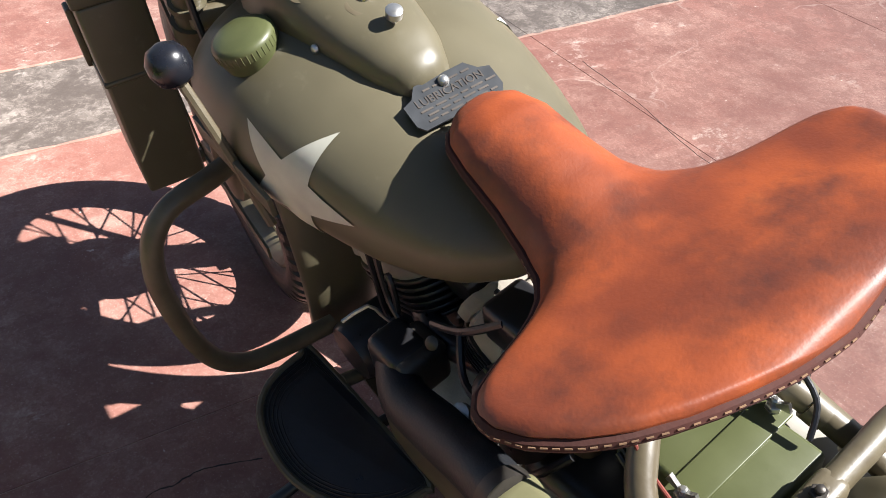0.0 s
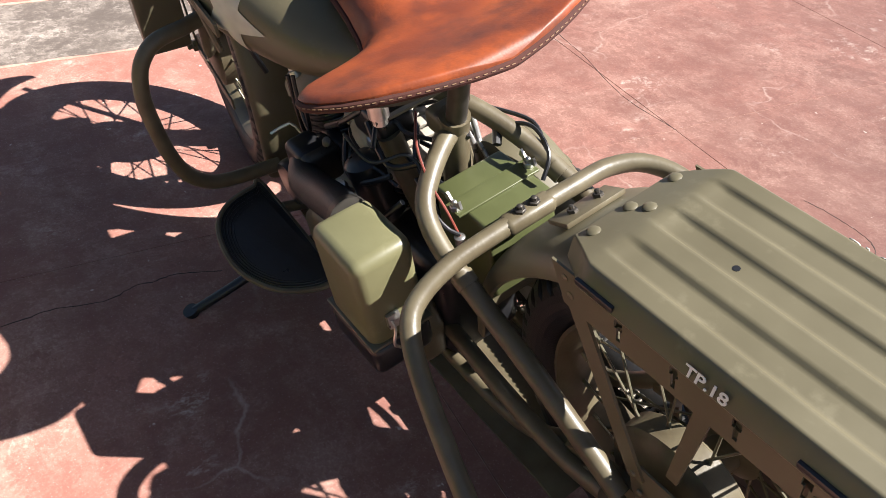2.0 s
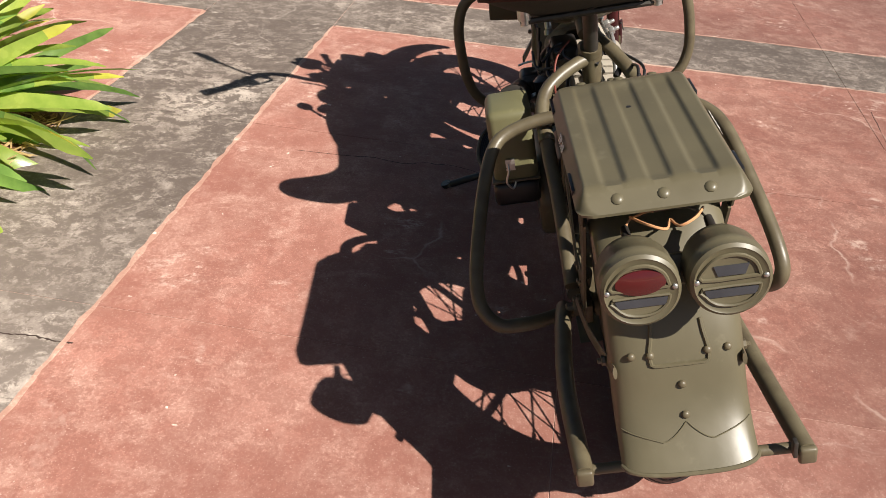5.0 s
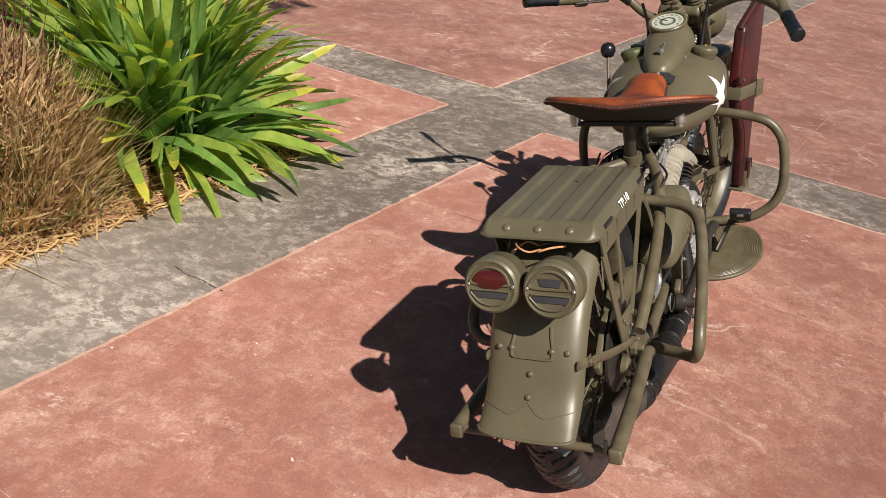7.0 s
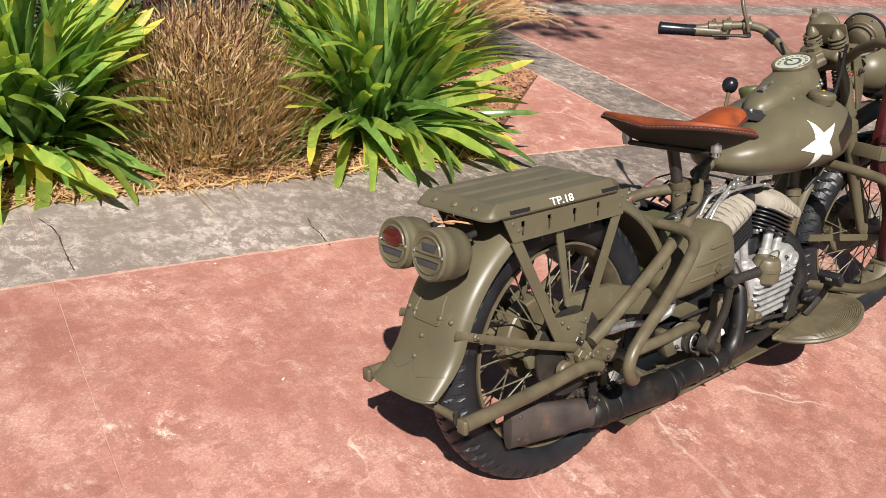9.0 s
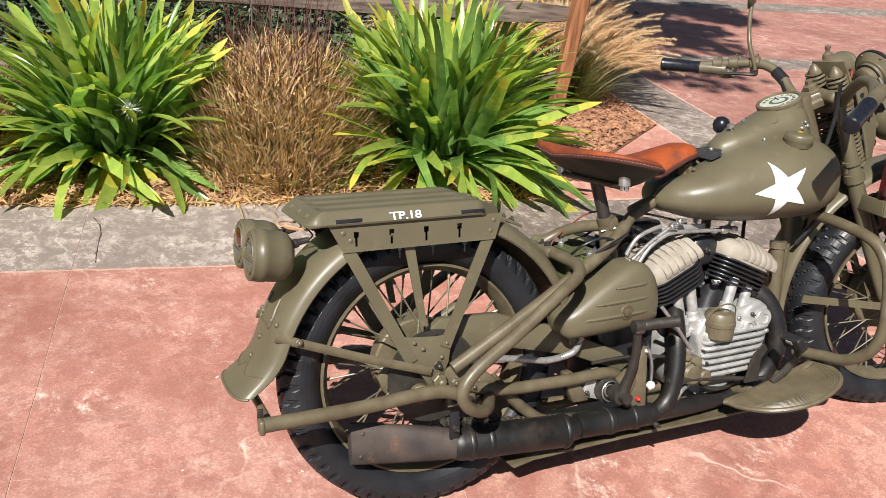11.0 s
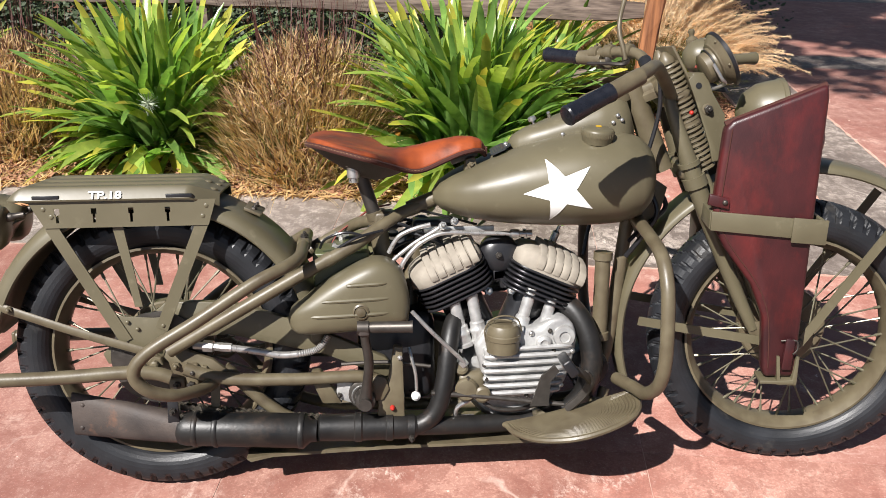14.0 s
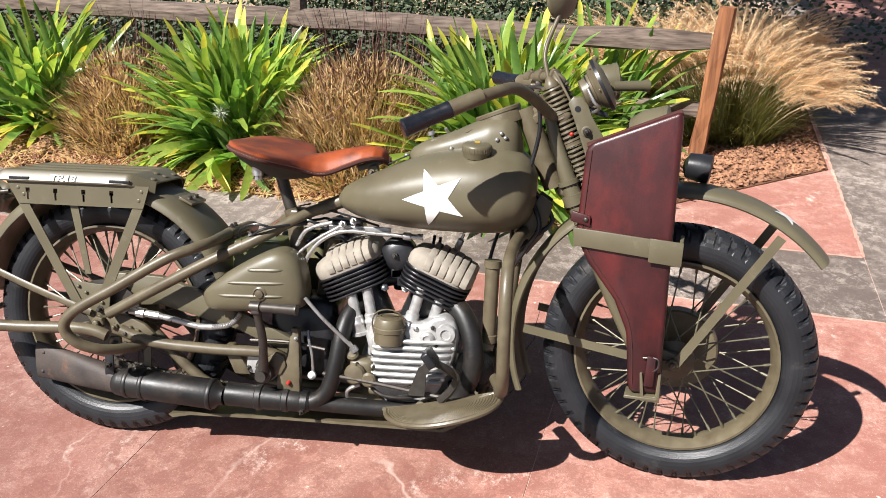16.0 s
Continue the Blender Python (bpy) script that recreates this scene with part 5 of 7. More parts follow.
for (x0, z0), (x1, z1) in (((0.682, 0.326), (0.658, 0.430)), ((0.718, 0.335), (0.697, 0.448)), ((0.803, 0.345), (0.836, 0.458)), ((0.850, 0.322), (0.884, 0.434))):
    a, b = Vector((x0, -0.096, z0)), Vector((x1, -0.094, z1))
    d = (b - a).normalized()
    part("tappet_tube", lathe([(0.021, 0), (0.021, 0.008), (0.018, 0.010), (0.018, 0.026), (0.0195, 0.028), (0.0195, 0.034), (0.0172, 0.037), (0.0172, 0.048), (0.0135, 0.052), (0.0135, (b - a).length)], a, d, 20), TAPPET, bike, "bright valve tappet tube")
part("intake_manifold", tube([(0.70, 0.02, 0.44), (0.765, 0.04, 0.452), (0.83, 0.02, 0.44)], 0.02, 12, 4), BLACK, bike)
part("carburettor", block((0.765, 0.085, 0.445), (0.06, 0.07, 0.07), 0.012), DARKSTEEL, bike)
part("generator", lathe([(0.03, -0.085), (0.048, -0.082), (0.05, -0.075), (0.05, 0.075), (0.046, 0.085)], (0.975, 0, 0.255), (0, 1, 0), 28), BLACK, bike, "black cylindrical generator")
part("horn_pipe", lathe([(0.022, 0), (0.022, 0.018), (0.018, 0.02), (0.018, 0.19), (0.022, 0.192), (0.022, 0.21)], (1.005, -0.06, 0.32), (0.02, 0, 1), 16), OLIVE_WORN, bike)

# ---- exhaust ----
part("rear_exhaust_pipe", tube([(0.69, -0.050, 0.41), (0.658, -0.092, 0.385), (0.642, -0.125, 0.335), (0.630, -0.142, 0.255), (0.607, -0.145, 0.185), (0.560, -0.146, 0.155), (0.48, -0.146, 0.155), (0.36, -0.145, 0.162)], 0.0215, 16, 6), EXHAUST, bike, "black exhaust pipe from the rear cylinder")
part("front_exhaust_pipe", tube([(0.895, -0.055, 0.425), (0.940, -0.088, 0.395), (0.968, -0.110, 0.335), (0.972, -0.12, 0.265), (0.945, -0.11, 0.19), (0.88, -0.10, 0.148), (0.76, -0.11, 0.140), (0.64, -0.13, 0.148), (0.57, -0.143, 0.155)], [0.026, 0.026, 0.026, 0.025, 0.023, 0.0215, 0.0215, 0.0215, 0.0215], 16, 6), EXHAUST, bike, "black exhaust pipe from the front cylinder")
muffler = part("muffler", lathe([(0.024, 0.36), (0.026, 0.345), (0.036, 0.335), (0.0385, 0.33), (0.0385, 0.07), (0.035, 0.055), (0.030, 0.05)], (-0.015, -0.122, 0.168), (1, -0.083, -0.03), 30), EXHAUST, bike, "black cylindrical muffler with a rusty fishtail")
for h in (0.32, 0.13, 0.085):
    part("muffler_band", lathe([(0.0395, h), (0.041, h + 0.003), (0.041, h + 0.009), (0.0395, h + 0.012)], (-0.015, -0.122, 0.168), (1, -0.083, -0.03), 30), EXHAUST, muffler)
part("pipe_sleeve", lathe([(0.024, 0.0), (0.030, 0.004), (0.0305, 0.080), (0.0330, 0.083), (0.0330, 0.096), (0.0300, 0.099), (0.0285, 0.150), (0.0310, 0.153), (0.0310, 0.166), (0.0275, 0.169), (0.0265, 0.215), (0.0225, 0.222)], (0.345, -0.146, 0.162), (1, 0, -0.03), 28), EXHAUST, bike, "sooty stepped sleeve between muffler and pipes")
clampP = part("pipe_clamp", rod((0.545, -0.146, 0.1555), (0.561, -0.146, 0.1555), 0.0275, 20), EXHAUST, bike)
part("clamp_bolt", bolt((0.553, -0.172, 0.140), (0, -1, 0), 0.007, 0.010), DARKSTEEL, clampP)
loops = []
for f in range(9):
    t = f / 8
    hz, hy = 0.032 + 0.018 * t ** 0.7, 0.032 * (1 - t) + 0.013 * t
    c = Vector((0.045 - 0.240 * t, -0.127 + 0.020 * t, 0.168 + 0.036 * t))
    loops.append([c + Vector((0, hy * math.copysign(abs(math.cos(a)) ** 0.8, math.cos(a)), hz * math.copysign(abs(math.sin(a)) ** 0.8, math.sin(a)))) for a in (2 * math.pi * k / 20 for k in range(20))])
part("fishtail", rings(bmesh.new(), loops), RUST, muffler, "flattened rusty fishtail exhaust tip")
for x, z in ((-0.170, 0.228), (-0.175, 0.176)):
    part("fishtail_rivet", rivet((x, -0.121, z), (0, -1, 0), 0.005, 0.004), RUST, muffler)
part("muffler_hanger", plate([(0.105, 0.20), (0.125, 0.20), (0.128, 0.27), (0.110, 0.27)], -0.112, -0.106), OLIVE_WORN, bike, smooth=False)

# ---- drive side details ----
guard = part("chain_guard", plate([(-0.02, 0.418), (0.02, 0.452), (0.155, 0.447), (0.30, 0.400), (0.50, 0.305), (0.525, 0.275), (0.50, 0.258), (0.36, 0.318), (0.15, 0.372), (0.02, 0.362)], -0.098, -0.076, bevel=0.004), OLIVE, bike, "long olive chain guard")
part("guard_tail", plate([(-0.125, 0.335), (-0.115, 0.312), (-0.085, 0.31), (0.0, 0.378), (0.0, 0.42), (-0.05, 0.415)], -0.094, -0.08, bevel=0.002), OLIVE, guard)
chain = None
n_links = 34
for i in range(n_links):
    t0 = i / n_links
    p = Vector((0.03 + 0.47 * t0, -0.110, 0.214 - 0.058 * t0 - 0.006 * math.sin(math.pi * t0)))
    d = Vector((0.47, 0, -0.058 - 0.006 * math.pi * math.cos(math.pi * t0))).normalized()
    off = 0.0085 if i % 2 else 0.0062
    bm = bmesh.new()
    for sy in (-off, off):
        lathe([(0.0078, 0), (0.0078, 0.0018)], p - d * 0.0069 + Vector((0, sy, 0)), (0, 1, 0), 10, bm)
        lathe([(0.0078, 0), (0.0078, 0.0018)], p + d * 0.0069 + Vector((0, sy, 0)), (0, 1, 0), 10, bm)
        block(p + Vector((0, sy + 0.0009, 0)), (0.0138, 0.0018, 0.0105), m=Matrix.Rotation(math.atan2(-d.z, d.x), 4, "Y"), bm=bm)
    lathe([(0.0042, -0.008), (0.0042, 0.008)], p + d * 0.0069, (0, 1, 0), 10, bm)
    if chain is None:
        chain = part("drive_chain", bm, CHAINM, bike, "greasy roller chain")
    else:
        part("link", bm, CHAINM, chain)
TOOL = [(0.290, 0.418), (0.299, 0.440), (0.358, 0.484), (0.418, 0.520), (0.472, 0.543), (0.508, 0.541), (0.538, 0.515), (0.553, 0.467), (0.553, 0.424), (0.538, 0.400), (0.430, 0.386), (0.330, 0.382), (0.300, 0.392)]
loops = []


def box_face(x, z):
    """The bulge of the tool box lid."""
    return float(np.interp(max(abs(x - 0.424) / 0.118, abs(z - 0.462) / 0.074), (0.3, 0.5, 0.70, 0.86, 0.95, 1.0), (-0.181, -0.180, -0.177, -0.170, -0.162, -0.150)))


for y, f in ((-0.088, 0.97), (-0.10, 1.0), (-0.150, 1.0), (-0.162, 0.95), (-0.170, 0.86), (-0.177, 0.70), (-0.180, 0.50), (-0.181, 0.3)):
    loops.append([(0.44 + (x - 0.44) * f, y, 0.462 + (z - 0.462) * f) for x, z in [(p.x, p.z) for p in spline([(a, 0, b) for a, b in TOOL + [TOOL[0]]], 4)[:-1]]])
toolbox = part("tool_box", rings(bmesh.new(), loops), OLIVE, bike, "teardrop olive tool box with pressed ribs")
for a, b in (((0.365, 0.462), (0.520, 0.467)), ((0.335, 0.428), (0.520, 0.434)), ((0.418, 0.496), (0.505, 0.500))):
    part("pressed_rib", tube([(a[0] + (b[0] - a[0]) * t, box_face(a[0] + (b[0] - a[0]) * t, a[1] + (b[1] - a[1]) * t) + 0.0015, a[1] + (b[1] - a[1]) * t) for t in (0, 0.1, 0.25, 0.5, 0.75, 0.9, 1)], [0.002, 0.0045, 0.005, 0.005, 0.005, 0.0045, 0.002], 8, 3), OLIVE, toolbox)
part("latch_knob", lathe([(0.018, -0.002), (0.018, 0.004), (0.0145, 0.006), (0.0135, 0.004), (0.0105, 0.004), (0.010, 0.009), (0.004, 0.011)], (0.448, -0.178, 0.438), (0, -1, 0), 18), OLIVE_WORN, toolbox)
part("kick_arm", tube([(0.452, -0.142, 0.232), (0.458, -0.158, 0.28), (0.462, -0.175, 0.335), (0.456, -0.186, 0.385), (0.455, -0.19, 0.412)], [0.016, 0.011, 0.0105, 0.010, 0.012], 12, 5), DARKSTEEL, bike, "worn kick starter arm")
part("kick_pedal", lathe([(0.014, -0.012), (0.014, 0.012), (0.0105, 0.014), (0.0125, 0.02), (0.0125, 0.098), (0.0135, 0.1), (0.0135, 0.105)], (0.452, -0.193, 0.416), (1, -0.06, 0), 18), DARKSTEEL, bike, "ribbed kick starter pedal")
part("kick_boss", lathe([(0.014, 0), (0.014, 0.02), (0.022, 0.022), (0.024, 0.03), (0.024, 0.046), (0.02, 0.048)], (0.452, -0.168, 0.230), (0, 1, 0), 18), DARKSTEEL, bike)
bm = bmesh.new()
tube([(0.448 + (0.010 + 0.0009 * k) * math.cos(k * 0.55), -0.128 - 0.0004 * k, 0.230 + (0.010 + 0.0009 * k) * math.sin(k * 0.55)) for k in range(24)], 0.002, 6, 2, bm)
part("clock_spring", bm, STEEL, bike)
gear_end = part("gear_end_plate", plate([(0.385, 0.215), (0.39, 0.272), (0.42, 0.282), (0.47, 0.268), (0.475, 0.215), (0.43, 0.200)], -0.112, -0.098, bevel=0.004), ALU, bike, "grey cast end plate of the gearbox")
for x, z in ((0.393, 0.225), (0.398, 0.262), (0.465, 0.222)):
    part("end_bolt", bolt((x, -0.112, z), (0, -1, 0), 0.006, 0.006), DARKSTEEL, gear_end)
part("kick_lobe", plate([(0.452, 0.262), (0.478, 0.285), (0.500, 0.276), (0.506, 0.250), (0.492, 0.225), (0.466, 0.222)], -0.128, -0.112, bevel=0.004), OLIVE_WORN, bike, "olive kick starter stop plate")
clampA = part("stay_clamp", block((0.074, -0.128, 0.287), (0.030, 0.022, 0.066), 0.006), OLIVE_WORN, bike, "bolted olive clamp behind the rear axle")
for x, z in ((0.078, 0.304), (0.072, 0.272)):
    part("clamp_bolt", bolt((x, -0.139, z), (0, -1, 0), 0.0095, 0.009), DARKSTEEL, clampA)
clampB = part("stay_clamp", block((0.040, -0.124, 0.272), (0.036, 0.020, 0.030), 0.005), OLIVE_WORN, bike)
part("clamp_bolt", bolt((0.040, -0.134, 0.271), (0, -1, 0), 0.009, 0.008), DARKSTEEL, clampB)
part("clamp_bolt", bolt((0.100, -0.124, 0.271), (0, -1, 0), 0.008, 0.014), DARKSTEEL, clampA)
part("guard_lug", lathe([(0.022, 0), (0.022, 0.012), (0.018, 0.016), (0.006, 0.017)], (-0.041, -0.122, 0.300), (0, -1, 0), 18), OLIVE_WORN, bike)
part("guard_lug_bolt", bolt((-0.041, -0.138, 0.300), (0, -1, 0), 0.010, 0.006), OLIVE_WORN, bike)
for p in ((0.001, -0.120, 0.359), (0.002, -0.122, 0.324)):
    part("stud_nut", bolt(p, (0, -1, 0), 0.011, 0.012), DARKSTEEL, bike)
    part("stud", rod(p, (p[0], p[1] - 0.019, p[2]), 0.0045, 10), STEEL, bike)
part("stay_sleeve", rod((0.110, -0.112, 0.287), (0.150, -0.110, 0.283), 0.0185, 18), OLIVE_WORN, bike)
part("stay_lug", plate([(0.330, 0.282), (0.352, 0.285), (0.372, 0.255), (0.400, 0.205), (0.355, 0.205), (0.338, 0.245)], -0.116, -0.088, bevel=0.005), OLIVE_WORN, bike, "cast frame lug above the chain")
part("muffler_strap", plate([(0.018, 0.188), (0.044, 0.188), (0.042, 0.255), (0.020, 0.255)], -0.152, -0.146, bevel=0.002), BLACK, bike)
part("strap_bolt", bolt((0.031, -0.152, 0.218), (0, -1, 0), 0.008, 0.010), DARKSTEEL, bike)
part("clutch_link", tube([(0.40, -0.118, 0.300), (0.50, -0.122, 0.303), (0.60, -0.13, 0.292)], 0.0045, 8, 4), DARKSTEEL, bike)
part("lever_stud", bolt((0.531, -0.150, 0.322), (0, -1, 0), 0.006, 0.005), STEEL, bike)
part("stop_wire", tube([(0.568, -0.128, 0.232), (0.566, -0.13, 0.275), (0.558, -0.128, 0.31), (0.552, -0.12, 0.335)], 0.004, 8, 4), STEEL, bike)
part("gear_case", block((0.525, -0.005, 0.297), (0.18, 0.15, 0.215), 0.03), BLACK, bike, "dark oily gearbox case")
part("gear_cover", lathe([(0.034, 0), (0.034, 0.014), (0.03, 0.016), (0.014, 0.017)], (0.448, -0.108, 0.228), (0, -1, 0), 24), DARKSTEEL, bike)
bracket2 = part("brake_bracket", plate([(0.478, 0.178), (0.540, 0.173), (0.539, 0.235), (0.537, 0.345), (0.518, 0.348), (0.504, 0.272), (0.482, 0.235)], -0.150, -0.125, bevel=0.004), OLIVE_WORN, bike, "tapered olive lever bracket")
part("grease_nipple", rivet((0.512, -0.150, 0.205), (0, -1, 0), 0.006, 0.012), RED_BIT, bracket2)
intake = part("air_intake", lathe([(0.004, 0.026), (0.020, 0.025), (0.036, 0.020), (0.044, 0.012), (0.046, 0.002), (0.045, -0.03), (0.030, -0.05)], (0.768, -0.042, 0.530), (0, -1, 0.12), 32), BLACK, bike, "black domed air intake cover between the cylinder heads")
part("intake_bolt", bolt((0.763, -0.068, 0.530), (0, -1, 0.12), 0.008, 0.008), DARKSTEEL, intake)
part("choke_lever", plate([(0.752, 0.470), (0.800, 0.474), (0.803, 0.497), (0.790, 0.492), (0.782, 0.455), (0.772, 0.455), (0.770, 0.490), (0.752, 0.494)], -0.062, -0.050, bevel=0.003), BLACK, bike, "black choke lever")
for x in (0.739, 0.792):
    part("manifold_nut", bolt((x, -0.072, 0.447), (0, -1, 0.3), 0.0105, 0.012), STEEL, bike)
for x, z, rad in ((0.905, 0.352, 0.026), (0.742, 0.322, 0.022), (0.858, 0.338, 0.018)):
    part("gear_boss", lathe([(rad, 0), (rad, 0.008), (rad - 0.003, 0.012), (rad * 0.5, 0.014), (rad * 0.45, 0.010), (0.004, 0.010)], (x, -0.126, z), (0, -1, 0), 24), ALU, cover)
for x, z in ((0.770, 0.332), (0.800, 0.338), (0.882, 0.318), (0.872, 0.366), (0.918, 0.27), (0.82, 0.212), (0.722, 0.29)):
    part("cover_screw", bolt((x, -0.128, z), (0, -1, 0), 0.0055, 0.006), DARKSTEEL, cover)
part("kick_collar", block((0.454, -0.192, 0.412), (0.025, 0.026, 0.028), 0.006), RUST, bike, "rusty clamp of the kick starter pedal")
for x, z in ((0.684, 0.214), (0.727, 0.258), (0.684, 0.262), (0.73, 0.212)):
    part("pump_bolt", bolt((x, -0.134, z), (0, -1, 0), 0.005, 0.007), DARKSTEEL, bike)
part("pump_pipe", tube([(0.688, -0.125, 0.205), (0.66, -0.13, 0.19), (0.66, -0.12, 0.165), (0.70, -0.10, 0.155)], 0.0055, 8, 5), STEEL, bike)
part("pump_pipe", tube([(0.72, -0.13, 0.20), (0.75, -0.135, 0.185), (0.80, -0.13, 0.18), (0.86, -0.11, 0.185)], 0.005, 8, 5), DARKSTEEL, bike)
pump = part("oil_pump", block((0.692, -0.112, 0.243), (0.066, 0.05, 0.062), 0.016), OLIVE_WORN, bike, "worn olive oil pump housing")
part("pump_boss", lathe([(0.027, 0), (0.027, 0.016), (0.022, 0.022), (0.010, 0.024)], (0.680, -0.130, 0.236), (0, -1, 0.1), 20), OLIVE_WORN, pump)
part("pump_boss", lathe([(0.019, 0), (0.019, 0.020), (0.014, 0.024)], (0.716, -0.130, 0.226), (0, -1, 0), 18), OLIVE_WORN, pump)
part("pump_boss", lathe([(0.016, 0), (0.016, 0.018), (0.011, 0.022)], (0.668, -0.118, 0.276), (0.1, -0.8, 0.6), 18), OLIVE_WORN, pump)
part("oil_line", tube([(0.678, -0.136, 0.298), (0.640, -0.150, 0.340), (0.600, -0.163, 0.384), (0.558, -0.166, 0.432)], 0.0048, 10, 4), CABLE, bike, "bright oil pipe")
part("line_nut", bolt((0.679, -0.131, 0.292), (-0.6, 0, 0.75), 0.011, 0.016), STEEL, bike)
part("brake_rod", tube([(0.60, -0.150, 0.236), (0.72, -0.150, 0.222), (0.85, -0.155, 0.205), (0.90, -0.16, 0.2)], 0.006, 8, 4), DARKSTEEL, bike)
part("white_ball", lathe([(0.004, -0.01), (0.0105, -0.004), (0.0105, 0.004), (0.004, 0.01)], (0.566, -0.130, 0.222), (0, 1, 0), 14), WHITE, bike)
sheath = spline([(0.10, -0.126, 0.357), (0.145, -0.128, 0.353), (0.219, -0.128, 0.340), (0.268, -0.128, 0.330), (0.319, -0.126, 0.332), (0.351, -0.122, 0.341), (0.373, -0.112, 0.366)], 16)
part("speedo_cable", tube(sheath, [(0.0082 if k % 2 else 0.0070) if k > 58 else 0.0080 for k in range(len(sheath))], 10, 1), CABLE, bike, "silver speedometer cable sheath, ribbed towards one end")
part("cable_joint", lathe([(0.007, -0.022), (0.009, -0.020), (0.009, 0), (0.0135, 0.001), (0.0135, 0.022), (0.0095, 0.024), (0.0105, 0.04), (0.0105, 0.062)], (0.100, -0.126, 0.357), (1, -0.02, -0.10), 8), STEEL, bike)
for rad, pts in ((0.0052, [(0.528, -0.088, 0.478), (0.536, -0.088, 0.503), (0.548, -0.088, 0.529), (0.575, -0.088, 0.560), (0.614, -0.088, 0.583), (0.652, -0.088, 0.590), (0.710, -0.088, 0.587), (0.790, -0.088, 0.584)]),
                 (0.0046, [(0.496, -0.086, 0.503), (0.517, -0.087, 0.524), (0.530, -0.088, 0.537), (0.569, -0.088, 0.567), (0.608, -0.088, 0.590), (0.631, -0.088, 0.604)]),
                 (0.0052, [(0.512, -0.080, 0.545), (0.528, -0.084, 0.574), (0.544, -0.086, 0.589), (0.576, -0.088, 0.602), (0.606, -0.088, 0.609)])):
    part("control_cable", tube(pts, rad, 10, 6), CABLE, bike, "silver sheathed control cable")
part("cable_end", lathe([(0.007, 0), (0.010, 0.003), (0.010, 0.020), (0.007, 0.022), (0.007, 0.036), (0.009, 0.038), (0.009, 0.05)], (0.785, -0.088, 0.584), (1, 0, -0.03), 10), STEEL, bike)
part("cable_strap", block((0.672, -0.070, 0.594), (0.16, 0.006, 0.013), 0.002), TAPPET, bike, "bright flat throttle link")
for p in ((0.633, -0.088, 0.605), (0.66, -0.082, 0.613)):
    part("cable_fitting", bolt(p, (0, -1, 0.3), 0.010, 0.012), STEEL, bike)
INSET["y"] = 0.0
part("primary_cover", plate([(0.44, 0.29), (0.47, 0.345), (0.53, 0.37), (0.62, 0.355), (0.72, 0.335), (0.80, 0.325), (0.85, 0.285), (0.85, 0.22), (0.80, 0.185), (0.62, 0.165), (0.50, 0.17), (0.45, 0.215)], 0.095, 0.145, bevel=0.016, seg=3), OLIVE, bike, "olive pressed primary chain cover")


def footboard(s):
    bm = bmesh.new()
    pts = [(0.758, 0.152), (0.768, 0.190), (0.81, 0.245), (0.88, 0.281), (0.95, 0.287), (1.02, 0.268), (1.055, 0.226), (1.062, 0.165), (1.05, 0.145), (0.78, 0.140)]
    pts = [(p.x, p.y) for p in spline([(a, b, 0) for a, b in pts + [pts[0]]], 4)[:-1]]

    def lay(x, y, h):
        f = max(0.0, (x - 0.76) / 0.30)
        return (0.91 + (x - 0.91) * 0.93, s * y, 0.166 + 0.066 * f ** 1.3 + h)

    rings(bm, [[lay(x, y, -0.012) for x, y in pts], [lay(x, y, 0.0) for x, y in pts]])
    # the left board and its ridges are black: their shade is in the colour
    board = part("footboard", bm, OLIVE_WORN if s < 0 else BLACK, bike, "half-round olive footboard with ribbed rubber mat", smooth=False)
    part("board_rim", tube([lay(x, y, -0.004) for x, y in pts + [pts[0]]], 0.0065, 8, 1), OLIVE_WORN, board)
    for k in range(17):
        f = 0.94 - 0.052 * k
        ring = [(0.912 + (x - 0.912) * f, 0.19 + (y - 0.19) * f) for x, y in pts]
        part("mat_ridge", tube([lay(x, y, 0.0004) for x, y in ring + [ring[0]]], 0.0020, 6, 1), OLIVE_WORN if s < 0 else BLACK, board)
    return board


footboard(-1)
footboard(1)
for s in (-1, 1):
    part("board_bracket", rod((0.85, s * 0.05, 0.15), (0.85, s * 0.14, 0.175), 0.012), OLIVE_WORN, bike)
    part("board_bracket", rod((0.98, s * 0.05, 0.17), (0.98, s * 0.14, 0.205), 0.012), OLIVE_WORN, bike)
part("brake_pedal", tube([(0.90, -0.16, 0.20), (0.93, -0.175, 0.235), (0.945, -0.19, 0.275), (0.93, -0.2, 0.30)], 0.010, 8, 4, flat=0.6), DARKSTEEL, bike)
pad = part("pedal_pad", block((0.885, -0.230, 0.330), (0.022, 0.062, 0.040), 0.005, m=Matrix.Rotation(radians(-35), 4, "Y")), BLACK, bike, "dark square brake pedal pad with a slot")
part("pad_slot", block((0.878, -0.230, 0.3355), (0.022, 0.020, 0.012), 0.003, m=Matrix.Rotation(radians(-35), 4, "Y")), STEEL, pad)
part("pedal_arm", tube([(0.945, -0.19, 0.275), (0.925, -0.215, 0.300), (0.892, -0.230, 0.322)], 0.009, 8, 4, flat=0.6), DARKSTEEL, bike)
part("heel_shield", plate([(0.82, 0.205), (0.845, 0.275), (0.875, 0.30), (0.885, 0.285), (0.865, 0.26), (0.862, 0.205)], -0.150, -0.143), DARKSTEEL, bike)
part("side_stand", tube([(0.90, 0.08, 0.16), (0.915, 0.18, 0.152), (0.935, 0.30, 0.124), (0.954, 0.389, 0.099)], 0.010, 10, 4), BLACK, bike, "dark side stand resting on the concrete")
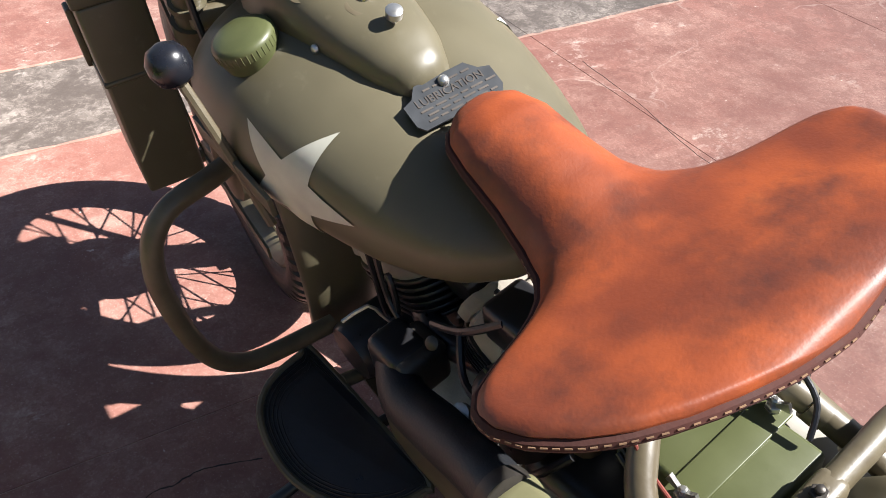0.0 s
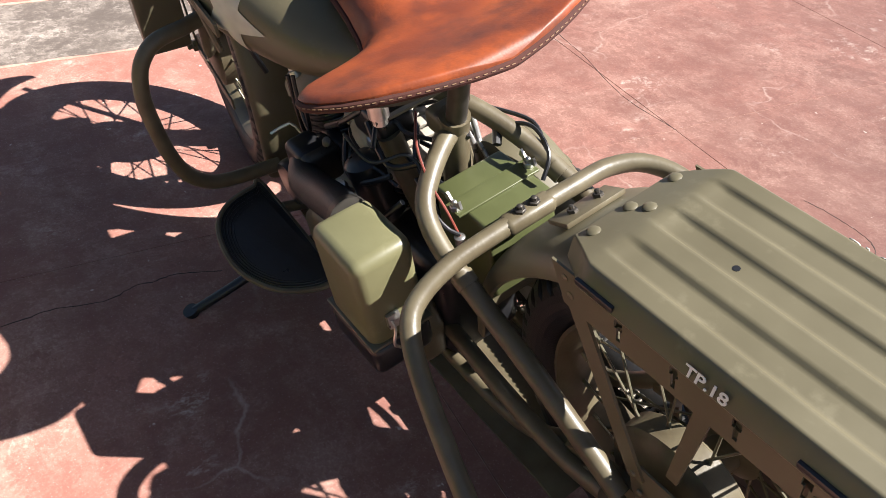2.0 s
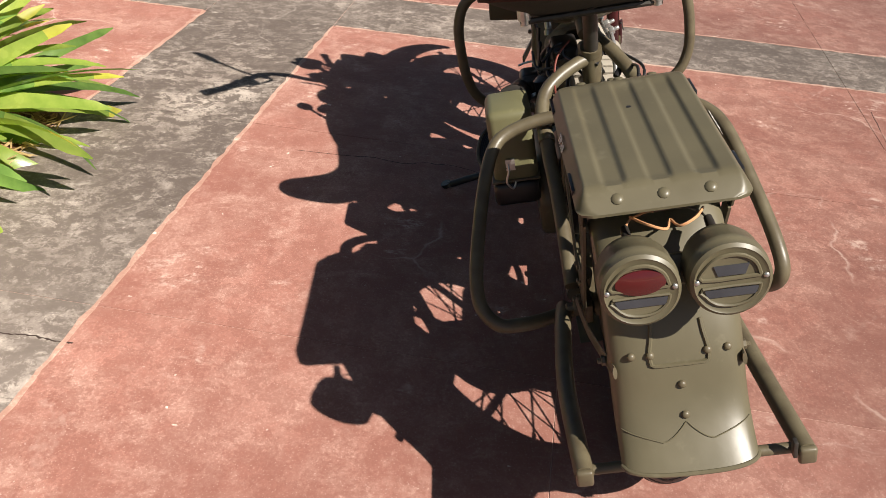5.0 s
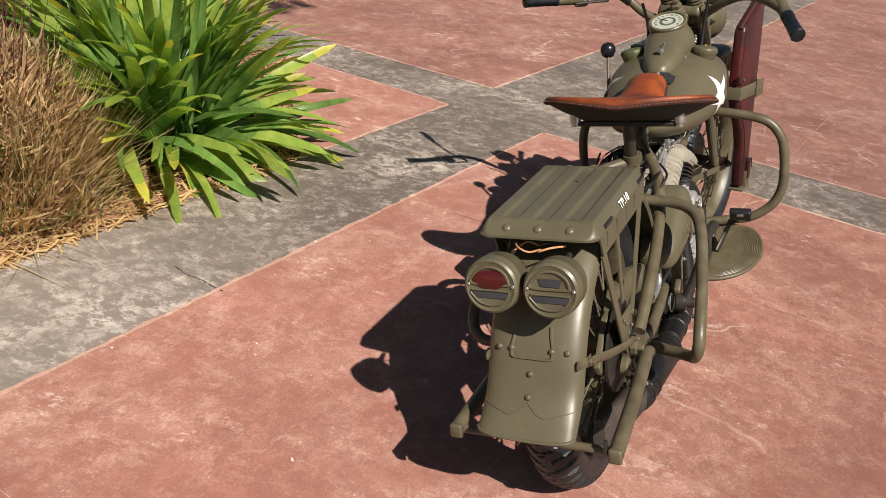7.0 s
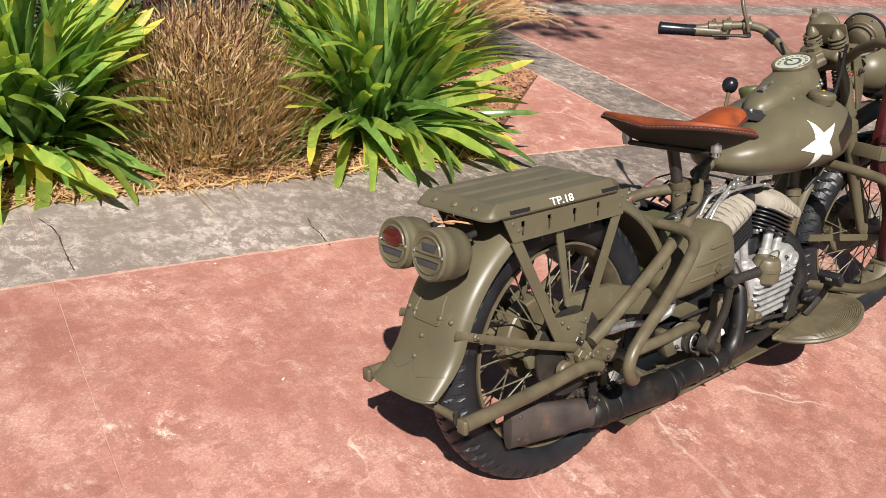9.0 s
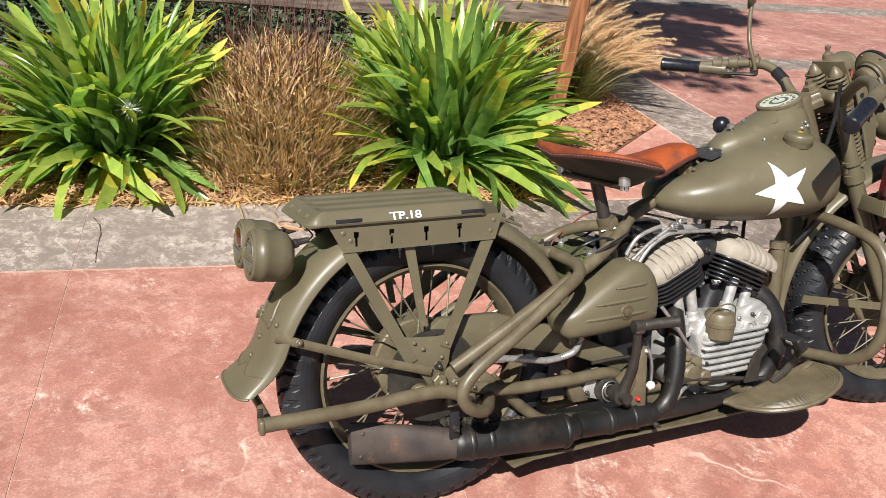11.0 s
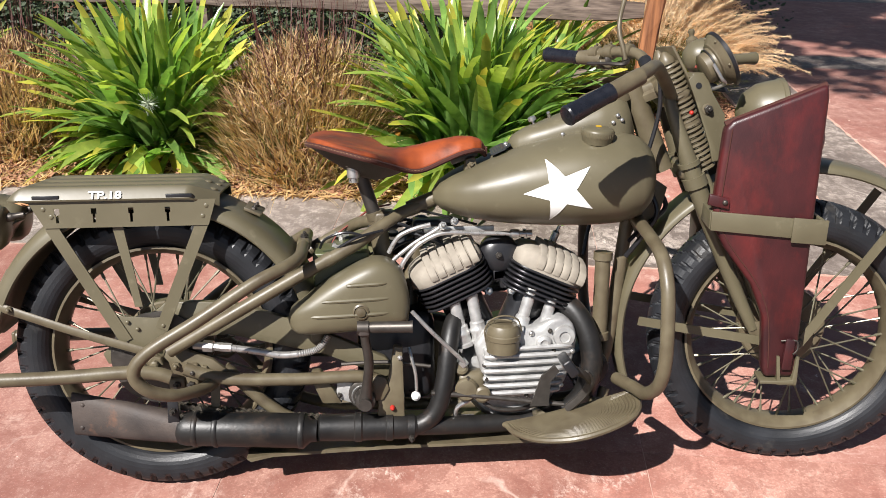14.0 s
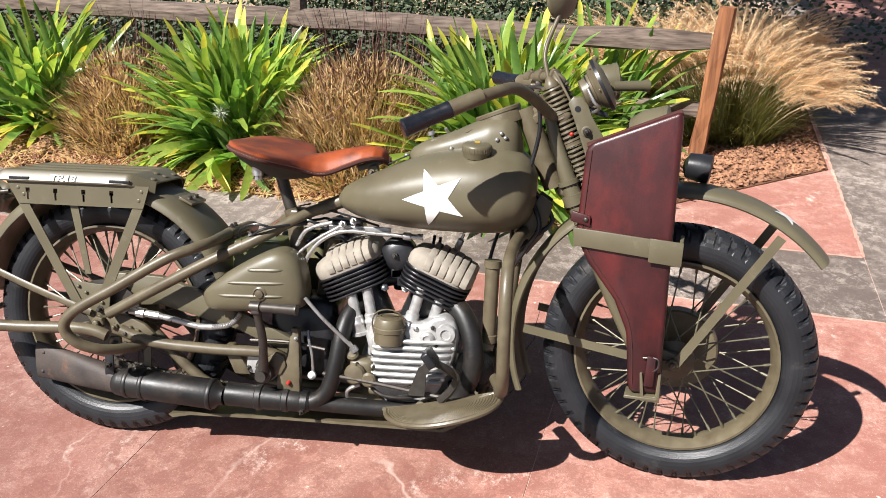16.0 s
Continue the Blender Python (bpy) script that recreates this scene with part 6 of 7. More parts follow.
part("stand_shoe", lathe([(0.016, -0.006), (0.016, 0.006)], (0.955, 0.396, 0.1005), (0, 0.230, 0.973), 14), BLACK, bike)
LEFT_GUARD = [(1.085, 0.02, 0.618), (1.070, 0.10, 0.612), (1.055, 0.175, 0.612), (1.048, 0.235, 0.612), (1.046, 0.270, 0.588), (1.045, 0.288, 0.550), (1.045, 0.296, 0.50), (1.045, 0.294, 0.41), (1.045, 0.281, 0.347), (1.045, 0.255, 0.308), (1.045, 0.21, 0.282), (1.04, 0.10, 0.262)]
FRONT_GUARD = [(1.085, -0.02, 0.610), (1.075, -0.10, 0.604), (1.065, -0.20, 0.594), (1.061, -0.28, 0.574), (1.060, -0.320, 0.532), (1.060, -0.334, 0.48), (1.060, -0.336, 0.39), (1.060, -0.323, 0.335), (1.058, -0.295, 0.295), (1.052, -0.24, 0.262), (1.045, -0.18, 0.254), (1.03, -0.10, 0.245)]
for s in (-1, 1):
    part("front_guard_bar", tube(FRONT_GUARD if s < 0 else LEFT_GUARD, 0.0145, 14, 6), OLIVE_WORN, bike, "bent olive tube leg guard")
part("shift_gate", plate([(0.87, 0.668), (1.01, 0.708), (1.01, 0.733), (0.87, 0.693)], 0.170, 0.176, bevel=0.001), OLIVE_WORN, bike)
part("shift_lever", tube([(0.915, 0.166, 0.62), (0.94, 0.174, 0.72), (0.973, 0.181, 0.803)], 0.006, 8, 4), OLIVE_WORN, bike)
part("shift_knob", lathe([(0.008, -0.024), (0.018, -0.018), (0.0235, -0.004), (0.023, 0.008), (0.016, 0.019), (0.004, 0.0235)], (0.979, 0.183, 0.820), (0.3, 0.0, 1), 24), GRIP, bike, "glossy black ball shift knob")

# ---- front fork (turned a little to the right) ----
for s in (-1, 1):
    leg = steered(part("fork_leg", tube([(1.135, s * 0.055, 0.915), (1.165, s * 0.075, 0.83), (1.215, s * 0.078, 0.70), (1.30, s * 0.078, 0.50), (1.37, s * 0.078, 0.355)], [0.012, 0.015, 0.0215, 0.017, 0.013], 14, 6), OLIVE, bike, "tapered olive springer fork leg"))
    part("leg_collar", rod((1.208, s * 0.078, 0.715), (1.218, s * 0.078, 0.692), 0.0265, 18), OLIVE, leg)
    part("leg_collar", rod((1.195, s * 0.078, 0.748), (1.199, s * 0.078, 0.738), 0.025, 18), OLIVE, leg)
    steered(part("spring_leg", tube([(1.20, s * 0.042, 0.80), (1.28, s * 0.06, 0.62), (1.42, s * 0.066, 0.335)], [0.010, 0.012, 0.011], 10, 4), OLIVE, bike))
    steered(part("fork_rocker", plate([(1.355, 0.375), (1.385, 0.375), (1.485, 0.345), (1.485, 0.31), (1.45, 0.31), (1.36, 0.345)], s * 0.082 - 0.005, s * 0.082 + 0.005, bevel=0.002), OLIVE_WORN, bike))
    a, b = Vector((1.140, s * 0.042, 0.962)), Vector((1.238, s * 0.046, 0.728))
    d = (b - a).normalized()
    s1 = d.orthogonal().normalized()
    s2 = d.cross(s1)
    turns, per = 22, 12
    bm = tube([a + (b - a) * (k / (turns * per)) + 0.0235 * (math.cos(2 * math.pi * k / per) * s1 + math.sin(2 * math.pi * k / per) * s2) for k in range(turns * per + 1)], 0.0040, 6, 1)
    spring = steered(part("fork_spring", bm, OLIVE_WORN, bike, "exposed olive coil fork spring"))
    part("spring_rod", rod(a, b, 0.010, 10), OLIVE_WORN, spring)
    part("spring_cap", lathe([(0.018, -0.004), (0.018, 0.004), (0.013, 0.012), (0.008, 0.02), (0.003, 0.024)], a, -d, 16), OLIVE_WORN, spring)
    part("spring_stop", rod(a + (b - a) * 0.55, a + (b - a) * 0.6, 0.026, 14), OLIVE_WORN, spring)
steered(part("fork_crown", block((1.155, 0, 0.90), (0.075, 0.135, 0.035), 0.012, m=Matrix.Rotation(radians(22), 4, "Y")), OLIVE_WORN, bike, "olive fork top bracket"))
steered(part("lower_crown", block((1.205, 0, 0.715), (0.07, 0.17, 0.03), 0.01, m=Matrix.Rotation(radians(22), 4, "Y")), OLIVE_WORN, bike))
part("head_tube", rod((1.070, 0, 0.905), (1.150, 0, 0.715), 0.026, 18), OLIVE_WORN, bike)
stem = steered(part("stem_nut", lathe([(0.034, -0.012), (0.036, -0.004), (0.036, 0.004), (0.028, 0.010), (0.027, 0.020), (0.023, 0.024), (0.023, 0.030), (0.018, 0.033), (0.018, 0.044), (0.010, 0.048), (0.010, 0.058), (0.005, 0.061)], (1.118, 0, 0.893), (-0.45, 0, 0.89), 6), OLIVE_WORN, bike, "stack of olive nuts on the steering stem"))
YOKE = [(1.172, 0.920), (1.183, 0.934), (1.205, 0.934), (1.219, 0.917), (1.228, 0.893), (1.259, 0.844), (1.262, 0.800), (1.256, 0.745), (1.236, 0.740), (1.228, 0.775), (1.212, 0.819), (1.189, 0.880)]
yoke = part("lamp_bracket", plate(YOKE, -0.085, -0.079, bevel=0.002), OLIVE, bike, "olive lamp bracket plate with a hole and a bolt")
part("bracket_fold", plate([(1.176, 0.926), (1.184, 0.936), (1.206, 0.936), (1.219, 0.918), (1.216, 0.915), (1.204, 0.932), (1.185, 0.932), (1.179, 0.924)], -0.081, 0.045, bevel=0.001), OLIVE, yoke)
part("bracket_cheek", plate([(a, b) for a, b in YOKE], 0.040, 0.045, bevel=0.002), OLIVE, yoke)
part("cross_plate", plate([(1.135, 0.992), (1.141, 0.994), (1.212, 0.872), (1.206, 0.870)], -0.072, 0.034, bevel=0.0015), OLIVE_WORN, bike, "flat olive plate in front of the fork springs")
part("plate_washer", lathe([(0.0125, 0), (0.0125, 0.002), (0.009, 0.003)], (1.218, -0.085, 0.857), (0, -1, 0), 18), OLIVE_WORN, yoke)
part("plate_bolt", bolt((1.218, -0.087, 0.857), (0, -1, 0), 0.0095, 0.008), DARKSTEEL, yoke)
part("plate_hole", lathe([(0.0068, 0), (0.0068, 0.001)], (1.195, -0.0855, 0.908), (0, -1, 0), 14), BLACK, yoke, smooth=False)
part("red_tag", rivet((1.184, -0.079, 0.849), (0, -1, 0.2), 0.0052, 0.006), RED_BIT, yoke)
HORN_AT, HORN_AX = Vector((1.249, -0.077, 0.964)), Vector((0.87, -0.06, 0.48)).normalized()
horn = part("horn", lathe([(0.010, -0.050), (0.029, -0.049), (0.034, -0.045), (0.0345, -0.030), (0.039, -0.027), (0.040, -0.022), (0.046, -0.020), (0.048, -0.016), (0.054, -0.013), (0.056, -0.009), (0.061, -0.006), (0.0625, -0.004), (0.0625, 0.003), (0.059, 0.006), (0.050, 0.010), (0.030, 0.015), (0.008, 0.016)], HORN_AT, HORN_AX, 44), OLIVE_WORN, bike, "round olive horn with stepped ribs and a black gasket")
part("gasket", ring_lathe([(0.0612, -0.0045), (0.0652, -0.0045), (0.0652, 0.0035), (0.0612, 0.0035)], HORN_AT, HORN_AX, 44), BLACK, horn, "black gasket ring")
part("clamp_ring", ring_lathe([(0.0345, -0.031), (0.0395, -0.031), (0.0395, -0.0285), (0.0345, -0.0285)], HORN_AT, HORN_AX, 36), BLACK, horn)
part("trumpet", lathe([(0.0125, 0), (0.0125, 0.075), (0.0150, 0.088), (0.0150, 0.092), (0.0125, 0.092), (0.010, 0.05)], (1.275, -0.02, 0.962), (1, 0.38, 0.05), 20), OLIVE, horn, "short olive horn trumpet")
s1 = HORN_AX.orthogonal().normalized()
for k in range(6):
    t = 2 * math.pi * (k + 0.3) / 6
    part("horn_screw", rivet(HORN_AT + 0.0585 * (s1 * math.cos(t) + HORN_AX.cross(s1) * math.sin(t)) - HORN_AX * 0.009, -HORN_AX, 0.0028, 0.003), OLIVE_WORN, horn)
part("horn_clip", tube([HORN_AT + Vector((-0.035, -0.038, -0.010)), HORN_AT + Vector((-0.018, -0.044, -0.040)), HORN_AT + Vector((-0.006, -0.034, -0.052)), (1.230, -0.078, 0.900)], 0.004, 8, 5), STEEL, horn)
part("horn_foot", plate([(1.196, 0.930), (1.216, 0.918), (1.262, 0.902), (1.270, 0.890), (1.225, 0.898)], -0.079, -0.073, bevel=0.001), BLACK, horn)
steered(part("black_out_lamp", lathe([(0.01, -0.075), (0.045, -0.06), (0.064, -0.03), (0.070, 0.0), (0.072, 0.016), (0.0745, 0.018), (0.0745, 0.026), (0.070, 0.030), (0.03, 0.038)], (1.385, 0.01, 0.848), (0.96, 0, 0.05), 32), OLIVE, bike, "large domed olive blackout lamp"))
headlamp = part("headlamp", lathe([(0.006, -0.050), (0.022, -0.046), (0.034, -0.034), (0.041, -0.016), (0.043, 0.004), (0.043, 0.018), (0.046, 0.020), (0.046, 0.028), (0.042, 0.031), (0.02, 0.036)], (1.262, 0.062, 0.972), (0.97, 0.1, 0.1), 32), OLIVE, bike, "round olive headlamp shell with a knob on top")
part("lamp_knob", lathe([(0.014, -0.008), (0.014, 0.004), (0.009, 0.010), (0.006, 0.012), (0.006, 0.018), (0.0075, 0.020), (0.0075, 0.026), (0.004, 0.029)], (1.236, 0.075, 1.006), (-0.15, 0, 1), 16), OLIVE_WORN, headlamp)
part("headlamp_arm", rod((1.225, 0.043, 0.90), (1.258, 0.060, 0.935), 0.011), OLIVE_WORN, headlamp)
part("horn_wire", tube([(1.235, 0.02, 0.955), (1.222, -0.01, 0.962), (1.212, -0.03, 0.950), (1.216, -0.045, 0.940)], 0.003, 6, 4), COPPER, headlamp)
part("horn_wire", tube([(1.240, 0.015, 0.962), (1.225, -0.02, 0.972), (1.205, -0.035, 0.945)], 0.003, 6, 4), COPPER, headlamp)
steered(part("lamp_arm", tube([(1.24, 0, 0.80), (1.30, 0.0, 0.82), (1.35, 0.01, 0.84)], 0.014, 10, 4), OLIVE, bike))
steered(part("fender_lamp", lathe([(0.01, -0.05), (0.03, -0.04), (0.034, -0.01), (0.034, 0.012), (0.028, 0.016)], (1.50, 0.045, 0.775), (1, 0, -0.15), 24), BLACK, bike, "small black blackout marker lamp"))
fender = steered(part("front_fender", mudguard(1.468, 0.327, 0.418, 0.062, 0.022, 40, 200, 56), OLIVE, bike, "high narrow olive front mudguard"))
bm = bmesh.new()
pts = star_points(0.045, 90)


def on_front_fender(u, v):
    a = radians(58) - u / 0.42
    c = min(0.999, abs(v) / 0.062)
    rr = 0.418 - 0.022 * (1 - math.sqrt(1 - c ** (2 / 0.7)) ** 0.75) + 0.0015
    return (1.468 + rr * math.cos(a), v, 0.327 + rr * math.sin(a))


for k in range(10):
    a, b = pts[k], pts[(k + 1) % 10]
    grid2 = [[bm.verts.new(on_front_fender((a[1] * (1 - g) + b[1] * g) * i / 5, (a[0] * (1 - g) + b[0] * g) * i / 5)) for g in ([j / i for j in range(i + 1)] if i else [0])] for i in range(6)]
    for i in range(5):
        for j in range(len(grid2[i])):
            bm.faces.new((grid2[i][j], grid2[i + 1][j], grid2[i + 1][j + 1]))
            if j + 1 < len(grid2[i]):
                bm.faces.new((grid2[i][j], grid2[i + 1][j + 1], grid2[i][j + 1]))
bmesh.ops.remove_doubles(bm, verts=bm.verts, dist=2e-5)
part("star", bm, WHITE, fender, "white star on the front mudguard")
for s in (-1, 1):
    for a, b in (((1.105, 0.372), (1.47, 0.318)), ((1.475, 0.325), (1.678, 0.652)), ((1.30, 0.64), (1.375, 0.72))):
        d = Vector((b[0] - a[0], b[1] - a[1])).normalized() * 0.0105
        steered(part("fender_stay", plate([(a[0] - d.y, a[1] + d.x), (a[0] + d.y, a[1] - d.x), (b[0] + d.y, b[1] - d.x), (b[0] - d.y, b[1] + d.x)], s * 0.088, s * 0.092), OLIVE, bike, "flat olive mudguard stay", smooth=False))
    steered(part("axle_end", bolt((1.468, s * 0.09, 0.327), (0, s, 0), 0.014, 0.012), OLIVE_WORN, bike))

# ---- rifle scabbard on the right of the fork, ammunition box on the left ----
SCAB = [(1.248, 0.836), (1.262, 0.852), (1.448, 0.928), (1.452, 0.90), (1.448, 0.60), (1.446, 0.30), (1.440, 0.278), (1.378, 0.275), (1.372, 0.30), (1.362, 0.42), (1.330, 0.495), (1.268, 0.575), (1.240, 0.625), (1.236, 0.66)]
scab = steered(part("rifle_scabbard", plate(SCAB, -0.176, -0.140, bevel=0.010, seg=3), OXBLOOD, bike, "oxblood leather rifle scabbard strapped to the fork"))
part("scabbard_welt", tube([(x, -0.160, z) for x, z in [(1.250, 0.842), (1.448, 0.925)]], 0.0075, 8, 2), LEATHER_EDGE, scab)
part("scabbard_seam", tube([(x, -0.177, z) for x, z in ((1.262, 0.835), (1.250, 0.66), (1.256, 0.625), (1.282, 0.578), (1.342, 0.498), (1.374, 0.42), (1.384, 0.30))], 0.0014, 6, 3), LEATHER_EDGE, scab)
part("scabbard_strap", plate([(1.222, 0.674), (1.268, 0.664), (1.268, 0.688), (1.226, 0.698)], -0.184, -0.172, bevel=0.003), OXBLOOD, scab)
part("strap_stud", rivet((1.258, -0.184, 0.68), (0, -1, 0), 0.006, 0.005), DARKSTEEL, scab)
band = steered(part("scabbard_band", plate([(1.232, 0.618), (1.470, 0.598), (1.472, 0.642), (1.232, 0.660)], -0.185, -0.178, bevel=0.002), OLIVE, bike, "olive steel band round the scabbard"))
part("band_return", plate([(1.462, 0.600), (1.470, 0.600), (1.472, 0.642), (1.464, 0.642)], -0.180, -0.10, bevel=0.001), OLIVE, band)
part("band_return", plate([(1.230, 0.62), (1.237, 0.62), (1.237, 0.66), (1.230, 0.66)], -0.180, -0.09, bevel=0.001), OLIVE, band)
part("band_lap", plate([(1.40, 0.596), (1.472, 0.591), (1.474, 0.645), (1.402, 0.65)], -0.191, -0.186, bevel=0.001), OLIVE, band)
foot = steered(part("scabbard_foot", plate([(1.405, 0.262), (1.448, 0.262), (1.448, 0.33), (1.442, 0.33), (1.438, 0.275), (1.412, 0.275), (1.406, 0.33), (1.400, 0.33)], -0.184, -0.135, bevel=0.001), OLIVE, bike, "olive steel foot bracket under the scabbard"))
part("foot_tray", block((1.405, -0.158, 0.268), (0.075, 0.055, 0.008), 0.002), OLIVE, foot)
part("foot_strap", plate([(1.410, 0.30), (1.432, 0.30), (1.435, 0.372), (1.415, 0.375)], -0.188, -0.177, bevel=0.003), OXBLOOD, foot)
part("foot_buckle", tube([(1.405, -0.183, 0.368), (1.437, -0.186, 0.370), (1.440, -0.188, 0.35), (1.43, -0.192, 0.34)], 0.0022, 6, 4), DARKSTEEL, foot)
ammo = steered(part("ammunition_box", block((1.345, 0.163, 0.590), (0.16, 0.090, 0.31), 0.006), OLIVE, bike, "dark olive steel ammunition box on the fork"))
part("box_lid", block((1.345, 0.163, 0.755), (0.168, 0.098, 0.02), 0.004), OLIVE, ammo)
part("box_latch", block((1.355, 0.212, 0.67), (0.03, 0.010, 0.09), 0.003), OLIVE_WORN, ammo)
part("box_bead", block((1.345, 0.163, 0.63), (0.165, 0.095, 0.008), 0.003), OLIVE, ammo)

# ---- handlebars ----
part("handlebar", tube([(0.905, -0.346, 0.893), (0.96, -0.320, 0.918), (1.02, -0.265, 0.942), (1.056, -0.207, 0.950), (1.092, -0.145, 0.930), (1.125, -0.095, 0.900), (1.145, -0.055, 0.880), (1.150, 0.0, 0.872), (1.150, 0.055, 0.880), (1.154, 0.106, 0.903), (1.160, 0.152, 0.942), (1.153, 0.195, 0.974), (1.130, 0.240, 0.986), (1.085, 0.300, 0.984), (1.030, 0.364, 0.977)], 0.0135, 14, 6), OLIVE_WORN, bike, "swept olive handlebar")
for a, b in (((0.920, -0.340, 0.900), (0.836, -0.373, 0.862)), ((1.030, 0.364, 0.974), (0.966, 0.443, 0.983))):
    a, b = Vector(a), Vector(b)
    L_ = (b - a).length
    part("grip", lathe([(0.0155, -0.012), (0.0185, -0.01), (0.0185, 0.0), (0.0175, 0.004), (0.0180, L_ * 0.5), (0.0195, L_ - 0.008), (0.0205, L_ - 0.004), (0.018, L_), (0.006, L_ + 0.002)], a, (b - a), 22), GRIP, bike, "black handlebar grip")
    part("grip_sleeve", lathe([(0.0165, -0.085), (0.0170, -0.083), (0.0170, -0.01)], a, (b - a), 18), OLIVE_WORN, bike)
part("bar_collar", rod((1.161, 0.150, 0.940), (1.157, 0.180, 0.964), 0.0165, 14), BLACK, bike)
for x, y, z in ((1.070, 0.318, 0.983), (1.098, 0.284, 0.986), (1.132, 0.236, 0.987)):
    clamp = part("bar_clamp", lathe([(0.0150, -0.014), (0.0185, -0.012), (0.0185, 0.012), (0.0150, 0.014)], (x, y, z), (-0.62, 0.78, 0.0), 18), OLIVE_WORN, bike, "olive clamp on the handlebar")
    part("clamp_nut", bolt((x, y - 0.004, z + 0.015), (0.1, -0.5, 1), 0.0065, 0.006), OLIVE_WORN, clamp)
    part("clamp_ear", block((x - 0.006, y - 0.004, z - 0.020), (0.018, 0.018, 0.016), 0.004), DARKSTEEL, clamp)
part("switch_box", block((1.085, 0.292, 0.956), (0.034, 0.040, 0.024), 0.006), OLIVE_WORN, bike)
part("clutch_lever", tube([(1.128, 0.225, 0.962), (1.112, 0.215, 0.955), (1.085, 0.238, 0.957), (1.045, 0.30, 0.958)], [0.006, 0.006, 0.005, 0.004], 8, 5), DARKSTEEL, bike)
mirror = part("mirror_stem", tube([(1.122, 0.222, 0.966), (1.116, 0.226, 0.995), (1.108, 0.234, 1.03), (1.110, 0.244, 1.065), (1.125, 0.262, 1.11), (1.14, 0.275, 1.15)], 0.006, 10, 5), OLIVE_WORN, bike, "bent stem of a round mirror")
part("mirror_head", lathe([(0.01, -0.02), (0.04, -0.015), (0.056, -0.004), (0.058, 0.004), (0.054, 0.006)], (1.145, 0.285, 1.195), (-0.74, 0.66, 0.05), 28), OLIVE, mirror)
part("mirror_face", lathe([(0.053, 0.0062), (0.053, 0.0075)], (1.145, 0.285, 1.195), (-0.74, 0.66, 0.05), 28), MIRROR, mirror, smooth=False)
for k, pts in enumerate(([(1.10, -0.10, 0.94), (1.11, -0.085, 0.86), (1.09, -0.075, 0.76), (1.06, -0.06, 0.65)], [(1.10, 0.10, 0.94), (1.13, 0.09, 0.85), (1.10, 0.10, 0.72), (1.02, 0.10, 0.60), (0.99, 0.08, 0.50)], [(1.08, 0.03, 0.66), (1.10, -0.03, 0.60), (1.06, -0.06, 0.56)])):
    part("loom_cable", tube(pts, 0.005, 8, 5), BLACK, bike)

# ---- dark clutter round the engine's left side, with two added filler bodies ----
# added black drum: stands in for the shade over the pale head
part("filler_drum", lathe([(0.02, -0.06), (0.032, -0.055), (0.033, 0.05), (0.02, 0.06)], (0.615, 0.085, 0.47), (0.2, 0.1, 1), 20), BLACK, bike, "black filler drum added to darken the space below the tank")
# added black block: closes a lit gap in the cast shadow
part("gap_block", block((0.618, 0.045, 0.578), (0.095, 0.06, 0.055), 0.010), BLACK, bike)
part("tool_tube", rod((0.56, 0.03, 0.40), (0.58, 0.06, 0.58), 0.020), OLIVE_WORN, bike)
part("seat_clamp", block((0.505, 0, 0.615), (0.052, 0.048, 0.038), 0.010), OLIVE_WORN, bike)
for pts in ([(0.56, 0.08, 0.52), (0.60, 0.11, 0.50), (0.68, 0.10, 0.47), (0.72, 0.07, 0.50)], [(0.52, 0.09, 0.50), (0.55, 0.12, 0.46), (0.60, 0.12, 0.40), (0.66, 0.11, 0.36)], [(0.63, 0.07, 0.60), (0.68, 0.09, 0.56), (0.74, 0.09, 0.52)], [(0.50, 0.06, 0.57), (0.54, 0.09, 0.56), (0.60, 0.08, 0.60)]):
    part("loom_cable", tube(pts, 0.005, 8, 5), BLACK, bike)
part("fuel_valve", lathe([(0.008, 0), (0.008, 0.02), (0.013, 0.022), (0.013, 0.03), (0.006, 0.034)], (0.66, 0.11, 0.44), (0, 0.6, 0.8), 12), STEEL, bike)
part("primer_lever", tube([(0.863, 0.147, 0.467), (0.851, 0.113, 0.478), (0.838, 0.104, 0.462), (0.828, 0.098, 0.448)], 0.0028, 6, 2), STEEL, bike, "bright bent steel lever")
for pts in ([(0.860, 0.088, 0.560), (0.856, 0.090, 0.535), (0.852, 0.092, 0.498), (0.846, 0.094, 0.458), (0.832, 0.094, 0.448), (0.816, 0.093, 0.475), (0.814, 0.091, 0.510), (0.822, 0.088, 0.535), (0.834, 0.086, 0.520)], [(0.845, 0.085, 0.565), (0.838, 0.090, 0.53), (0.826, 0.094, 0.49), (0.80, 0.098, 0.47)]):
    part("loom_cable", tube(pts, 0.0042, 8, 5), BLACK, bike)
part("cover_bolt", lathe([(0.004, 0), (0.009, 0.001), (0.009, 0.004), (0.006, 0.006)], (0.737, 0.097, 0.493), (-0.2, 0.7, 0.7), 14), DARKSTEEL, bike)
part("fender_clip", plate([(0.196, 0.648), (0.231, 0.632), (0.233, 0.638), (0.198, 0.655)], -0.045, 0.045, bevel=0.001), OLIVE_WORN, bike)
for y in (-0.02, 0.02):
    part("clip_bolt", bolt((0.216, y, 0.646), (0.4, 0, 0.95), 0.007, 0.005), DARKSTEEL, bike)
part("neck_gusset", plate([(1.06, 0.62), (1.12, 0.70), (1.15, 0.68), (1.13, 0.60), (1.09, 0.55)], -0.045, -0.038, bevel=0.002), OLIVE, bike)
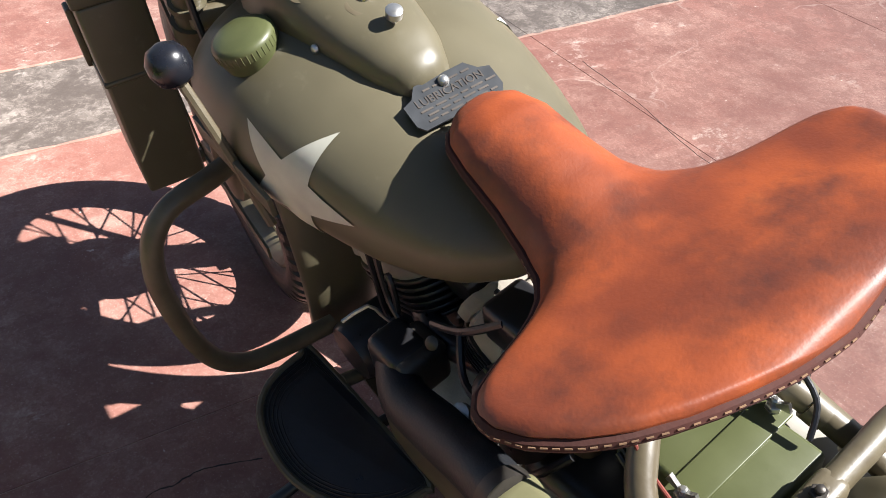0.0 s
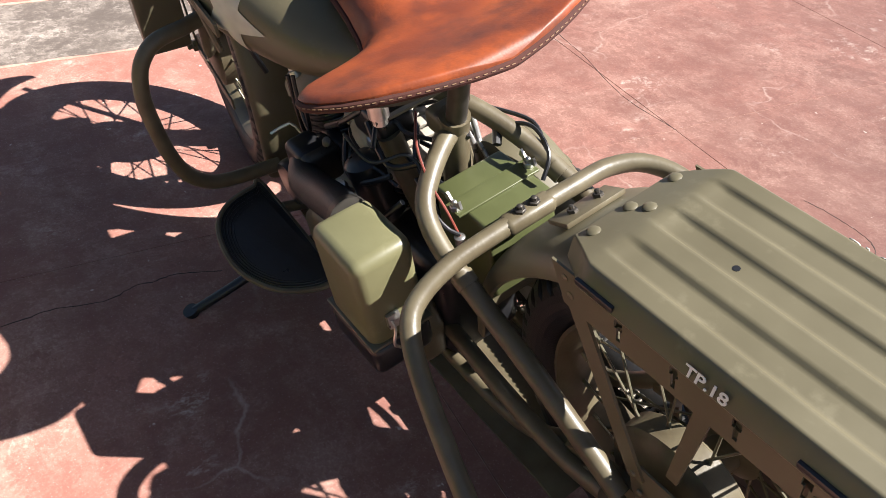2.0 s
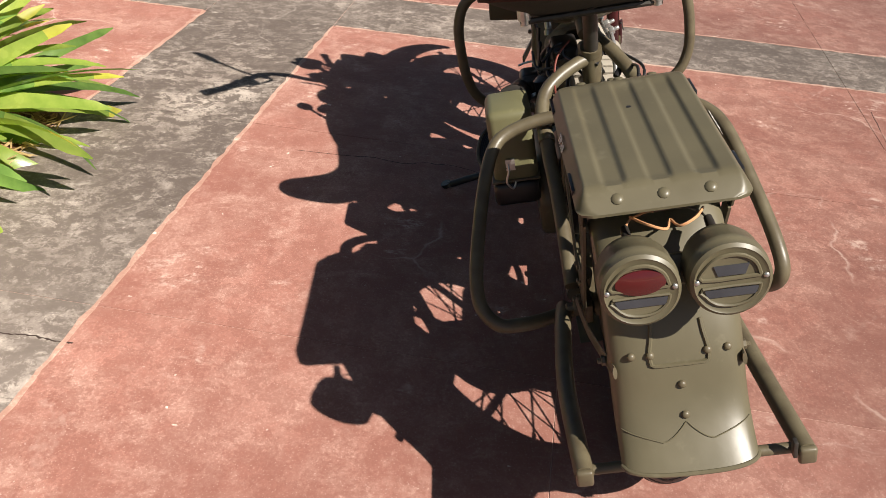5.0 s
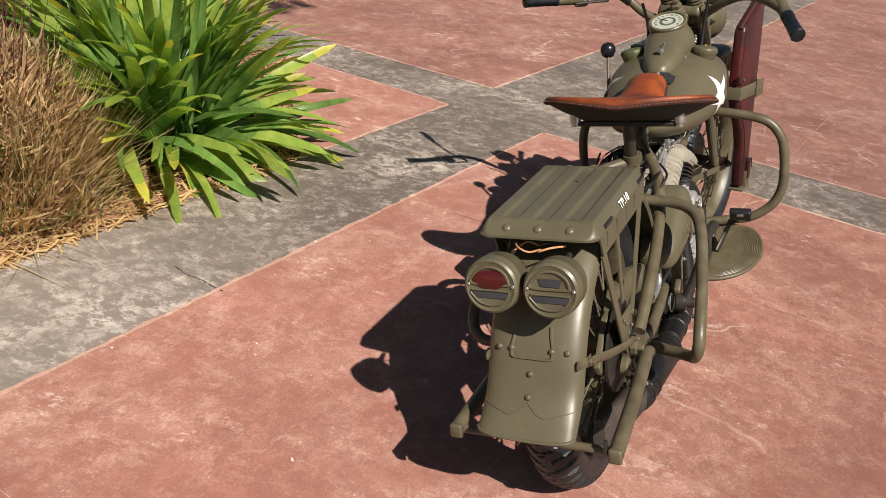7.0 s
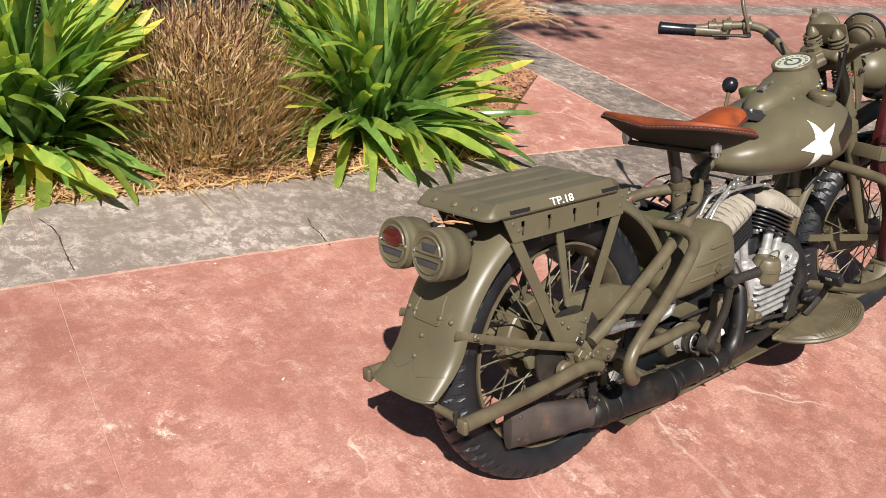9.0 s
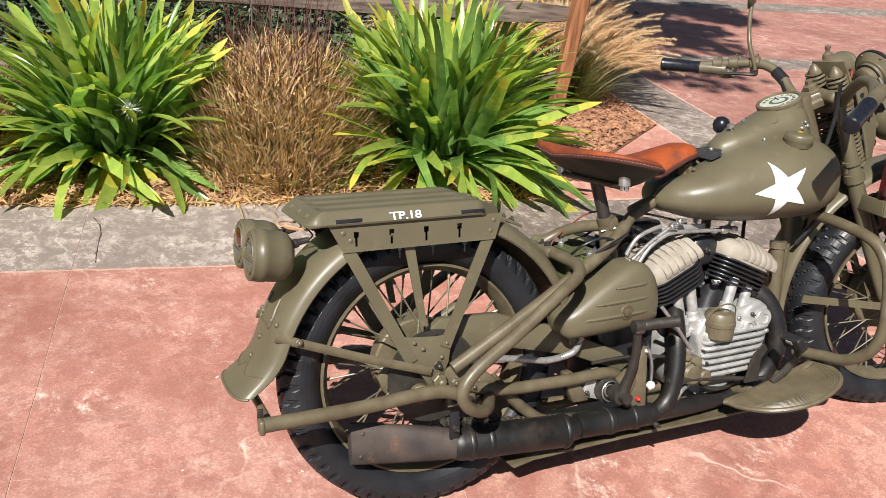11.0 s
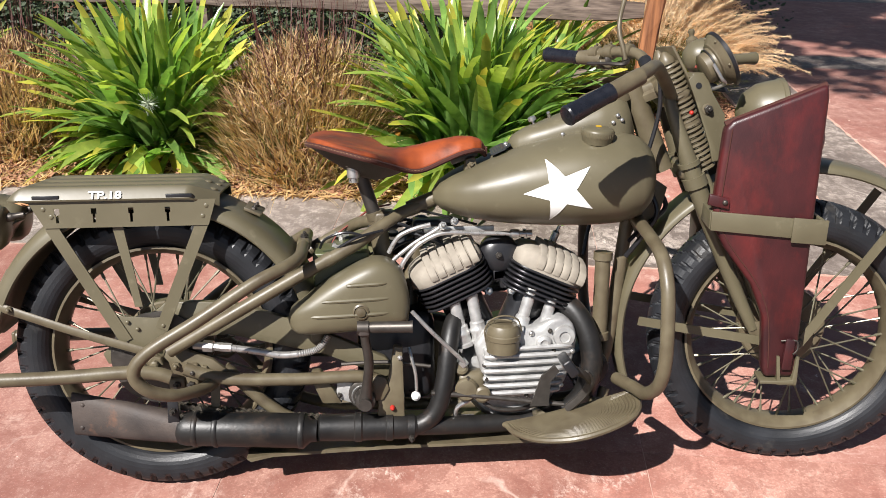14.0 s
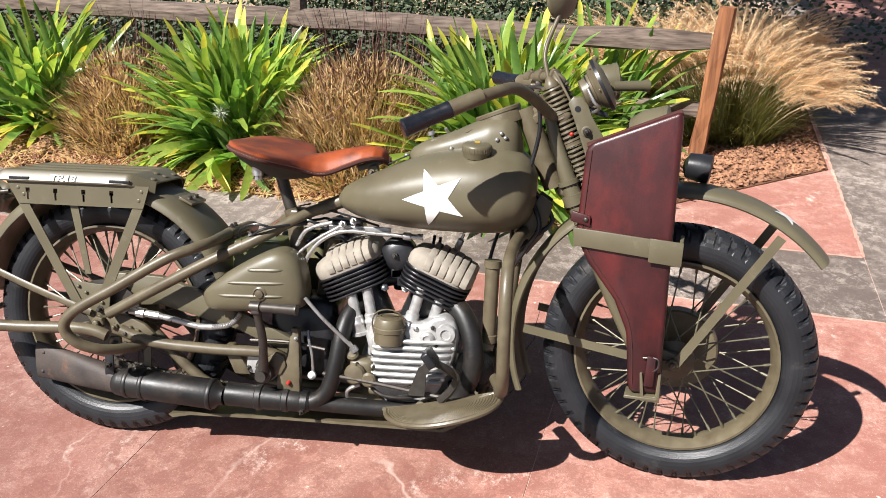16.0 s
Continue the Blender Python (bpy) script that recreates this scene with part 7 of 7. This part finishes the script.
part("neck_gusset", plate([(1.06, 0.62), (1.12, 0.70), (1.15, 0.68), (1.13, 0.60), (1.09, 0.55)], 0.038, 0.045, bevel=0.002), OLIVE, bike)
for pts in ([(1.09, -0.05, 0.70), (1.12, -0.07, 0.63), (1.09, -0.06, 0.57), (1.06, -0.04, 0.52)], [(1.10, -0.03, 0.71), (1.15, -0.04, 0.64), (1.11, -0.05, 0.60)]):
    part("loom_cable", tube(pts, 0.006, 8, 5), BLACK, bike)

# ---- loose wiring under the saddle and tank ----
wr = random.Random(11)
for k in range(9):
    x0, y0 = wr.uniform(0.46, 0.56), wr.uniform(-0.06, 0.10)
    p = Vector((x0, y0, wr.uniform(0.50, 0.60)))
    q = Vector((wr.uniform(0.60, 0.78), wr.uniform(-0.03, 0.12), wr.uniform(0.46, 0.60)))
    mid = (p + q) / 2 + Vector((wr.uniform(-0.03, 0.03), wr.uniform(-0.03, 0.05), wr.uniform(-0.02, 0.06)))
    part("loom_cable", tube([p, (p + mid) / 2 + Vector((0, wr.uniform(-0.02, 0.02), wr.uniform(0, 0.03))), mid, q], wr.uniform(0.0028, 0.0055), 7, 5), BLACK, bike)
for pts in ([(0.47, -0.075, 0.585), (0.42, -0.085, 0.60), (0.375, -0.075, 0.585), (0.36, -0.05, 0.56)], [(0.50, -0.07, 0.60), (0.44, -0.10, 0.59), (0.40, -0.09, 0.565)], [(0.376, 0.085, 0.535), (0.385, 0.098, 0.55), (0.41, 0.10, 0.565), (0.46, 0.09, 0.585)]):
    part("loom_cable", tube(pts, 0.0032, 8, 5), BLACK, bike)

# ---- planting bed ----
rnd = random.Random(5)
BED = [(-9, 1.77), (0.98, 1.77), (2.12, 2.90), (2.12, 7.0), (-9, 7.0)]
bm = bmesh.new()
rings(bm, [[uv(u, v, -0.015) for u, v in BED], [uv(u, v, 0.006) for u, v in BED]])
bed = tagged(part("planting_bed", bm, MULCH, smooth=False), "planting bed covered with reddish bark mulch", "flower bed", kind="structure")


def scatter_chips(name, count, area, lo, hi, material, label, flat=0.5, thin=1.0):
    verts, faces = [], []
    r = random.Random(len(name) + count)
    for _ in range(count):
        u, v = area(r)
        if v < 1.79 + 0.99 * (u - 0.98):
            continue
        p = uv(u, v, 0.006 + r.random() * 0.014)
        s = lo + (hi - lo) * r.random() ** 2
        m = Matrix.Translation(p) @ Euler((r.uniform(-0.6, 0.6), r.uniform(-0.6, 0.6), r.uniform(0, 6.3))).to_matrix().to_4x4() @ Matrix.Diagonal((s, s * thin * r.uniform(0.4, 0.8), s * flat * r.uniform(0.3, 0.8) * thin ** 0.5, 1))
        k = len(verts)
        for c in ((-1, -0.6, -0.5), (0.8, -1, -0.5), (1, 0.7, -0.5), (-0.7, 1, -0.5), (-0.8, -0.5, 0.5), (0.6, -0.8, 0.6), (0.8, 0.5, 0.4), (-0.6, 0.8, 0.5)):
            verts.append(m @ Vector((c[0] + r.uniform(-0.25, 0.25), c[1] + r.uniform(-0.25, 0.25), c[2])))
        faces += [(k, k + 1, k + 5, k + 4), (k + 1, k + 2, k + 6, k + 5), (k + 2, k + 3, k + 7, k + 6), (k + 3, k, k + 4, k + 7), (k + 4, k + 5, k + 6, k + 7)]
    me = bpy.data.meshes.new(name)
    me.from_pydata(verts, [], faces)
    me.materials.append(material)
    return tagged(new(name, me), label, name.replace("_", " "), kind="stuff")


scatter_chips("bark_chips", 15000, lambda r: (r.uniform(-3.4, 2.1), 1.79 + 2.0 * r.random() ** 1.5) if r.random() < 0.6 else (r.uniform(1.2, 2.1), r.uniform(2.2, 4.0)), 0.007, 0.021, CHIP, "reddish brown bark chips strewn over the bed", 0.85)
scatter_chips("dry_straw", 5200, lambda r: (r.uniform(-3.4, 1.2), 1.74 + 0.45 * r.random() ** 1.4), 0.012, 0.055, STRAW, "pale dry straw litter along the edge of the bed", 0.10, 0.16)


def leaf_mesh(length, width, droop, curl, variant):
    """A strap leaf that rises and arches over, folded along its midrib."""
    bm = bmesh.new()
    n = 14
    rows = []
    for i in range(n + 1):
        t = i / n
        w = width * (0.60 + 0.40 * math.sin(math.pi * min(1, t * 1.05 + 0.1))) * (1 - 0.9 * max(0, (t - 0.84) / 0.16) ** 4.0) + 0.001
        a = radians(droop) * t ** 1.5
        x = length * (t - (1 - math.cos(a)) * 0.0) * math.cos(a * 0.55)
        z = -length * t * math.sin(a * 0.55)
        y = curl * length * t * t
        rows.append([bm.verts.new((x, y - w, z + w * 0.30)), bm.verts.new((x, y, z)), bm.verts.new((x, y + w, z + w * 0.30))])
    for a, b in zip(rows, rows[1:]):
        for k in range(2):
            bm.faces.new((a[k], a[k + 1], b[k + 1], b[k]))
    me = bpy.data.meshes.new("leaf")
    bm.to_mesh(me)
    bm.free()
    for p in me.polygons:
        p.use_smooth = True
    return me


LEAVES = []
for k in range(10):
    LEAVES.append((leaf_mesh(1.0, 0.034 + 0.006 * (k % 3), 12 + 10 * (k % 5), 0.07 * ((k * 7) % 5 - 2) / 2, k), LEAF))
for k in range(3):
    LEAVES.append((leaf_mesh(1.0, 0.050, 50 + 18 * k, 0.05 * (k - 1), k), LEAF_TIP))
for k, (me, m) in enumerate(LEAVES):
    me.materials.append(m)
    if k % 3:
        me.materials.append(LEAF_FRESH)
        me.materials.append(LEAF_TIP)
        for p in me.polygons:
            p.material_index = 2 if p.index // 2 >= 13 - k % 2 and k % 2 else 1 if p.index // 2 >= 9 - k % 4 else 0
OLD = leaf_mesh(1.0, 0.045, 60, 0.03, 0)
OLD.materials.append(LEAF_OLD)


def agapanthus(u, v, radius, tall, count, seed, label):
    """A clump of arching strap leaves; every leaf is a part."""
    r = random.Random(seed)
    plant = tagged(new("agapanthus"), label, "plant", "agapanthus clumps along the bed")
    plant.matrix_basis = uv_pose(u, v, 0.0)
    for i in range(count):
        f = (i + 0.5) / count
        turn = r.uniform(0, 360)
        lift = 86 - 84 * f ** 1.15 + r.gauss(0, 11)
        lift = max(-6, lift)
        ln = (tall * (0.80 + 0.3 * r.random())) if lift > 50 else (radius * (0.85 + 0.35 * r.random()))
        me, _ = LEAVES[r.randrange(10)] if (lift > 25 or r.random() < 0.72) else LEAVES[10 + r.randrange(3)]
        ob = new("leaf", me)
        ob.parent = plant
        d = r.random() ** 0.6 * 0.17 * radius / 0.5
        b = radians(turn + r.gauss(0, 40))
        a = radians(turn)
        ob.matrix_basis = Matrix.Translation((d * math.cos(b), d * math.sin(b), 0.05 + 0.10 * (1 - f))) @ Euler((radians(r.gauss(0, 32)), radians(-lift), a)).to_matrix().to_4x4() @ Matrix.Diagonal((ln, ln * r.uniform(0.8, 1.15) * (0.62 / max(ln, 0.3)) ** 0.5, ln, 1))
    bm = bmesh.new()
    for k in range(14):
        a, d = r.uniform(0, 6.28), r.random() * 0.11
        rod((d * math.cos(a), d * math.sin(a), 0), (d * 1.3 * math.cos(a), d * 1.3 * math.sin(a), 0.14), 0.016, 7, bm, 0.012)
    part("stalk_base", bm, mat("pale_leaf_base", (0.20, 0.22, 0.06), 0.6), plant)
    return plant


agapanthus(0.60, 2.18, 0.58, 0.66, 390, 3, "green agapanthus clump arching over the paving edge")
agapanthus(-0.85, 2.22, 0.50, 0.63, 370, 8, "green agapanthus clump with a single pale seed head")
agapanthus(-2.25, 2.42, 0.50, 0.62, 190, 13, "green agapanthus clump at the end of the bed")
agapanthus(0.95, 3.0, 0.45, 0.62, 100, 21, "green agapanthus clump close to the fence")
agapanthus(-3.6, 2.4, 0.50, 0.58, 90, 34, "green agapanthus clump beyond the dry grass")
old = tagged(new("dead_leaf", OLD), "bright orange dead strap leaf hanging to the straw", "leaf")
old.matrix_basis = Matrix.Translation(uv(0.30, 2.08, 0.20)) @ Euler((0.2, radians(48), radians(-128))).to_matrix().to_4x4() @ Matrix.Diagonal((0.30, 0.42, 0.30, 1))

seed_head = tagged(new("seed_head"), "pale spidery seed head on the green clump", "flower")
bm = bmesh.new()
r = random.Random(2)
for k in range(70):
    d = Vector((r.gauss(0, 1), r.gauss(0, 1), r.gauss(0, 1))).normalized()
    rod((0, 0, 0), d * r.uniform(0.035, 0.06), 0.0014, 4, bm, 0.0008)
part("florets", bm, mat("pale_floret", (0.50, 0.56, 0.42), 0.7), seed_head)
bm = tube([(0, 0, 0), (0.03, 0.1, -0.12), (0.05, 0.22, -0.30)], 0.004, 6, 4)
part("stem", bm, LEAF, seed_head)
seed_head.matrix_basis = Matrix.Translation((-0.458, 1.967, 0.357))


def grass_tuft(name, count, seed, length, spread, width, arch, material, label, u, v, base=0.14, category="grass", lift0=30):
    """Fine blades in one mesh: each a narrow three-segment ribbon."""
    r = random.Random(seed)
    verts, faces = [], []
    c = uv(u, v)
    for _ in range(count):
        a = r.uniform(0, 2 * math.pi)
        d = base * math.sqrt(r.random())
        p = c + Vector((d * math.cos(a), d * math.sin(a), 0.0))
        a2 = a + r.gauss(0, 0.9)
        out = Vector((math.cos(a2), math.sin(a2), 0))
        lift = radians(90 - spread * r.random() ** 0.8 * (0.35 + 0.65 * d / base))
        ln = length * r.uniform(0.55, 1.08)
        side = Vector((-out.y, out.x, 0)) * width * r.uniform(0.6, 1.3)
        side.z = r.uniform(-0.5, 0.5) * width
        k = len(verts)
        q = p
        n = 4
        for i in range(n + 1):
            t = i / n
            w = 1 - 0.85 * t
            verts += [q - side * w, q + side * w]
            ang = lift - radians(arch) * t * t * r.uniform(0.7, 1.2)
            q = q + (out * math.cos(ang) + Vector((0, 0, math.sin(ang)))) * ln / n
            q.z = max(q.z, 0.01)
        for i in range(n):
            faces.append((k + 2 * i, k + 2 * i + 1, k + 2 * i + 3, k + 2 * i + 2))
    me = bpy.data.meshes.new(name)
    me.from_pydata(verts, [], faces)
    me.materials.append(material)
    return tagged(new(name, me), label, category, kind="stuff")


for u, v, sd, size in ((-0.15, 2.16, 1, 1.12), (-1.62, 2.35, 2, 0.95), (-2.95, 2.3, 3, 0.95)):
    grass_tuft("dry_grass", 1700, sd, 0.48 * size, 50, 0.0036, 22, STRAW, "straw-coloured dry ornamental grass clump", u, v, 0.26 * size)
    grass_tuft("green_grass", 800, sd + 10, 0.50 * size, 50, 0.0024, 40, GRASS_GREEN, "olive green blades in the dry grass clump", u, v, 0.24 * size)
    grass_tuft("red_grass", 190, sd + 20, 0.76 * size, 26, 0.0056, 8, PURPLE, "dark red blades rising from the dry grass", u, v + 0.15, 0.20 * size)
    grass_tuft("straw_skirt", 900, sd + 30, 0.34 * size, 88, 0.0024, 60, STRAW, "fallen straw round the foot of the clump", u, v - 0.05, 0.30 * size)
def stubble(name, count, seed, u, v, wide, high, material, label):
    """Short broken stems that stick out of a clump at all angles."""
    r = random.Random(seed)
    verts, faces = [], []
    c = uv(u, v)
    for _ in range(count):
        d = Vector((r.gauss(0, 1), r.gauss(0, 1), abs(r.gauss(0, 0.9)))).normalized()
        f = r.random() ** 0.28
        p = c + Vector((d.x * wide * f, d.y * wide * f, 0.02 + d.z * high * f))
        a = (Vector((d.x * 0.6, d.y * 0.6, 0.9)) + Vector((r.gauss(0, 0.42), r.gauss(0, 0.42), r.gauss(0, 0.3)))).normalized()
        ln, w = r.uniform(0.05, 0.15), r.uniform(0.0020, 0.0042)
        side = a.cross(Vector((r.gauss(0, 1), r.gauss(0, 1), r.gauss(0, 1)))).normalized() * w
        bend = Vector((r.gauss(0, 0.012), r.gauss(0, 0.012), 0))
        k = len(verts)
        verts += [p - side, p + side, p + a * ln * 0.55 + side + bend, p + a * ln * 0.55 - side + bend, p + a * ln]
        faces += [(k, k + 1, k + 2, k + 3), (k + 3, k + 2, k + 4)]
    me = bpy.data.meshes.new(name)
    me.from_pydata(verts, [], faces)
    me.materials.append(material)
    return tagged(new(name, me), label, "grass", kind="stuff")


for u, v, sd, size in ((-0.15, 2.16, 1, 1.12), (-1.62, 2.35, 2, 0.95), (-2.95, 2.3, 3, 0.95)):
    stubble("dry_grass_stems", 5000, sd + 50, u, v, 0.33 * size, 0.47 * size, STRAW, "broken golden straw stems of the dry clump")
    stubble("brown_grass_stems", 3300, sd + 60, u, v, 0.33 * size, 0.49 * size, BROWN_STEM, "brown dead stems in the dry clump")
    stubble("green_grass_stems", 1500, sd + 70, u, v, 0.34 * size, 0.34 * size, GRASS_GREEN, "olive green stems low in the dry clump")
for u, v, sd in ((1.62, 3.40, 41), (1.20, 3.75, 42), (1.68, 4.05, 43)):
    grass_tuft("fountain_grass", 2600, sd, 0.50, 58, 0.0028, 70, GRASS_GREEN, "dense green fountain grass behind the post", u, v, 0.26)
    r = random.Random(sd)
    verts, faces = [], []
    for _ in range(330):
        a = r.uniform(-1.0, 3.3)
        out = Vector((math.cos(a), math.sin(a), 0))
        q = uv(u, v) + out * 0.2 * r.random()
        lift, ln = radians(90 - 50 * r.random() ** 0.7), r.uniform(0.54, 0.80)
        pts = []
        for i in range(9):
            t = i / 8
            ang = lift - radians(r.uniform(70, 82)) * t ** 2.4
            pts.append(q.copy())
            q = q + (out * math.cos(ang) + Vector((0, 0, math.sin(ang)))) * ln / 8
        for i in range(8):
            stem = i < 5
            w = 0.0015 if stem else 0.012 * math.sin(math.pi * (i - 4.6) / 4)
            n_b = 1 if stem else 64
            for b in range(n_b):
                k = len(verts)
                s1 = Vector((r.gauss(0, 1), r.gauss(0, 1), r.gauss(0, 1))).normalized()
                if stem:
                    verts += [pts[i] - s1 * w, pts[i] + s1 * w, pts[i + 1] + s1 * w, pts[i + 1] - s1 * w]
                    faces.append((k, k + 1, k + 2, k + 3))
                else:
                    o = pts[i] + (pts[i + 1] - pts[i]) * r.random()
                    d = (pts[i + 1] - pts[i]).normalized()
                    tip = o + (d * 0.75 + s1 * 0.8).normalized() * (0.033 * (1.25 - 0.16 * (i - 4)))
                    sd2 = d.cross(s1).normalized() * 0.0021
                    verts += [o - sd2, o + sd2, tip]
                    faces.append((k, k + 1, k + 2))
    me = bpy.data.meshes.new("grass_plumes")
    me.from_pydata(verts, [], faces)
    me.materials.append(PLUME)
    tagged(new("grass_plumes", me), "feathery tan plumes of the fountain grass", "grass", kind="stuff")

# ---- split rail fence ----
fence = tagged(new("fence"), "rustic split rail fence, weathered, with one red-brown post", "fence")


def post(u, v, h, lean, wood=WOOD_RAIL, label="weathered split wood post"):
    bm = bmesh.new()
    r = random.Random(int(u * 100))
    loops = []
    for i in range(9):
        t = i / 8
        c = uv(u, v, h * t) + E1 * lean * t * h
        loops.append([c + E1 * (a * 0.041 * (1 + 0.10 * r.uniform(-1, 1))) + E2 * (b * 0.038 * (1 + 0.10 * r.uniform(-1, 1))) for a, b in ((-1, -0.8), (-0.6, -1), (0.7, -1), (1, -0.6), (1, 0.7), (0.6, 1), (-0.7, 1), (-1, 0.7))])
    return part("post", rings(bm, loops), wood, fence, label, smooth=False)


def rail(u0, u1, v, z0, z1, hgt):
    bm = bmesh.new()
    r = random.Random(int(z0 * 1000) + int(u0 * 10))
    loops = []
    n = 14
    for i in range(n + 1):
        t = i / n
        c = uv(u0 + (u1 - u0) * t, v, z0 + (z1 - z0) * t + 0.006 * math.sin(t * 7))
        taper = 0.75 if i in (0, n) else 1
        loops.append([c + E2 * (a * 0.035 * taper * (1 + 0.15 * r.uniform(-1, 1))) + Vector((0, 0, b * hgt * taper * (1 + 0.12 * r.uniform(-1, 1)))) for a, b in ((-1, -0.8), (-0.3, -1), (0.8, -0.9), (1, 0.2), (0.5, 1), (-0.8, 0.95), (-1.05, 0.1))])
    return part("rail", rings(bm, loops), WOOD_RAIL, fence, "weathered split wood rail", smooth=False)


FV = 2.97
post(1.462, FV - 0.05, 0.79, 0.09, WOOD_POST, "red-brown split wood post")
for u in (-0.86, -3.2, -5.5):
    post(u, FV + 0.03, 0.85, 0.02)
for u0, u1, z0, z1 in ((-0.90, 1.47, 0.632, 0.606), (-3.25, -0.82, 0.662, 0.634), (-5.6, -3.15, 0.69, 0.664)):
    rail(u0, u1, FV, z0, z1, 0.055)
    rail(u0, u1, FV, 0.26, 0.245, 0.05)


# ---- shrubs, soil and trees beyond ----
def leaf_cloud(name, count, seed, center, size, leaf, material, label, category, parent=None):
    r = random.Random(seed)
    verts, faces = [], []
    lumps = [(Vector((r.gauss(0, 0.45) * size[0], r.gauss(0, 0.45) * size[1], r.gauss(0, 0.38) * size[2])), r.uniform(0.25, 0.5)) for _ in range(max(6, count // 260))]
    for _ in range(count):
        c, rad = lumps[r.randrange(len(lumps))]
        d = Vector((r.gauss(0, 1), r.gauss(0, 1), r.gauss(0, 1))).normalized() * rad * r.random() ** 0.35
        p = Vector(center) + c + Vector((d.x * size[0], d.y * size[1], d.z * size[2]))
        if p.z < 0.02:
            p.z = 0.02 + r.random() * 0.2
        a = Vector((r.gauss(0, 1), r.gauss(0, 1), r.gauss(0, 0.6))).normalized()
        b = a.orthogonal().normalized()
        ln = leaf * r.uniform(0.6, 1.3)
        k = len(verts)
        verts += [p, p + a * ln * 0.5 + b * ln * 0.28, p + a * ln, p + a * ln * 0.5 - b * ln * 0.28]
        faces.append((k, k + 1, k + 2, k + 3))
    me = bpy.data.meshes.new(name)
    me.from_pydata(verts, [], faces)
    me.materials.append(material)
    ob = new(name, me)
    if parent:
        ob.parent = parent
        return ob
    return tagged(ob, label, category)


bm = bmesh.new()
rings(bm, [[uv(a, b, -0.015) for a, b in ((-9, 7.0), (2.12, 7.0), (2.12, 9.0), (-9, 9.0))], [uv(a, b, 0.0) for a, b in ((-9, 7.0), (2.12, 7.0), (2.12, 9.0), (-9, 9.0))]])
tagged(part("sand_path", bm, SAND, smooth=False), "pale sandy soil strip beyond the fence", "path", kind="structure")
for k, (u, v, w, h) in enumerate(((0.2, 4.6, 1.3, 0.8), (-1.3, 4.1, 0.9, 0.55), (-2.9, 4.5, 0.7, 0.32), (-4.6, 4.3, 0.9, 0.42), (1.2, 5.6, 1.2, 1.0), (-0.9, 6.0, 1.4, 0.9), (-6.5, 4.6, 1.4, 0.9))):
    leaf_cloud("shrub", 9500, 60 + k, uv(u, v, h * 0.5), (w, w, h), 0.046, SHRUB, "low dark green shrub behind the fence", "shrub")
for k in range(7):
    leaf_cloud("hedge_bush", 4200, 90 + k, uv(-9 + 2.0 * k, 10.2 + 0.4 * (k % 2), 1.0), (2.2, 1.4, 1.7), 0.09, SHRUB, "tall dark hedge bush in the distance", "hedge")


def tree(base, top, crown, size, seed, count):
    t = tagged(new("tree"), "tall broad-leaved tree whose crown shades the far paving", "tree")
    base, top, crown = Vector(base), Vector(top), Vector(crown)
    bm = tube([base, base + (top - base) * 0.35 + Vector((0.15, 0.1, 0)), top], [0.26, 0.19, 0.10], 12, 5)
    r = random.Random(seed)
    for _ in range(11):
        s = base + (top - base) * r.uniform(0.55, 1.0)
        e = crown + Vector((r.uniform(-0.8, 0.8) * size[0], r.uniform(-0.8, 0.8) * size[1], r.uniform(-0.4, 0.6) * size[2]))
        tube([s, (s + e) / 2 + Vector((r.uniform(-0.4, 0.4), r.uniform(-0.4, 0.4), 0.4)), e], [0.085, 0.05, 0.015], 7, 4, bm)
    part("trunk", bm, BARK, t)
    leaf_cloud("crown", count, seed, crown, size, 0.16, SHRUB, "", "", t)
    return t


far_tree = tree((2.6, 11.6, -0.02), (0.6, 6.0, 7.0), (-1.05, 0.35, 8.0), (1.0, 1.75, 1.0), 7, 13500)
leaf_cloud("crown", 1900, 19, (0.45, 0.55, 8.0), (1.0, 0.9, 0.5), 0.15, SHRUB, "", "", far_tree)
